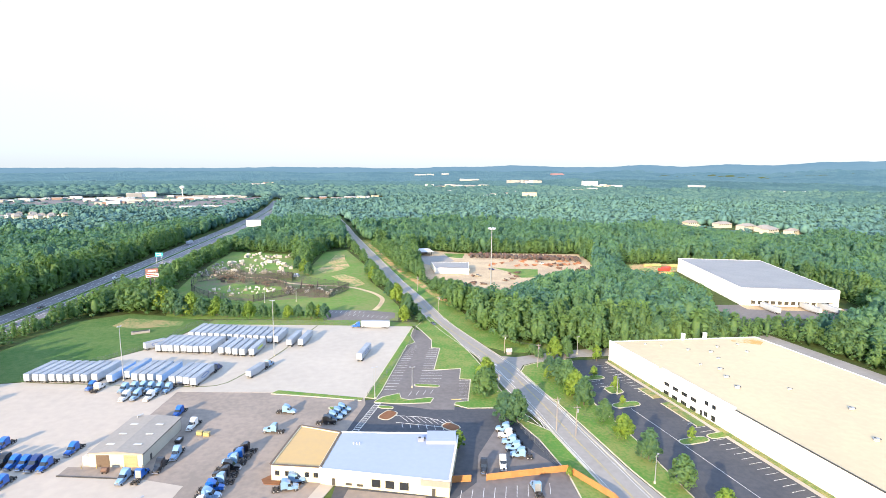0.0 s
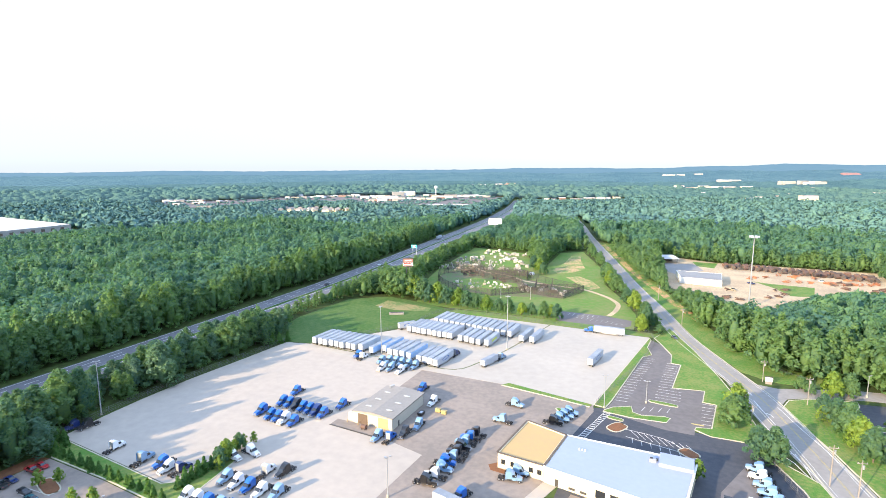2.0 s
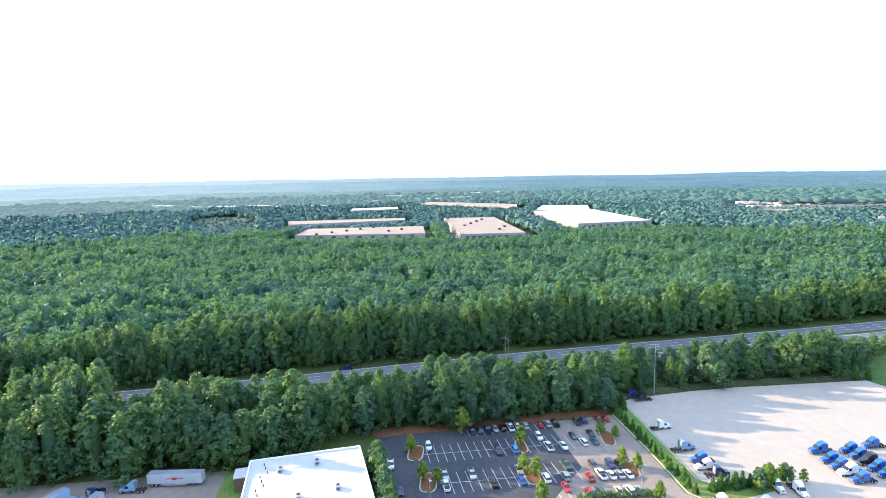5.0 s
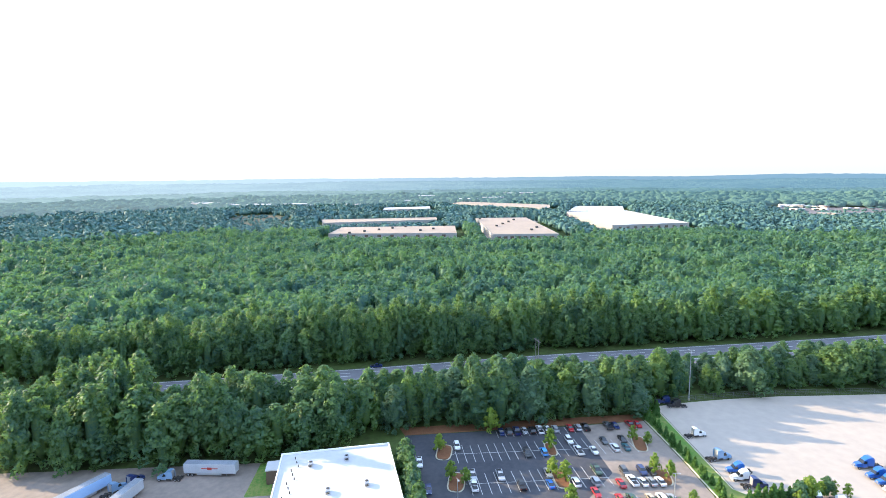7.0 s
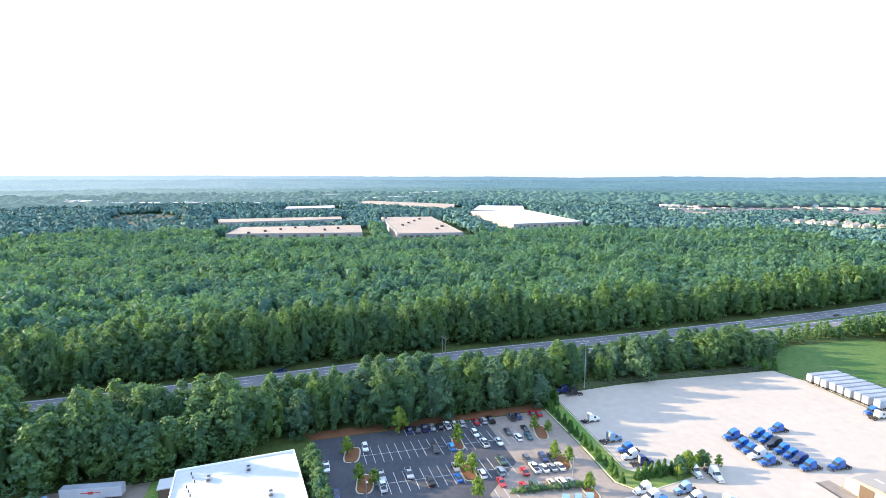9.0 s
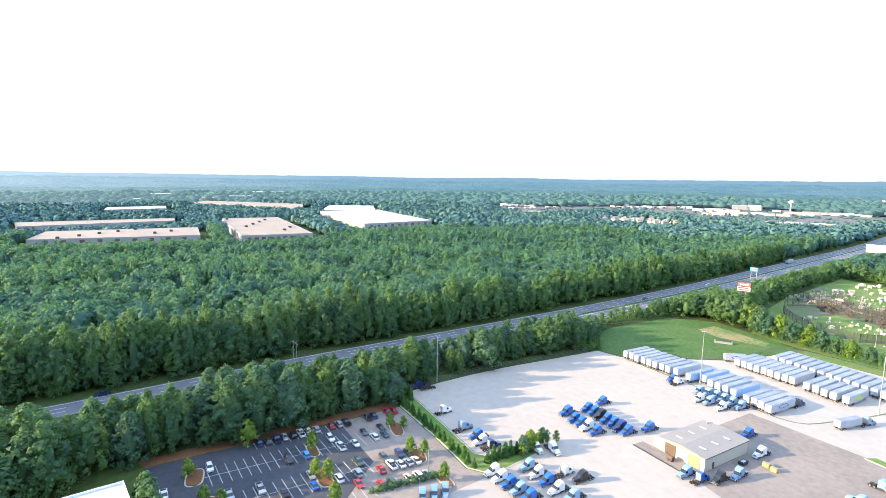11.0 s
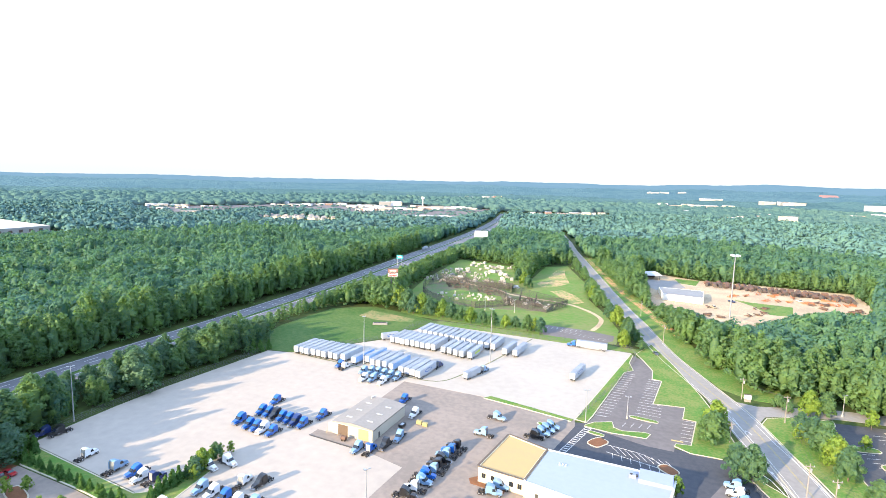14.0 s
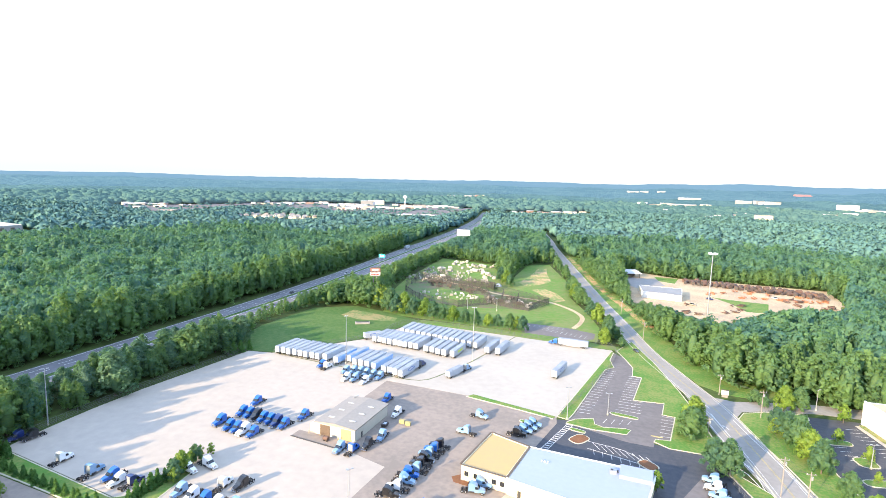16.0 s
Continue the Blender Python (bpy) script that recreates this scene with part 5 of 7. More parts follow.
for i in range(14):
    place(trailer, ("reefer" if i % 6 == 2 else "van",), -130.5 + 3.55 * i, 277.5 - 0.48 * i, -2)
for x, y, a, k in ((-76, 266.5, -4, "van"), (-70.5, 267, -4, "van"), (-37.2, 247, -8, "reefer"), (-37.5, 295.2 - 2.2, 90, "van"), (-50.6, 118, 78, "van"), (-159.2, -57.5, -8, "van"), (-149.7, -90.2, 58, "blue"), (-144.7, -77.5, 75, "van")):
    tr = place(trailer, (k,), x, y, a)
    if (x, y) == (-159.2, -57.5):
        for side in (-1.3, 1.3):
            part("emblem", Shape().box(side - 0.01, side + 0.01, -2.6, 2.6, 2.5, 2.75).box(side - 0.01, side + 0.01, -0.7, 0.7, 2.2, 3.0), M["sign_red"], tr, "red winged emblem")
place(tractor, ("blue",), -47.8, 293, 90)
place(tractor, ("white",), -39, 117, 80)
short = place(trailer, ("van",), -81.2, 223.5, -14)
short.matrix_basis = short.matrix_basis @ Matrix.Diagonal((1, 0.68, 0.85, 1))
place(tractor, (P,), -78.3, 232.2, -14)
stub = place(trailer, ("reefer",), -142.6, 256.2, -38)
stub.matrix_basis = stub.matrix_basis @ Matrix.Diagonal((1, 0.62, 0.95, 1))

CARS = [("white", "suv", -166.5, 19, E), ("grey", "pickup", -159.8, 41, E), ("sky", "suv", -159.5, 46.6, W), ("white", "suv", -166, 57, E), ("white", "pickup", -159, 58, W), ("white", "sedan", -158.6, 63, E), ("grey", "sedan", -164.5, 68.6, E),
        ("white", "suv", -159.6, 70.4, W), ("teal", "sedan", -159.6, 74.2, W), ("black", "sedan", -164.8, 75.2, E), ("white", "pickup", -143, 21.2, W), ("silver", "pickup", -148.5, 21.6, E), ("silver", "pickup", -147.5, 29.8, E), ("black", "pickup", -142, 35, W), ("blue", "sedan", -141.6, 43.4, W),
        ("silver", "sedan", -147.4, 44.4, E), ("white", "suv", -141.6, 51, W), ("silver", "suv", -141.4, 56.8, W), ("green", "pickup", -147.2, 59.4, E), ("red", "sedan", -139.6, 63.8, W), ("white", "pickup", -140.4, 67.6, W), ("white", "sedan", -139.6, 70.4, W),
        ("silver", "sedan", -139.4, 73.0, W), ("white", "sedan", -139.2, 75.6, W), ("grey", "suv", -145.4, 67.4, E), ("navy", "suv", -145.2, 72.8, E), ("grey", "sedan", -145, 75.6, E), ("white", "pickup", -157.5, 6, E), ("navy", "sedan", -143, 8, E),
        ("red", "sedan", -132.4, 60.5, W), ("green", "suv", -132, 63.6, W), ("tan", "sedan", -131.6, 69, W), ("white", "suv", -131.2, 72, W), ("silver", "sedan", -130.8, 74.8, W), ("red", "sedan", -136, 55, E)]
for i, c in enumerate(("navy", "grey", "navy", "silver", "black", "white", "white", "silver", None, "red", "silver", "black", None, None, "grey", "navy", None, "red", "red")):
    if c:
        CARS.append((c, ("sedan", "suv", "pickup")[(i * 7) % 3], -174.6 + 0.1 * (i % 3), 35.6 + 2.75 * i, W if i % 3 else E))
for color, style, x, y, a in CARS:
    place(car, (color, style), x, y, a, 0.07)
for x, y, a, c, st in ((-240.5, 60, 4, "white", "sedan"), (-251, 250, 4, "silver", "suv"), (-254, 330, 4, "grey", "sedan"), (-262, 420, 184, "white", "suv"), (-246, -10, 4, "navy", "pickup"), (-252, 200, 184, "white", "sedan"), (-34, 402, -160, "red", "suv"), (-5, 300, -155, "grey", "sedan")):
    place(car, (c, st), x, y, a, 0.13)
place(trailer, ("van",), -292, 612, 8, 0.13)

# ---------------------------------------------------------------- buildings
def building(name, label, category, corners, height, wall, roof, parapet=0.5, lip=0.35, roof_drop=0.5):
    """A flat-roofed building on a four-cornered plan, with a wall for each side and a parapet round the roof."""
    top = thing(name, label, category)
    c = sum((Vector(p) for p in corners), Vector((0, 0))) / len(corners)
    n = len(corners)
    for i in range(n):
        a, b = Vector(corners[i]), Vector(corners[(i + 1) % n])
        d = (b - a).normalized()
        q = Vector((-d.y, d.x))
        q = q if (c - a).dot(q) > 0 else -q
        aa, bb = a + d * (lip if i % 2 else 0), b - d * (lip if i % 2 else 0)
        part("wall", Shape().slab([tuple(aa), tuple(bb), tuple(bb + q * lip), tuple(aa + q * lip)], 0, height), wall, top)
    inner = [tuple(Vector(p) + (c - Vector(p)).normalized() * lip * 1.45) for p in corners]
    part("roof", Shape().slab(inner, height - roof_drop - 0.3, height - roof_drop), roof, top)
    return top


def at_wall(top, name, a, b, t, width, z0, z1, mat, proud=0.06, label=""):
    """A window or a door on the outside of the wall from a to b, its middle t metres along; the outside is to the right of the way."""
    a, b = Vector(a), Vector(b)
    d = (b - a).normalized()
    q = Vector((d.y, -d.x))
    p = a + d * t
    pts = [p - d * width / 2 + q * proud, p + d * width / 2 + q * proud, p + d * width / 2 - q * 0.1, p - d * width / 2 - q * 0.1]
    return part(name, Shape().slab([tuple(v) for v in pts], z0, z1), mat, top, label)


def window_at(top, a, b, t, width, z0, z1):
    w = at_wall(top, "window", a, b, t, width, z0, z1, M["dark_trim"], 0.05)
    at_wall(w, "pane", a, b, t - width * 0.24, width * 0.42, z0 + 0.08, z1 - 0.08, M["glass"], 0.07)
    at_wall(w, "pane", a, b, t + width * 0.24, width * 0.42, z0 + 0.08, z1 - 0.08, M["glass"], 0.07)


def roof_unit(x, y, z, size=1.0, turn=0.0):
    u = thing("rooftop_unit", "boxy grey air-conditioning unit on a flat roof", "air conditioner", "rooftop units", pose(x, y, z, 0, 0, turn))
    part("cabinet", Shape().soft_box(-1.1 * size, 1.1 * size, -0.7 * size, 0.7 * size, 0.12, 1.1 * size, 0.05), M["steel"], u)
    part("hood", Shape().loft([(-0.5 * size, 0.5, 0.35), (0.4 * size, 0.5, 0.35), (0.4 * size, 1.0 * size, 0.35)]).turned(pose(1.3 * size, 0, 0)), M["dark_trim"], u)
    part("fan", Shape().tube((-0.4 * size, 0, 1.1 * size), (-0.4 * size, 0, 1.25 * size), 0.45 * size, None, 12), M["dark_trim"], u)
    part("curb", Shape().box(-1.0 * size, 1.0 * size, -0.6 * size, 0.6 * size, 0, 0.14), M["white_wall"], u)


# truck shed: beige metal building with a low gable
shed = thing("truck_shed", "beige metal-sided truck service shed with a taupe roof", "shed", at=pose(-105.5, 149.5, 0))
SW, SL, SH = 16.0, 23.5, 4.6
for name, sh in (("front_wall", Shape().box(0, SW, 0, 0.25, 0, SH)), ("back_wall", Shape().box(0, SW, SL - 0.25, SL, 0, SH)), ("side_wall", Shape().box(0, 0.25, 0.25, SL - 0.25, 0, SH)), ("side_wall", Shape().box(SW - 0.25, SW, 0.25, SL - 0.25, 0, SH))):
    part(name, sh, M["beige_metal"], shed)
part("roof", Shape().add([(-0.4, -0.4, SH), (SW / 2, -0.4, SH + 0.75), (SW + 0.4, -0.4, SH), (-0.4, SL + 0.4, SH), (SW / 2, SL + 0.4, SH + 0.75), (SW + 0.4, SL + 0.4, SH), (-0.4, -0.4, SH - 0.2), (SW + 0.4, -0.4, SH - 0.2), (-0.4, SL + 0.4, SH - 0.2), (SW + 0.4, SL + 0.4, SH - 0.2)],
                        [(0, 1, 4, 3), (1, 2, 5, 4), (6, 7, 2, 1, 0), (8, 3, 4, 5, 9), (6, 8, 9, 7), (0, 3, 8, 6), (2, 7, 9, 5)]), M["shed_roof"], shed)
for i in range(6):
    x, y = (4.0, 12.0)[i % 2], 4.5 + 6.5 * (i // 2)
    part("skylight", Shape().box(x - 1.4, x + 1.4, y - 0.4, y + 0.4, 0, 0.06).turned(Matrix.Translation((0, 0, SH + 0.42)) @ Matrix.Identity(4)), M["white_roof"], shed, "pale translucent skylight")
for x, w, mat in ((4.0, 4.0, "brown_door"), (12.4, 4.0, "tan_door")):
    d = part("roller_door", Shape().box(x - w / 2, x + w / 2, -0.08, 0.02, 0, 3.9), M[mat], shed)
    for i in range(8):
        part("door_slat", Shape().box(x - w / 2 + 0.05, x + w / 2 - 0.05, -0.12, -0.08, 0.1 + 0.47 * i, 0.1 + 0.47 * i + 0.36), M[mat], d)
part("wall_sign", Shape().box(7.2, 8.8, -0.06, 0.02, 2.6, 3.2), M["sign_white"], shed)
part("side_door", Shape().box(SW - 0.02, SW + 0.06, 4.0, 5.0, 0, 2.1), M["dark_trim"], shed)
part("side_annex", Shape().soft_box(-2.6, -0.02, 0.6, 3.4, 0, 3.0, 0.05), M["beige_metal"], shed)
part("eave_gutter", Shape().box(SW + 0.4, SW + 0.52, -0.4, SL + 0.4, SH - 0.22, SH - 0.06), M["dark_trim"], shed)
part("roof_vent", Shape().tube((2.2, SL - 1.2, SH), (2.2, SL - 1.2, SH + 1.0), 0.25, None, 10).tube((2.2, SL - 1.2, SH + 0.9), (3.6, SL - 0.2, SH + 1.2), 0.3, None, 10), M["steel"], shed)
pad = structure("shed_pad", Shape().slab([(-112, 149.2), (-93, 149.2), (-93, 143.6), (-112, 144.6)], 0, 0.14), M["brown"], "worn concrete pad before the shed doors", "pad")
part("pad_edge", Shape().strip([(-112, 144.5), (-93, 143.4)], 0, 0.35, 0, 0.32), M["dark_trim"], pad)
for i, x in enumerate((-107.4, -102.8, -95.2, -90.2)):
    b = thing("bollard", "yellow steel bollard beside a shed door", "bollard", "bollards at the shed", pose(x, 148.4, 0.1))
    part("post", Shape().tube((0, 0, 0), (0, 0, 1.1), 0.11, None, 8), M["yellow"], b)
roll = thing("hose_reel", "dark cylindrical tank on the shed pad", "tank", at=pose(-99, 146.4, 0.14))
part("drum", Shape().tube((-0.9, 0, 0.95), (0.9, 0, 0.95), 0.8, None, 14), M["rust"], roll)
part("cradle", Shape().box(-0.7, -0.5, -0.7, 0.7, 0, 0.6).box(0.5, 0.7, -0.7, 0.7, 0, 0.6), M["chassis"], roll)
for x, y in ((-81.5, 169.5), (-78.8, 168.8)):
    c = thing("yellow_container", "yellow plastic bins standing on the apron", "bin", "yellow bins", pose(x, y, 0.08))
    part("tub", Shape().soft_box(-1.0, 1.0, -0.6, 0.6, 0, 1.2, 0.08), M["yellow"], c)
    part("lid", Shape().soft_box(-1.05, 1.05, -0.65, 0.65, 1.2, 1.32, 0.03), M["yellow"], c)
dump = thing("scrap_skip", "small dark open skip beside the shed", "skip", at=pose(-86, 164.5, 0.08))
part("tub", Shape().loft([(-1.2, 0.15, 0.8), (1.2, 0.15, 0.8), (1.5, 1.2, 0.9), (-1.5, 1.2, 0.9)]), M["chassis"], dump)
part("load", Shape().loft([(-1.0, 1.1, 0.7), (1.0, 1.1, 0.7), (0.4, 1.5, 0.3), (-0.4, 1.5, 0.3)]), M["trailer"], dump)

# office: cream walls, a tan-roofed wing and a pale blue roof
OA = [(-49, 143.5), (-34.6, 142.2), (-32.6, 162.6), (-46.5, 167)]
wing = building("office_wing", "single-storey cream office wing with a tan flat roof", "office", OA, 5.0, M["cream_wall"], M["tan_roof"], roof_drop=0.25)
for i in range(4):
    part("coping", Shape().strip([OA[i], OA[(i + 1) % 4]], -0.12, 0.5, 4.98, 5.12), M["brown_door"], wing)
for t in (1.8, 4.8, 10.6, 13.2):
    window_at(wing, OA[0], OA[1], t, 1.3, 1.6, 3.1)
for t in (7.2, 8.5):
    at_wall(wing, "door", OA[0], OA[1], t, 1.0, 0.1, 2.4, M["sign_white"], 0.06)
OB = [(-34.4, 141.6), (2.5, 135.6), (5.6, 162.4), (-32.4, 162.7)]
main = building("office_building", "long cream truck terminal office with a pale blue roof", "office", OB, 5.0, M["cream_wall"], M["blue_roof"], roof_drop=0.08)
for i in range(4):
    part("coping", Shape().strip([OB[i], OB[(i + 1) % 4]], -0.14, 0.3, 4.97, 5.06), M["white_wall"], main)
# wall is closed; dark panels imitate the shade inside the dock openings
for t in (16.5, 20.5, 24.6):
    at_wall(main, "dock_opening", OB[0], OB[1], t, 2.6, 0.9, 3.2, M["glass"], 0.05, "dark panel standing for a shaded dock opening")
for t in (4.0, 33.0):
    at_wall(main, "door", OB[0], OB[1], t, 1.0, 0.1, 2.3, M["dark_trim"], 0.06)
for t in (8.5, 11.8):
    at_wall(main, "dock_bumper", OB[0], OB[1], t, 1.8, 0.7, 1.3, M["dark_trim"], 0.2)
part("raised_block", Shape().soft_box(-4.5, 4.8, 155.5, 162.2, 4.9, 6.0, 0.05), M["blue_roof"], main)
part("tan_skirt", Shape().slab([(-5.5, 136.4), (2.7, 135.1), (2.9, 136.6), (-5.3, 137.9)], 3.2, 4.9), M["shed_roof"], main)
for t in (2.0, 2.9, 3.8):
    part("roof_vent", Shape().tube((-29 + t, 155.2, 4.9), (-29 + t, 155.2, 5.5), 0.16, None, 8), M["white_wall"], main)
roof_unit(-6.3, 157.8, 4.93, 0.9, 10)
structure("dock_apron", Shape().slab([(-26, 139), (-4, 136), (-6, 124), (-28, 127)], 0.0, 0.11), M["brown"], "stained concrete dock apron in front of the office", "apron")
structure("office_walk", Shape().slab([(-34.5, 141.4), (-30.5, 140.8), (-35.5, 124), (-39.5, 124)], 0.0, 0.13), M["concrete"], "pale concrete walk beside the office", "walk")
structure("mulch_bed", Shape().slab([(-52, 143.6), (-49.2, 146.5), (-49.2, 143), (-40, 142.2), (-40, 140.4), (-50.5, 141.2)], 0.0, 0.2), M["mulch"], "brown mulch bed with a pale kerb by the office", "bed")

# long tan-roofed warehouse with the east car park
U, VV, A0 = Vector((0.268, -0.9634)), Vector((0.9634, 0.268)), Vector((79.6, 244.5))
def tan(u, v):
    return tuple(A0 + U * u + VV * v)
TW = [tan(0, 0), tan(170, 0), tan(181.5, 73.9), tan(11.5, 73.9)]
wh = building("long_warehouse", "long white warehouse with a sand-coloured flat roof", "warehouse", TW, 9.3, M["white_wall"], M["sand_roof"], roof_drop=0.25)
part("stepped_parapet", Shape().slab([tan(-0.05, -0.05), tan(35, -0.05), tan(35, 0.5), tan(-0.05, 0.5)], 9.28, 9.75), M["white_wall"], wh)
part("parapet_cap", Shape().slab([tan(75, -0.1), tan(170, -0.1), tan(170, 0.25), tan(75, 0.25)], 9.28, 9.6), M["dark_trim"], wh)
for t, w2, z0, z1 in [(41.4 + 5 * i, 1.5, z, z + 1.35) for i in range(4) for z in (0.4, 4.0)] + [(62.9, 0.85, 5.4, 6.9), (66.5, 0.85, 5.4, 6.9), (62.9, 0.85, 1.1, 2.8), (66.5, 0.9, 0.9, 2.9), (60.6, 0.5, 0.5, 2.5)]:
    w = part("window", Shape().slab([tan(t - w2, -0.06), tan(t + w2, -0.06), tan(t + w2, 0.1), tan(t - w2, 0.1)], z0, z1), M["dark_trim"], wh)
    n = 3 if w2 > 1 else 2
    for k in range(n):
        a = t - w2 + 2 * w2 * k / n
        part("pane", Shape().slab([tan(a + 0.07, -0.09), tan(a + 2 * w2 / n - 0.07, -0.09), tan(a + 2 * w2 / n - 0.07, 0), tan(a + 0.07, 0)], z0 + 0.08, z1 - 0.08), M["glass"], w)
for i in range(5):
    part("wall_pier", Shape().slab([tan(38.4 + 5 * i, -0.45), tan(39.2 + 5 * i, -0.45), tan(39.2 + 5 * i, 0.05), tan(38.4 + 5 * i, 0.05)], 0, 3.2), M["white_wall"], wh)
part("ledge", Shape().slab([tan(38, -0.5), tan(60, -0.5), tan(60, 0.05), tan(38, 0.05)], 3.2, 3.5), M["white_wall"], wh)
part("raised_parapet", Shape().slab([tan(37.8, -0.1), tan(75.8, -0.1), tan(75.8, 0.4), tan(37.8, 0.4)], 9.28, 10.3), M["white_wall"], wh)
for u, v, k in ((6, 14, 0.6), (9, 20, 0.6), (16, 28, 0.8), (20, 36, 0.9), (28, 33, 0.7), (14, 44, 0.8), (22, 52, 0.8), (12, 56, 0.7), (40, 24, 1.0), (48, 20, 1.0), (62, 34, 0.8), (80, 40, 1.0), (100, 26, 1.0), (96, 44, 1.1), (58, 16, 1.1), (34, 20, 0.7)):
    roof_unit(*tan(u + 0.12 * v, v), 9.05, k * 0.75, -16)
part("roof_stain", Shape().slab([tan(13, 56), tan(12.4, 64), tan(13.2, 72), tan(19, 71), tan(22, 66), tan(17, 60)], 9.0, 9.07), M["stain"], wh, "rusty orange stain on the roof")
for v in (36, 47):
    st = thing("roof_stack", "white square ventilation stack on the warehouse roof", "vent", "roof stacks", pose(*tan(0.7 + 0.156 * v, v), 9.05, 0, 0, -16))
    part("shaft", Shape().soft_box(-0.9, 0.9, -0.5, 0.5, 0, 3.0, 0.05), M["white_wall"], st)
    part("cap", Shape().soft_box(-1.0, 1.0, -0.6, 0.6, 3.0, 3.2, 0.04), M["white_wall"], st)
structure("warehouse_walk", Shape().slab([tan(2, -3.4), tan(170, -3.4), tan(170, -1.8), tan(2, -1.8)], 0.0, 0.14), M["concrete_new"], "pale concrete walk along the warehouse", "walk")
structure("warehouse_bed", Shape().slab([tan(2, -1.8), tan(170, -1.8), tan(170, -0.1), tan(2, -0.1)], 0.0, 0.55), M["hedge_strip"], "low shrub strip along the warehouse wall", "bed")
for u0, u1 in ((33, 43), (47.5, 67)):
    structure("entrance_bed", Shape().slab([tan(u0, -7.2), tan(u1, -7.2), tan(u1, -3.4), tan(u0, -3.4)], 0.0, 0.2), M["dry_grass"], "yellowish planted bed with a kerb by the entrance", "bed")
    structure("entrance_kerb", Shape().strip([tan(u0, -7.2), tan(u1, -7.2)], -0.2, 0.2, 0.0, 0.24), M["kerb"], "pale kerb along the entrance bed", "kerb")
structure("warehouse_drive", Shape().slab([tan(-12, 76), tan(190, 76), tan(190, 111), tan(-12, 108)], -0.1, 0.08), M["road"], "grey service road behind the warehouse", "road")

# grey-roofed warehouse in the woods
GW = [(201, 351), (262, 344), (278, 462), (210, 470)]
gw = building("grey_warehouse", "white warehouse with a grey metal roof among woods", "warehouse", GW, 12.0, M["white_wall"], M["grey_roof"], roof_drop=0.2)
for i in range(12):
    at_wall(gw, "dock_door", GW[0], GW[1], 8 + 4.2 * i, 2.6, 1.2, 4.0, M["dark_trim"], 0.05)
part("dock_canopy", Shape().slab([(206, 345.5), (258, 339.5), (258.5, 344.5), (206.5, 350.5)], 4.6, 5.0), M["white_wall"], gw)
structure("grey_warehouse_yard", Shape().slab([(182, 350), (201, 352), (262, 344), (275, 342), (262, 318), (212, 318), (176, 318)], -0.1, 0.07), M["asphalt_mid"], "asphalt dock yard of the grey-roofed warehouse", "yard")
structure("grey_warehouse_apron", Shape().slab([(200, 350.4), (264, 343.6), (262, 334), (200, 340)], 0.0, 0.09), M["dirt"], "pale apron before the docks", "apron")
structure("grey_warehouse_lot", Shape().slab([(170, 318), (216, 318), (214, 300), (172, 304)], -0.1, 0.06), M["asphalt"], "dark car park near the grey-roofed warehouse", "car park")
for x in (212, 238, 250):
    g = place(trailer, ("van",), x, 336, 6)
red = thing("red_bulldozer_pile", "low heap of red clay beside the grey-roofed warehouse", "heap", at=pose(192, 452, 0))
part("heap", Shape().loft([(-6, 0, 9), (6, 0, 9), (3, 3, 5), (-3, 3.4, 5)]), M["clay"], red)

# white building by the west car park
WB = [(-153.5, -35), (-118, -32.5), (-121, 1.5), (-156.5, -3.2)]
building("white_building", "white flat-roofed building beside the west car park", "building", WB, 8.6, M["white_wall"], M["white_roof"], roof_drop=0.5)
for x, y in ((-149, -15.5), (-146.5, -25.5), (-135, -9), (-132.5, -19)):
    roof_unit(x, y, 8.1, 0.9, 5)
for i in range(10):
    v = thing("roof_vent", "small dark vent pipe on a white roof", "vent", "small vents on the white roof", pose(-150.6 + 2.2 * i, -30.5 + 0.8 * (i % 3), 8.1))
    part("pipe", Shape().tube((0, 0, 0), (0, 0, 0.7), 0.14, None, 8), M["dark_trim"], v)
lean = thing("loading_annex", "small brown annex with a white roof at the white building", "annex", at=pose(-154.6, -37.4, 0, 0, 0, 4))
part("body", Shape().box(-2, 3, -2.2, 2.2, 0, 4.4), M["brown_door"], lean)
part("roof", Shape().box(-2.2, 3.2, -2.4, 2.4, 4.4, 4.7), M["white_roof"], lean)
part("door", Shape().box(-2.08, -1.98, -1.4, 1.4, 0.2, 3.2), M["sign_red"], lean)

# far warehouses west of the highway
for k, (pts, h, rf) in enumerate(((([(-760, -92), (-729, 86), (-838, 96), (-855, -82)]), 11, "pink_roof"), ([(-693, 129), (-685, 216), (-958, 240), (-968, 149)], 12, "pink_roof"), ([(-780, 329), (-793, 458), (-1081, 486), (-1083, 358)], 12, "white_roof"))):
    b = building("distribution_warehouse", "vast low warehouse with a pale flat roof among trees", "warehouse", pts, h, M["far_wall"], M[rf], roof_drop=0.4)
    side = (Vector(pts[1]) - Vector(pts[0])).length
    for i in range(9):
        at_wall(b, "dock_door", pts[0], pts[1], side * (0.1 + 0.1 * i), 5, 5.5, 9.0, M["brown_door"], 0.15)
for i in range(14):
    u = 0.08 + 0.065 * i
    x, y = ((-700 - 260 * u, 150 + 70 * ((i * 0.618) % 1)) if i % 2 else (-760 - 80 * ((i * 0.618) % 1), -75 + 155 * u))
    tagged_at(part("rooftop_unit", Shape().soft_box(-3, 3, -1.8, 1.8, 0, 2.4, 0.2), M["dark_trim"]), "dark boxy ventilation unit on a vast flat roof", "air conditioner", "units on the far roofs", pose(x, y, 11.5 if i % 2 else 10.5))
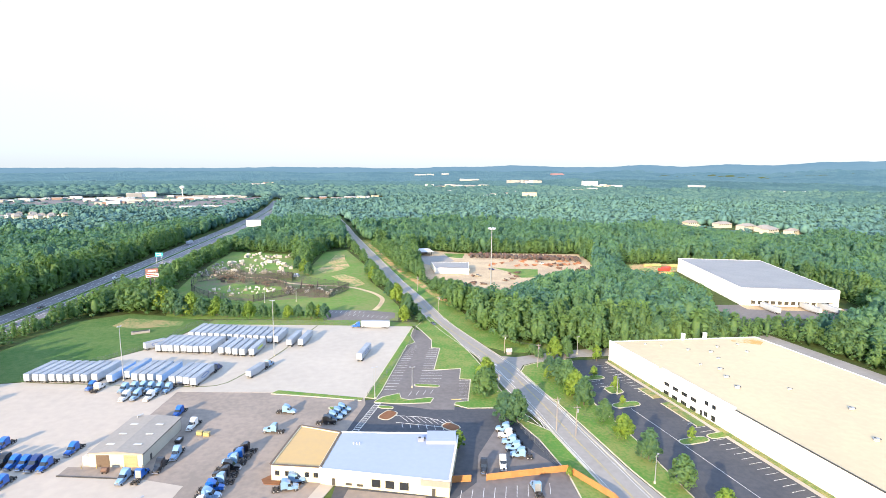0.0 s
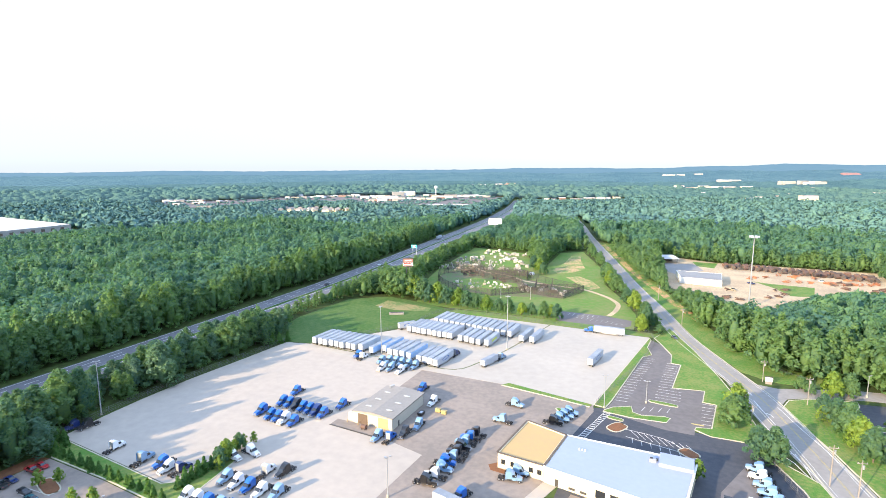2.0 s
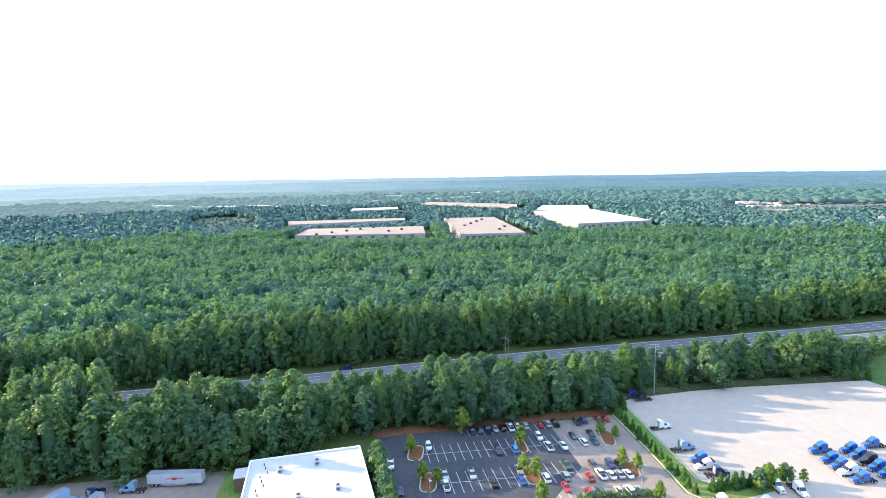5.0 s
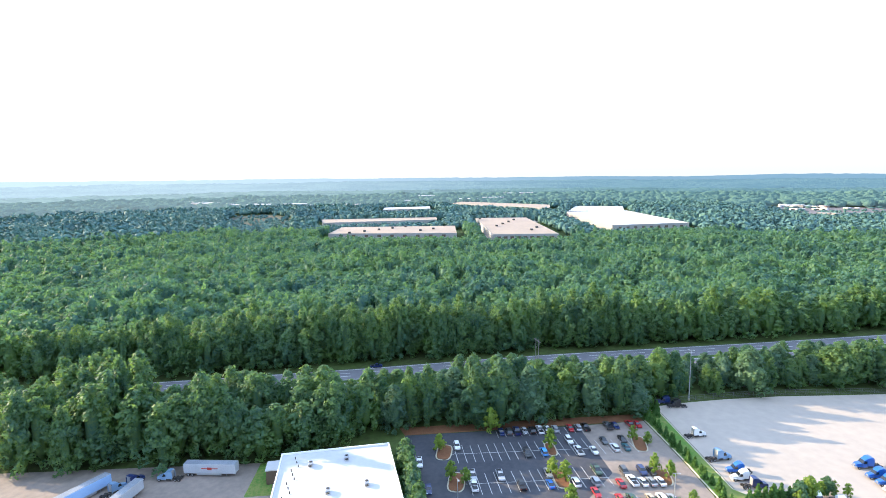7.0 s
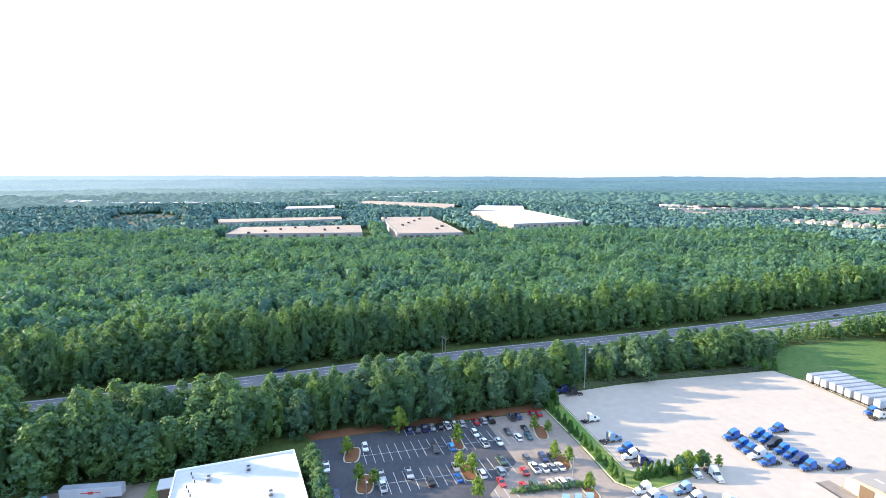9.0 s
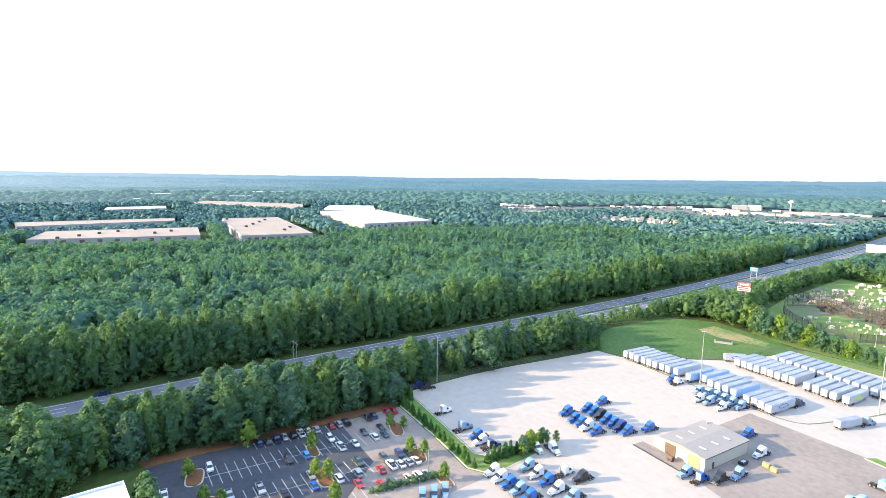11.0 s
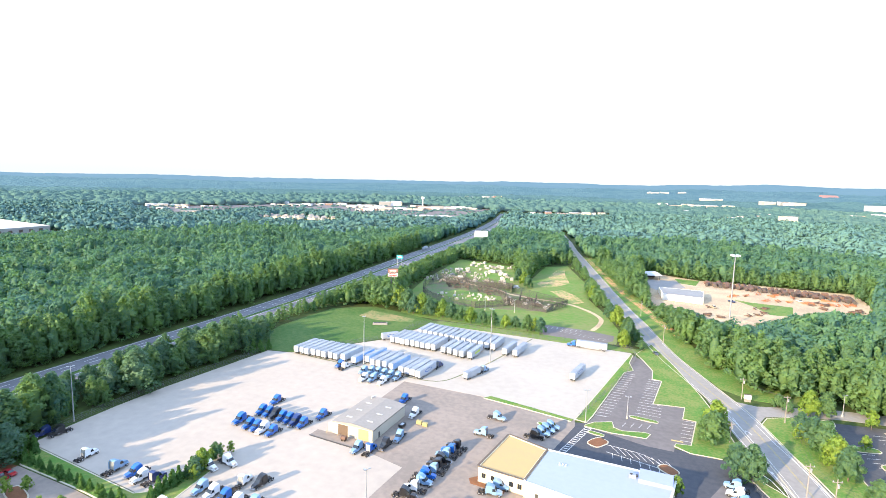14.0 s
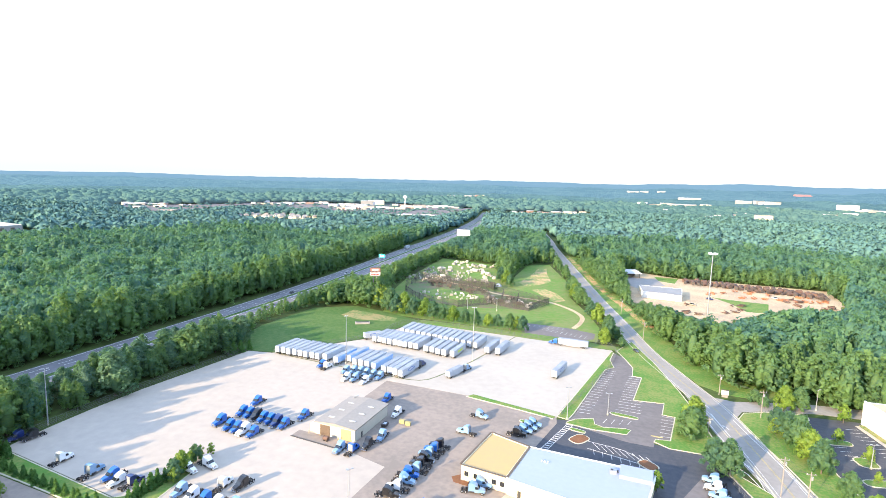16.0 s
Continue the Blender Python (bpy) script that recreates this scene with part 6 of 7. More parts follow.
structure("warehouse_yard", Shape().slab([(-700, 100), (-690, 240), (-735, 318), (-760, 318), (-720, 230), (-985, 265), (-1000, 300), (-1100, 370), (-1120, 350), (-1010, 150), (-880, 120)], -0.1, 0.1), M["road"], "grey service roads between the far warehouses", "road")

for pts, h, rf in (([(-953, -124), (-976, 79), (-1031, 82), (-1030, -136)], 10, "pink_roof"), ([(-1296, -26), (-1384, -22), (-1405, 95), (-1309, 90)], 10, "white_roof"), ([(-1539, 171), (-1619, 206), (-1376, 409), (-1242, 369)], 10, "pink_roof"),
                   ([(-1150, 382), (-1098, 490), (-1270, 560), (-1322, 461)], 9, "white_roof")):
    building("distribution_warehouse", "vast low warehouse with a pale flat roof among trees", "warehouse", pts, h, M["far_wall"], M[rf], roof_drop=0.4)

# ---------------------------------------------------------------- town in the distance
town_rng = random.Random(5)


def town_building(x, y, w, d, h, turn, wall, roof, label, gable=False):
    """A low building of the distant town: wall block, overhanging roof, and a dark glazed front where it is a shop."""
    t = thing("house" if gable else "shop_building", label, "house" if gable else "building", "houses of the distant suburb" if gable else "buildings of the distant town",
              pose(x, y, max(0.0, float(terrain(np.array(x), np.array(y)))), 0, 0, turn))
    part("wall", Shape().box(-w / 2, w / 2, -d / 2, d / 2, -1, h), M[wall], t)
    if gable:
        part("roof", Shape().add([(-w / 2 - 1, -d / 2 - 1, h), (w / 2 + 1, -d / 2 - 1, h), (w / 2 + 1, d / 2 + 1, h), (-w / 2 - 1, d / 2 + 1, h), (-w / 4, 0, h + 3.2), (w / 4, 0, h + 3.2)], [(0, 1, 5, 4), (1, 2, 5), (2, 3, 4, 5), (3, 0, 4), (3, 2, 1, 0)]), M[roof], t)
    else:
        part("roof", Shape().box(-w / 2 - 0.3, w / 2 + 0.3, -d / 2 - 0.3, d / 2 + 0.3, h, h + 0.7), M[roof], t)
        if y < 1350:
            part("shopfront", Shape().box(-w * 0.25, w * 0.2, -d / 2 - 0.12, -d / 2 + 0.05, 0.5, 2.6), M["glass"], t)


CLUSTERS = [  # from, to, number of buildings, largest width, height
    (-1265, 965, -1180, 1030, 9, 26, 6), (-1160, 905, -1120, 1060, 5, 20, 5), (-1010, 850, -975, 880, 3, 26, 7), (-1235, 1203, -1165, 1262, 4, 62, 8), (-1176, 1288, -1115, 1325, 3, 66, 8),
    (-1090, 1220, -1000, 1340, 6, 34, 7), (-1116, 1483, -1060, 1550, 5, 50, 11), (-1004, 1357, -960, 1420, 4, 36, 7), (-1019, 1503, -990, 1576, 4, 44, 12), (-880, 1328, -850, 1400, 5, 36, 8),
    (-785, 1222, -715, 1258, 6, 26, 9), (-868, 1490, -820, 1545, 4, 54, 13), (-900, 1420, -780, 1360, 6, 34, 7), (-755, 1474, -570, 1538, 9, 46, 8), (-780, 1300, -640, 1420, 8, 34, 7), (-562, 1088, -468, 1092, 6, 34, 7),
    (-540, 1130, -490, 1180, 4, 30, 6), (-812, 1963, -690, 2200, 9, 30, 9), (-378, 1443, -185, 1613, 8, 26, 7), (-55, 2107, 190, 2100, 9, 44, 13), (-5, 1716, 62, 1767, 3, 56, 12),
    (108, 1490, 236, 1780, 8, 34, 8), (290, 2434, 420, 2360, 7, 40, 14), (311, 2101, 380, 2060, 5, 36, 12), (446, 1880, 545, 1915, 4, 60, 10), (600, 2107, 690, 2118, 4, 44, 12)]
for x0, y0, x1, y1, n, wide, high in CLUSTERS:
    n = int(n * 1.25)
    for i in range(n):
        t = (i + town_rng.uniform(0.2, 0.8)) / n
        x, y = x0 + (x1 - x0) * t + town_rng.uniform(-8, 8), y0 + (y1 - y0) * t + town_rng.uniform(-10, 10)
        lift = 7 if y > 1600 or x > 0 else 0
        town_building(x, y, town_rng.uniform(0.35, 1.0) * wide, town_rng.uniform(8, 18), high * town_rng.uniform(0.5, 1.1) + lift, town_rng.uniform(5, 45), town_rng.choice(["white_wall", "white_wall", "far_wall", "cream_wall", "far_wall", "brick_wall" if x < 0 else "far_wall"]),
                      town_rng.choice(["white_roof", "white_roof", "grey_roof", "shed_roof"]), "pale low commercial building in the distant town")
town_building(240, 1490, 34, 20, 24, 20, "cream_wall", "shed_roof", "tan building above the woods with a taupe roof")
town_building(600, 2205, 56, 30, 25, 8, "white_wall", "white_roof", "large white block above the distant woods")
for i in range(27):
    town_building(-790 + (i % 9) * 17 + town_rng.uniform(-4, 4), 860 + (i // 9) * 34 + (i % 9) * 4 + town_rng.uniform(-5, 5), town_rng.uniform(8, 11), town_rng.uniform(7, 9), 5.0, town_rng.uniform(0, 90), "cream_wall" if i % 3 else "white_wall", "shed_roof" if i % 2 else "grey_roof",
                  "pale suburban house with a grey pitched roof", True)
lots = Shape()
for i in range(-52, -17):
    for j in range(33, 65):
        if inside(np.array([i * 25 + 12.5]), np.array([j * 25 + 12.5]), TOWN[0])[0]:
            lots.add([(x, y, float(terrain(np.array(x), np.array(y))) + 0.5) for x, y in ((i * 25, j * 25), (i * 25 + 25, j * 25), (i * 25 + 25, j * 25 + 25), (i * 25, j * 25 + 25))], [(0, 1, 2, 3)])
structure("town_lot", lots, M["asphalt_mid"], "grey paved retail lots of the distant town", "car park")
structure("scrap_yard_verge", Shape().slab([(2, 560), (24, 561), (20, 531), (6, 537)], -0.1, 0.085), M["lawn"], "green grass patch at the edge of the scrap yard", "grass")
for x, y, a in ((400, 858, 20), (440, 840, 20), (462, 812, 25), (478, 792, 25), (470, 766, 30), (496, 752, 30)):
    ap = thing("apartment_house", "beige apartment house with a grey hipped roof", "house", "apartment houses in the woods", pose(x, y, 0, 0, 0, a))
    part("wall", Shape().box(-13, 13, -7, 7, 0, 6.5), M["beige_metal"], ap)
    part("roof", Shape().add([(-14, -8, 6.5), (14, -8, 6.5), (14, 8, 6.5), (-14, 8, 6.5), (-8, 0, 10), (8, 0, 10)], [(0, 1, 5, 4), (1, 2, 5), (2, 3, 4, 5), (3, 0, 4), (3, 2, 1, 0)]), M["shed_roof"], ap)
    for k in range(6):
        for z in (4.6,):
            part("window", Shape().box(-12.0 + 4.4 * k, -10.2 + 4.4 * k, -7.08, -6.9, z, z + 1.5), M["glass"], ap)
for x, y, w, d, h, a in ((520, 1960, 60, 30, 12, 10), (-126, 3013, 60, 30, 12, 0), (-71, 3047, 40, 30, 12, 0), (13, 3108, 40, 30, 12, 0), (125, 2560, 90, 30, 14, 0), (960, 2040, 60, 24, 12, -20), (1110, 1790, 70, 24, 10, -25), (1200, 1750, 70, 24, 10, -25),
                         (-1760, -640, 70, 50, 12, 60), (-1690, -570, 80, 50, 12, 60), (-1575, -370, 80, 50, 12, 70), (-1570, -280, 70, 50, 12, 75), (-1990, 430, 60, 40, 14, 80), (-2010, 500, 60, 40, 14, 80), (-1930, 120, 60, 40, 14, 85), (-1600, -430, 70, 30, 10, 65),
                         (-1640, -500, 60, 30, 10, 62), (-1500, -200, 70, 30, 10, 78), (-1520, -120, 60, 30, 10, 80), (-1700, 240, 60, 30, 12, 80), (-1760, 330, 70, 30, 12, 82), (-1660, 60, 50, 30, 12, 84)):
    t = thing("distant_building", "large pale building among distant woods", "building", "distant buildings", pose(x, y, float(terrain(np.array(x), np.array(y))) + 6, 0, 0, a))
    part("wall", Shape().box(-w / 2, w / 2, -d / 2, d / 2, -8, h * 0.7), M["far_wall"], t)
    part("roof", Shape().box(-w / 2 + 0.5, w / 2 - 0.5, -d / 2 + 0.5, d / 2 - 0.5, h * 0.7, h * 0.7 + 0.6), M["white_roof"], t)
clay = thing("clay_cutting", "bare red clay cutting on a distant wooded hill", "dirt", at=pose(640, 3000, float(terrain(np.array(640), np.array(3000))) + 10))
part("face", Shape().loft([(-45, -10, 40), (30, 8, 30), (60, 8, 30), (60, -10, 40)]), M["red_earth"], clay)
tower = thing("water_tower", "pale water tower above the distant town", "water tower", at=pose(-732, 1512, 0))
part("stem", Shape().tube((0, 0, 0), (0, 0, 26), 1.6, 1.4, 10), M["white_wall"], tower)
part("tank", Shape().tube((0, 0, 24), (0, 0, 28), 2, 6, 12).tube((0, 0, 28), (0, 0, 32), 6, 6, 12).tube((0, 0, 32), (0, 0, 34), 6, 2, 12), M["white_wall"], tower)

# ---------------------------------------------------------------- signs
sign = thing("pylon_sign", "tall white and red roadside pylon sign with unreadable text", "sign", at=pose(-181, 328, 0, 0, 0, 30))
part("post", Shape().tube((-1.2, 0, 0), (-1.2, 0, 22), 0.35, None, 10).tube((1.2, 0, 0), (1.2, 0, 22), 0.35, None, 10), M["pole_wood"], sign)
part("cabinet", Shape().soft_box(-3.7, 3.7, -0.5, 0.5, 20.5, 26.6, 0.1), M["rust"], sign, "rusty brown sign cabinet")
part("face", Shape().box(-3.5, 3.5, -0.56, -0.48, 21.0, 23.5), M["sign_white"], sign, "white sign face")
part("header", Shape().box(-3.5, 3.5, -0.56, -0.48, 23.9, 26.2), M["red_earth"], sign, "dull red upper board")
part("text_bar", Shape().box(-3.1, 2.4, -0.6, -0.55, 22.5, 23.2).box(-2.8, 3.0, -0.6, -0.55, 21.4, 22.0), M["sign_red"], sign)
part("text_bar", Shape().box(-2.2, 2.2, -0.6, -0.55, 24.6, 25.4), M["sign_white"], sign)
bill = thing("billboard", "large blank white highway billboard on a steel post", "billboard", at=pose(-233, 658, 0, 0, 0, 14))
part("post", Shape().tube((0, 0, 0), (0, 0, 18), 0.6, None, 10), M["steel"], bill)
part("panel", Shape().soft_box(-8.5, 8.5, -0.4, 0.4, 16.5, 24.3, 0.08), M["sign_white"], bill)
part("catwalk", Shape().box(-8.5, 8.5, -1.4, -0.5, 16.1, 16.3), M["steel"], bill)
tsign = thing("highway_sign", "teal green highway guide sign with pale unreadable lines", "road sign", at=pose(-259, 483, 0, 0, 0, 12))
part("panel", Shape().box(-3.2, 3.2, -0.1, 0.1, 7.6, 11.2), M["sign_teal"], tsign)
part("post", Shape().box(-2.4, -2.1, 0.1, 0.4, 0, 11.0), M["steel"], tsign)
part("post", Shape().box(2.1, 2.4, 0.1, 0.4, 0, 11.0), M["steel"], tsign)
part("text_bar", Shape().box(-2.6, 2.0, -0.14, -0.09, 9.9, 10.4).box(-1.8, 2.4, -0.14, -0.09, 8.5, 9.0), M["sign_white"], tsign)
bsign = thing("roadside_sign", "small white sign board on two posts at the junction", "sign", at=pose(33, 251, 0, 0, 0, 5))
part("panel", Shape().box(-1.4, 1.4, -0.12, 0.12, 1.2, 3.0), M["sign_white"], bsign)
part("header", Shape().box(-1.5, 1.5, -0.16, 0.16, 3.0, 3.4), M["dark_trim"], bsign)
part("base", Shape().box(-1.2, 1.2, -0.2, 0.2, 0, 1.2), M["pole_wood"], bsign)


# ---------------------------------------------------------------- poles and masts
def light_pole(x, y, h, heads=2, label="tall grey steel floodlight pole"):
    top = thing("light_pole", label, "lamp post", "light poles", pose(x, y, 0, 0, 0, (x * 37) % 90))
    part("pole", Shape().tube((0, 0, 0), (0, 0, h), 0.12 + h * 0.006, 0.09, 8), M["steel"], top)
    part("base", Shape().tube((0, 0, 0), (0, 0, 0.8), 0.35, None, 10), M["kerb"], top)
    part("arm", Shape().box(-0.8, 0.8, -0.04, 0.04, h - 0.22, h - 0.12), M["steel"], top)
    for i in range(heads):
        a = 2 * math.pi * i / heads
        part("lamp_head", Shape().soft_box(-0.36, 0.36, -0.22, 0.22, -0.12, 0.12, 0.05).turned(pose(0.9 * math.cos(a), 0.9 * math.sin(a) * 0.4, h, 0, 0, 0)), M["steel"], top)
    return top


for x, y, h, n in ((-193, 115, 20.7, 2), (-134, 215, 23.7, 4), (-80, 246, 27.4, 4), (-26, 199, 13, 2), (-71.5, 116.5, 12, 3), (-133.5, 15.3, 9, 1), (-129.5, 74.5, 9, 1), (-181, 31, 9, 2), (-12, 210, 9, 2), (66.5, 252, 9, 1), (71, 205, 8.5, 2), (62, 143, 9, 1), (-98, 351, 9, 2), (-118, 347, 9, 2)):
    light_pole(x, y, h, n)
mast = thing("high_mast_light", "very tall pale steel mast with a ring of floodlights", "mast", at=pose(36, 388, 0))
part("pole", Shape().tube((0, 0, 0), (0, 0, 46.5), 0.55, 0.25, 10), M["steel"], mast)
part("ring", Shape().tube((0, 0, 45.6), (0, 0, 46.0), 1.6, None, 12), M["steel"], mast)
for i in range(6):
    a = i * math.pi / 3
    part("lamp_head", Shape().soft_box(-0.7, 0.7, -0.7, 0.7, -0.6, 0.6, 0.1).turned(pose(2.2 * math.cos(a), 2.2 * math.sin(a), 46.4)), M["trailer"], mast)


def utility_pole(x, y, h, turn):
    top = thing("utility_pole", "brown wooden utility pole with a crossarm", "utility pole", "utility poles along the road", pose(x, y, 0, 0, 0, turn))
    part("pole", Shape().tube((0, 0, 0), (0, 0, h), 0.19, 0.12, 8), M["pole_wood"], top)
    part("crossarm", Shape().box(-1.3, 1.3, -0.07, 0.07, h - 1.0, h - 0.8), M["pole_wood"], top)
    for k in (-1.1, 0, 1.1):
        part("insulator", Shape().tube((k, 0, h - 0.8), (k, 0, h - 0.5), 0.06, None, 6), M["trailer"], top)
    part("transformer", Shape().tube((0.4, 0, h - 2.6), (0.4, 0, h - 1.5), 0.28, None, 10), M["steel"], top)


UTIL = [(-18, 385, 11), (-2, 325, 11), (31, 253, 9.6), (44, 234, 11.3), (40, 174, 12.6), (46, 171, 11), (75, 98, 12), (23, 206, 8)]
for x, y, h in UTIL:
    utility_pole(x, y, h, 15)
wires = thing("power_lines", "thin dark power lines sagging between the utility poles", "cable")
for (ax, ay, ah), (bx2, by2, bh) in zip(UTIL[2:6], UTIL[3:7]):
    for k in (-1.1, 0, 1.1):
        line = Shape()
        for i in range(8):
            p, q = (Vector((ax + k, ay, ah - 0.5)).lerp(Vector((bx2 + k, by2, bh - 0.5)), t) - Vector((0, 0, 1.2 * math.sin(math.pi * t))) for t in (i / 8, (i + 1) / 8))
            line.tube(p, q, 0.025, None, 4)
        part("wire", line, M["dark_trim"], wires)
gantry = thing("highway_pole", "wooden double pole beside the highway", "utility pole", at=pose(-243, 67, 0, 0, 0, 10))
part("post", Shape().tube((-1.6, 0, 0), (-1.6, 0, 12), 0.16, None, 8), M["pole_wood"], gantry)
part("post", Shape().tube((1.6, 0, 0), (1.6, 0, 12), 0.16, None, 8), M["pole_wood"], gantry)
part("crossarm", Shape().box(-3.4, 3.4, -0.1, 0.1, 10.8, 11.1), M["pole_wood"], gantry)


# ---------------------------------------------------------------- fences
def chain_fence(line, h, label, name="chain_link_fence", step=3.0):
    top = thing(name, label, "fence")
    pts = smooth_line(line, step)
    for p in pts[:300]:
        part("post", POST_SHAPE(h), M["fence_steel"], top).location = (p[0], p[1], 0)
    for z in (0.15, 0.75, 1.35, h - 0.02):
        part("rail" if z > h - 0.1 else "wire", Shape().strip(pts, -0.025, 0.025, z - 0.03, z + 0.03), M["fence_steel"], top)
    mesh = Shape()
    for a, b in zip(pts, pts[1:]):
        for i in range(6):
            t, u = i / 6, (i + 1) / 6
            p, q = Vector(a).lerp(Vector(b), t), Vector(a).lerp(Vector(b), u)
            mesh.add([(p.x, p.y, 0.1), (p.x, p.y, 0.16), (q.x, q.y, h), (q.x, q.y, h - 0.06)], [(0, 1, 2, 3)]).add([(p.x, p.y, h), (p.x, p.y, h - 0.06), (q.x, q.y, 0.1), (q.x, q.y, 0.16)], [(0, 1, 2, 3)])
    part("mesh", mesh, M["fence_steel"], top)["kind"] = "stuff"


def POST_SHAPE(h):
    return Shape().tube((0, 0, 0), (0, 0, h + 0.1), 0.05, None, 6)


chain_fence([(-190.5, 100), (-192.5, 114), (-193.4, 130), (-193.4, 152), (-191.4, 178), (-189.4, 209)], 2.2, "grey chain-link fence along the yard's wooded edge", step=4.0)
chain_fence([(-176, 213.5), (-145.4, 257), (-136.4, 298.4), (-72, 298.6), (-16, 297.6), (-29, 200)], 2.2, "grey chain-link fence round the trailer yard", step=4.0)
chain_fence([(26, 184), (29, 172), (33, 160), (36, 150)], 2.2, "dark chain-link fence beside the parked trucks")
for k, line in enumerate(([(2.6, 142.6), (9, 143.4)], [(13.4, 143.9), (38, 149), (47.8, 135), (52, 120)])):
    fence = thing("board_fence", "orange stained board privacy fence", "fence", "board fences")
    for a, b in zip(line, line[1:]):
        n = max(2, int((Vector(b) - Vector(a)).length / 2.4))
        for i in range(n):
            p, q = Vector(a).lerp(Vector(b), i / n), Vector(a).lerp(Vector(b), (i + 0.97) / n)
            panel = part("panel", Shape().strip([tuple(p), tuple(q)], -0.04, 0.04, 0.1, 2.2), M["wood_fence"], fence)
            part("rail", Shape().strip([tuple(p), tuple(q)], 0.04, 0.1, 1.7, 1.8).strip([tuple(p), tuple(q)], 0.04, 0.1, 0.5, 0.6), M["wood_fence"], panel)
            part("post", Shape().box(p.x - 0.07, p.x + 0.07, p.y - 0.07, p.y + 0.07, 0, 2.3), M["wood_fence"], fence)

arrows = Shape()
for x, y in ((25.2, 236.5), (30.5, 218)):
    k = len(arrows.v)
    arrows.strip([(0, -1.6), (0, 0.6), (-0.7, 1.3)], -0.2, 0.2, 0.1, 0.13).add([(-0.5, 1.9, 0.13), (-1.5, 1.6, 0.13), (-0.7, 0.7, 0.13)], [(0, 1, 2)]).turned(pose(x, y, 0, 0, 0, 18), k)
part("turn_arrow", arrows, M["paint"], road)
drain = structure("yard_drain", Shape().strip(smooth_line([(-71, 296.4), (-79.4, 248), (-86, 224), (-93, 210.6), (-112, 209.6), (-140, 210.4), (-174, 212.4)], 5), -0.35, 0.35, 0, 0.125), M["weeds"], "narrow weedy drain strip across the trailer yard", "drain")
# ---------------------------------------------------------------- netted play field in the meadow
def net_fence(line, h):
    top = thing("net_fence", "black netting fence on posts round a play field", "net fence", "net fences of the play field")
    pts = smooth_line(line, 5.0) if len(line) > 2 else [tuple(Vector(line[0]).lerp(Vector(line[1]), i / 8)) for i in range(9)]
    for p in pts:
        part("post", Shape().tube((p[0], p[1], 0), (p[0], p[1], h + 0.3), 0.11, None, 6), M["net"], top)
    s = Shape()
    for a, b in zip(pts, pts[1:]):
        n = 24
        for i in range(n):
            p = Vector(a).lerp(Vector(b), i / n)
            d = (Vector(b) - Vector(a)).normalized() * 0.04
            s.add([(p.x - d.x, p.y - d.y, 0.1), (p.x + d.x, p.y + d.y, 0.1), (p.x + d.x, p.y + d.y, h), (p.x - d.x, p.y - d.y, h)], [(0, 1, 2, 3)])
    part("netting", s, M["net"], top)["kind"] = "stuff"
    part("top_rope", Shape().strip(pts, -0.08, 0.08, h - 0.15, h), M["net"], top)


for line in ([(-182, 380), (-160, 358), (-126, 349)], [(-126, 349), (-107, 369)], [(-107, 369), (-78, 362)], [(-78, 362), (-69, 389)], [(-69, 389), (-122, 419)], [(-107, 369), (-118, 395)], [(-122, 419), (-163, 434)], [(-163, 434), (-190, 408), (-182, 380)],
             [(-150, 418), (-122, 428)], [(-122, 428), (-118, 412)], [(-165, 436), (-190, 470)], [(-118, 395), (-160, 412)], [(-112, 372), (-72, 392)], [(-100, 368), (-108, 405)], [(-88, 366), (-95, 402)], [(-172, 424), (-128, 408)], [(-204, 446), (-168, 430)], [(-150, 440), (-118, 424)]):
    net_fence(line, 5.0)
play_rng = random.Random(11)
structure("play_field_ground", Shape().slab([(-184, 384), (-160, 360), (-127, 351), (-80, 364), (-72, 388), (-120, 417), (-150, 440), (-190, 470), (-205, 450), (-192, 410)], -0.1, 0.06), M["trodden"], "trodden brown earth and grass of the play field", "grass")
structure("play_field_path", Shape().strip(smooth_line([(-196, 466), (-176, 446), (-160, 430), (-140, 425), (-118, 408), (-96, 402)], 5), -1.6, 1.6, -0.1, 0.075), M["dirt"], "pale trodden path through the play field", "dirt")
structure("play_field_grass", Shape().slab([(-172, 384), (-156, 366), (-128, 356), (-112, 372), (-122, 396), (-160, 404)], -0.1, 0.075), M["lawn"], "green grass inside the netting", "grass")


def bunker(x, y, kind):
    m = pose(x, y, 0.05, 0, 0, play_rng.uniform(0, 180))
    k = play_rng.uniform(0.5, 1.0)
    if kind == 0:
        s = Shape().soft_box(-1.3 * k, 1.3 * k, -0.7 * k, 0.7 * k, 0, 1.6 * k, 0.12)
    elif kind == 1:
        s = Shape().tube((0, 0, 0), (0, 0, 2.0 * k), 0.7 * k, 0.5 * k, 10)
    else:
        s = Shape().loft([(-1.6 * k, 0, 2.2 * k), (1.6 * k, 0, 2.2 * k), (1.6 * k, 2.0 * k, 2.2 * k), (0, 2.8 * k, 2.2 * k), (-1.6 * k, 2.0 * k, 2.2 * k)])
    tagged_at(part("field_bunker", s, M["bunker"]), "pale boarded or inflatable bunker on the play field", "bunker", "bunkers of the play field", m)


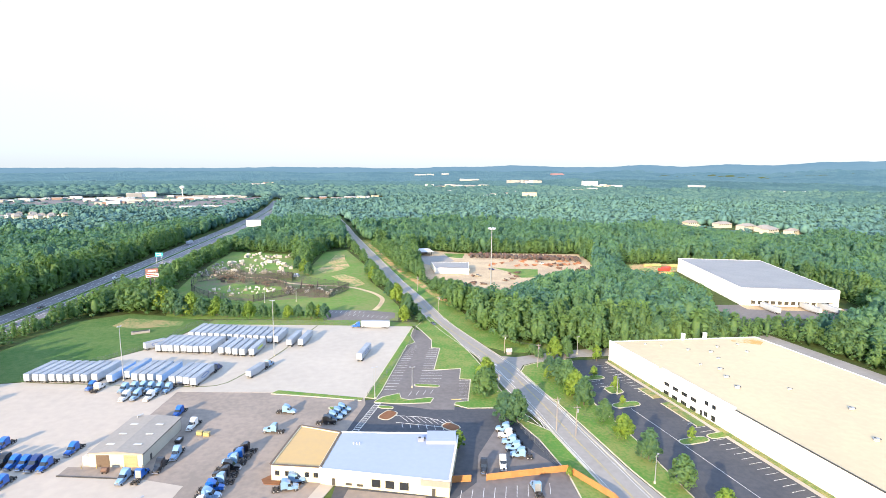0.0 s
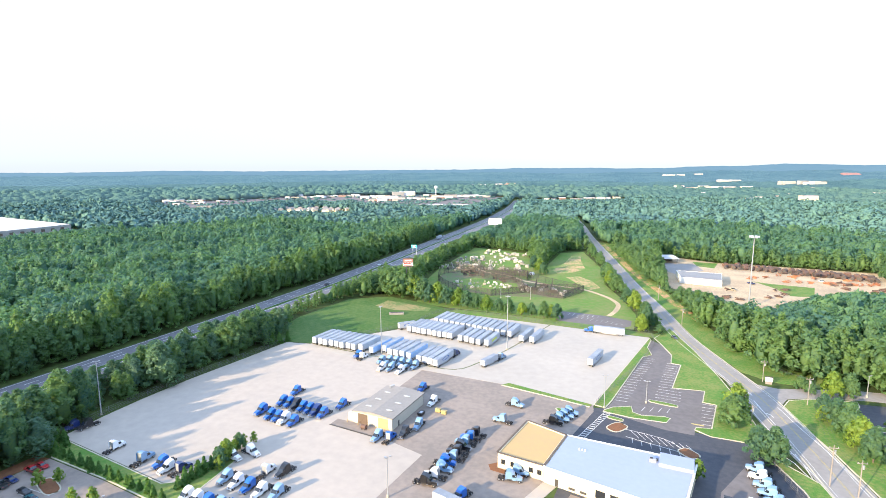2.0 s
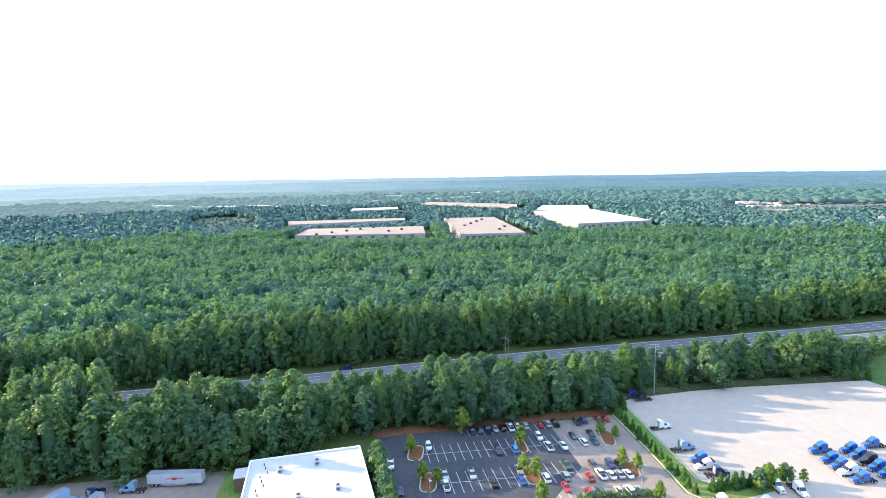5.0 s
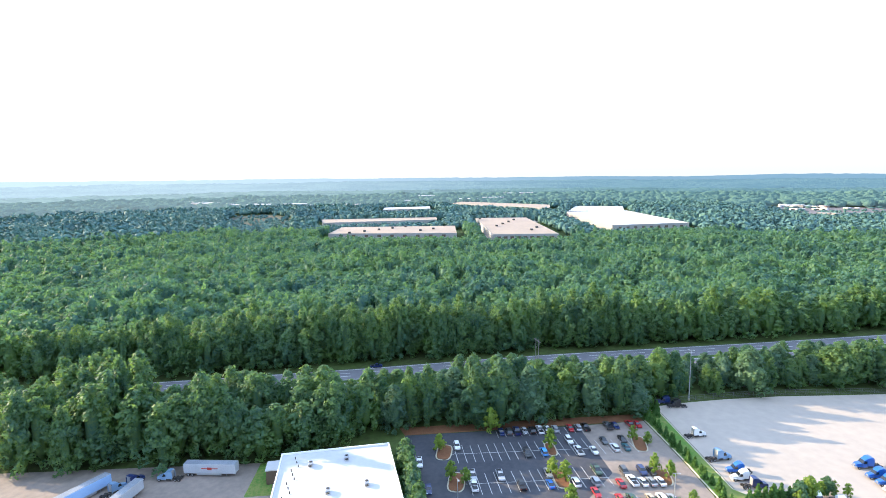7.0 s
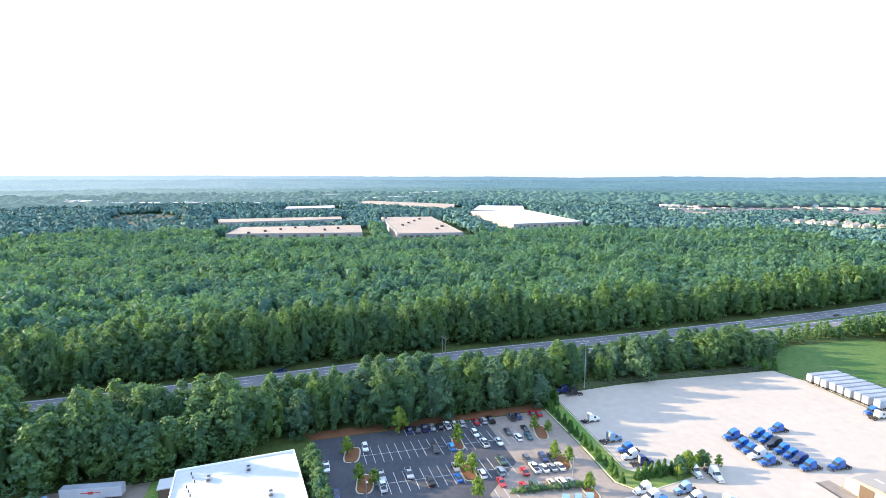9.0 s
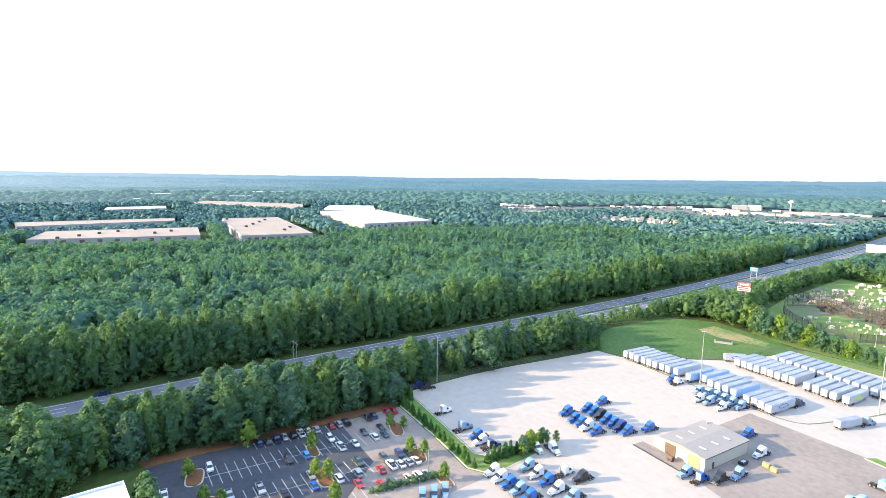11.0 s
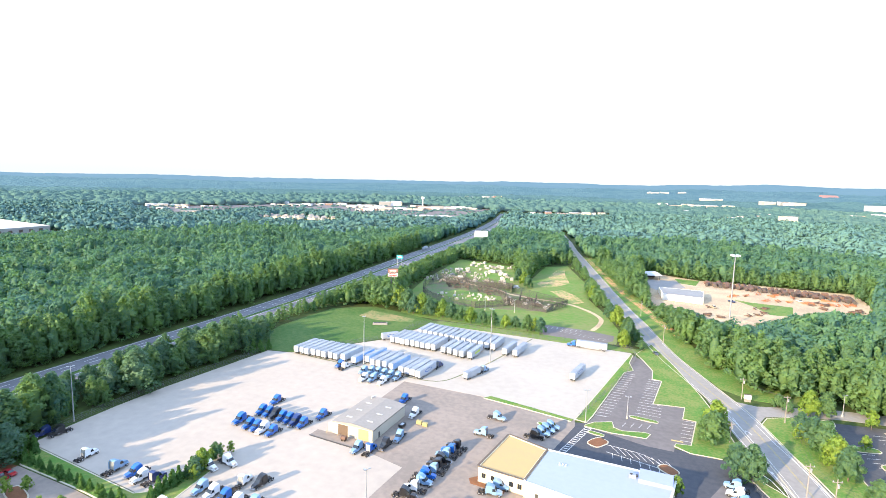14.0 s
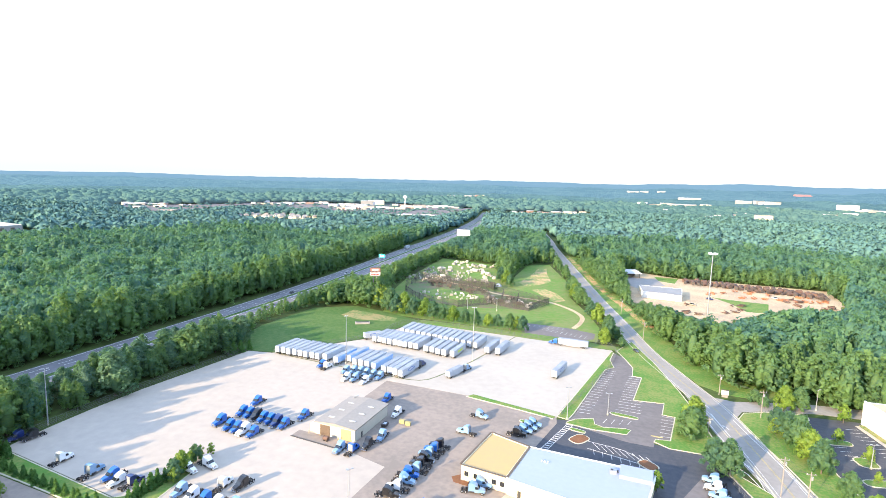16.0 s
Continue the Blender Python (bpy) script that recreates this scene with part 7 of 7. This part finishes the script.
for i in range(44):
    a = play_rng.uniform(0, 6.28)
    r = math.sqrt(play_rng.uniform(0, 1))
    bunker(-146 + 24 * r * math.cos(a), 380 + 14 * r * math.sin(a), i % 2)
for i in range(22):
    bunker(play_rng.uniform(-116, -76), play_rng.uniform(372, 396), i % 3)
for i in range(84):
    bunker(play_rng.uniform(-206, -132), play_rng.uniform(440, 552), (0, 2, 2)[i % 3])
for i in range(96):
    bunker(play_rng.uniform(-206, -160), play_rng.uniform(425, 485), i % 2)


def barricade(x, y, turn, w, h):
    """Low dark hoarding of the play field: uprights, a rail along the top and boards with gaps between."""
    top = thing("barricade", "low dark weathered board barricade on the play field", "barricade", "barricades of the play field", pose(x, y, 0.05, 0, 0, turn))
    for i in range(3):
        k = -w / 2 + i * (w - 0.2) / 2
        part("post", Shape().box(k, k + 0.2, -0.1, 0.1, 0, h + 0.2), M["net"], top)
    part("rail", Shape().box(-w / 2 - 0.1, w / 2 + 0.1, -0.16, -0.1, h - 0.25, h), M["rust"], top)
    n = int(w / 0.55)
    for i in range(n):
        k = -w / 2 + i * w / n
        part("board", Shape().box(k, k + w / n - 0.12, 0.1, 0.16, 0.1, h - play_rng.uniform(0, 0.35)), M["net"], top)


for i in range(26):
    q = play_rng.uniform(0, 1)
    barricade(-196 + 112 * q + play_rng.uniform(-6, 6), 428 - 48 * q + play_rng.uniform(-9, 9), play_rng.uniform(-40, 30), play_rng.uniform(3, 6), play_rng.uniform(1.6, 2.6))
tent = thing("dome_tent", "small white dome tent on the meadow", "tent", at=pose(-121, 436, 0))
part("dome", Shape().loft([(-2.2, 0, 2.4), (2.2, 0, 2.4), (1.6, 1.7, 1.7), (0, 2.5, 1.2), (-1.6, 1.7, 1.7)]), M["trailer"], tent)
hut = thing("basin_outlet", "concrete outlet box in the grass basin", "outlet", at=pose(-163, 280, 0, 0, 0, 30))
part("box", Shape().soft_box(-4.5, 4.5, -1.4, 1.4, 0, 1.2, 0.1), M["road"], hut)
part("grate", Shape().box(-3.8, 3.8, -1.0, 1.0, 1.2, 1.28), M["dark_trim"], hut)

# ---------------------------------------------------------------- scrap yard beside the road
structure("scrap_yard", Shape().slab([(-30, 588), (24, 562), (85, 564), (146, 562), (142, 478), (122, 460), (104, 460), (79, 436), (58, 396), (40, 384), (24, 396), (8, 416), (-14, 422), (-20, 485)], -0.1, 0.06), M["dirt"], "bare sandy ground of the scrap yard", "dirt")
structure("scrap_yard_grass", Shape().slab([(46, 482), (58, 477), (86, 474), (80, 438), (66, 437), (58, 462)], -0.1, 0.09), M["lawn"], "green grass patch inside the scrap yard", "grass")
structure("scrap_yard_lane", Shape().slab([(-28, 545), (4, 545), (12, 514), (-11, 490), (-18, 500)], -0.1, 0.09), M["road"], "grey paved lane in the scrap yard", "road")
SHOP = [(-6, 452), (23, 449), (24, 480), (-10, 480)]
shop = building("workshop", "white workshop with a pale grey roof in the scrap yard", "workshop", SHOP, 5.0, M["white_wall"], M["grey_roof"], roof_drop=0.1)
for t in (7, 15, 22):
    at_wall(shop, "roller_door", SHOP[0], SHOP[1], t, 4, 0, 3.6, M["white_roof"], 0.06)
pav = thing("pavilion", "open pavilion with a broad white roof", "pavilion", at=pose(-22, 550, 0, 0, 0, 20))
part("roof", Shape().loft([(-9, 4.2, 11), (9, 4.2, 11), (4, 6.4, 8), (-4, 6.4, 8)]), M["white_roof"], pav)
for x in (-9, 9):
    for y in (-7, 7):
        part("post", Shape().box(x - 0.25, x + 0.25, y - 0.25, y + 0.25, 0, 4.2), M["dark_trim"], pav)
part("back_wall", Shape().box(-8, 8, 5, 5.3, 0, 4.2), M["brown_door"], pav)
scrap = random.Random(3)
for row in range(4):
    for i in range(22):
        t = i / 21
        x, y = 30 + 104 * t + scrap.uniform(-1, 1), 552 - 5.5 * row - 19 * t + scrap.uniform(-1.5, 1.5)
        r = scrap.uniform(1.0, 1.9)
        pipe = tagged_at(part("pipe_roll", Shape().tube((-2.2, 0, r), (2.2, 0, r), r, None, 12), M["rust"]), "large rusty steel pipe section lying in the scrap yard", "pipe", "rusty pipe sections", pose(x, y, 0.05, 0, 0, scrap.uniform(20, 120)))
        # pipes are solid; dark end discs stand in for the shaded hollow
        if row > 1:
            part("bore", Shape().tube((-2.24, 0, r), (2.24, 0, r), r * 0.8, None, 10), M["dark_trim"], pipe)
for i in range(40):
    x, y = ((scrap.uniform(44, 132), scrap.uniform(488, 522)) if i % 2 else (scrap.uniform(100, 132), scrap.uniform(472, 505)) if i % 4 else (scrap.uniform(48, 66), scrap.uniform(420, 455)) if i % 8 else (scrap.uniform(18, 34), scrap.uniform(404, 440)))
    pile = thing("scrap_heap", "rusty orange heap of scrap beams", "scrap heap", "scrap heaps", pose(x, y, 0.05, 0, 0, scrap.uniform(0, 180)))
    for k in range(4):
        beam = Shape().box(-scrap.uniform(1.5, 3.5), scrap.uniform(1.5, 3.5), -0.3, 0.3, 0, 0.45)
        part("beam", beam.turned(pose(scrap.uniform(-1, 1), scrap.uniform(-1.2, 1.2), 0.4 * k, scrap.uniform(-6, 6), scrap.uniform(-6, 6), scrap.uniform(-40, 40))), M["orange" if i % 2 else "rust"], pile)
for x, y, c in ((44, 470, "navy"), (95, 500, "white"), (30, 440, "tan")):
    place(car, (c, "pickup"), x, y, 40, 0.08)

# ---------------------------------------------------------------- storage strip beside the grey-roofed warehouse
structure("storage_strip", Shape().slab([(172, 502), (236, 508), (232, 477), (204, 469), (194, 452), (172, 468)], -0.1, 0.06), M["worn_dirt"], "worn dirt and grass strip beside the grey-roofed warehouse", "dirt")
for x, y, w, h, a, c, colour in ((198, 470, 11, 3.0, 20, "sign_red", "red"), (203, 478, 9, 2.8, 15, "sign_red", "red"), (192, 493, 7, 2.6, 5, "yellow", "yellow"), (201, 495, 8, 2.4, 0, "yellow", "yellow"), (214, 490, 9, 2.8, 10, "yellow", "yellow"), (222, 486, 6, 2.4, 30, "trailer", "white")):
    box = thing("storage_container", colour + " steel storage container standing on worn ground", "container", "containers in the storage strip", pose(x, y, 0.06, 0, 0, a))
    part("box", Shape().soft_box(-w / 2, w / 2, -1.25, 1.25, 0.1, h, 0.06), M[c], box)
    part("door", Shape().box(-w / 2 - 0.06, -w / 2 + 0.02, -1.1, 1.1, 0.25, h - 0.15), M[c], box)
    part("base_rail", Shape().box(-w / 2, w / 2, -1.2, -1.0, 0, 0.12).box(-w / 2, w / 2, 1.0, 1.2, 0, 0.12), M["chassis"], box)
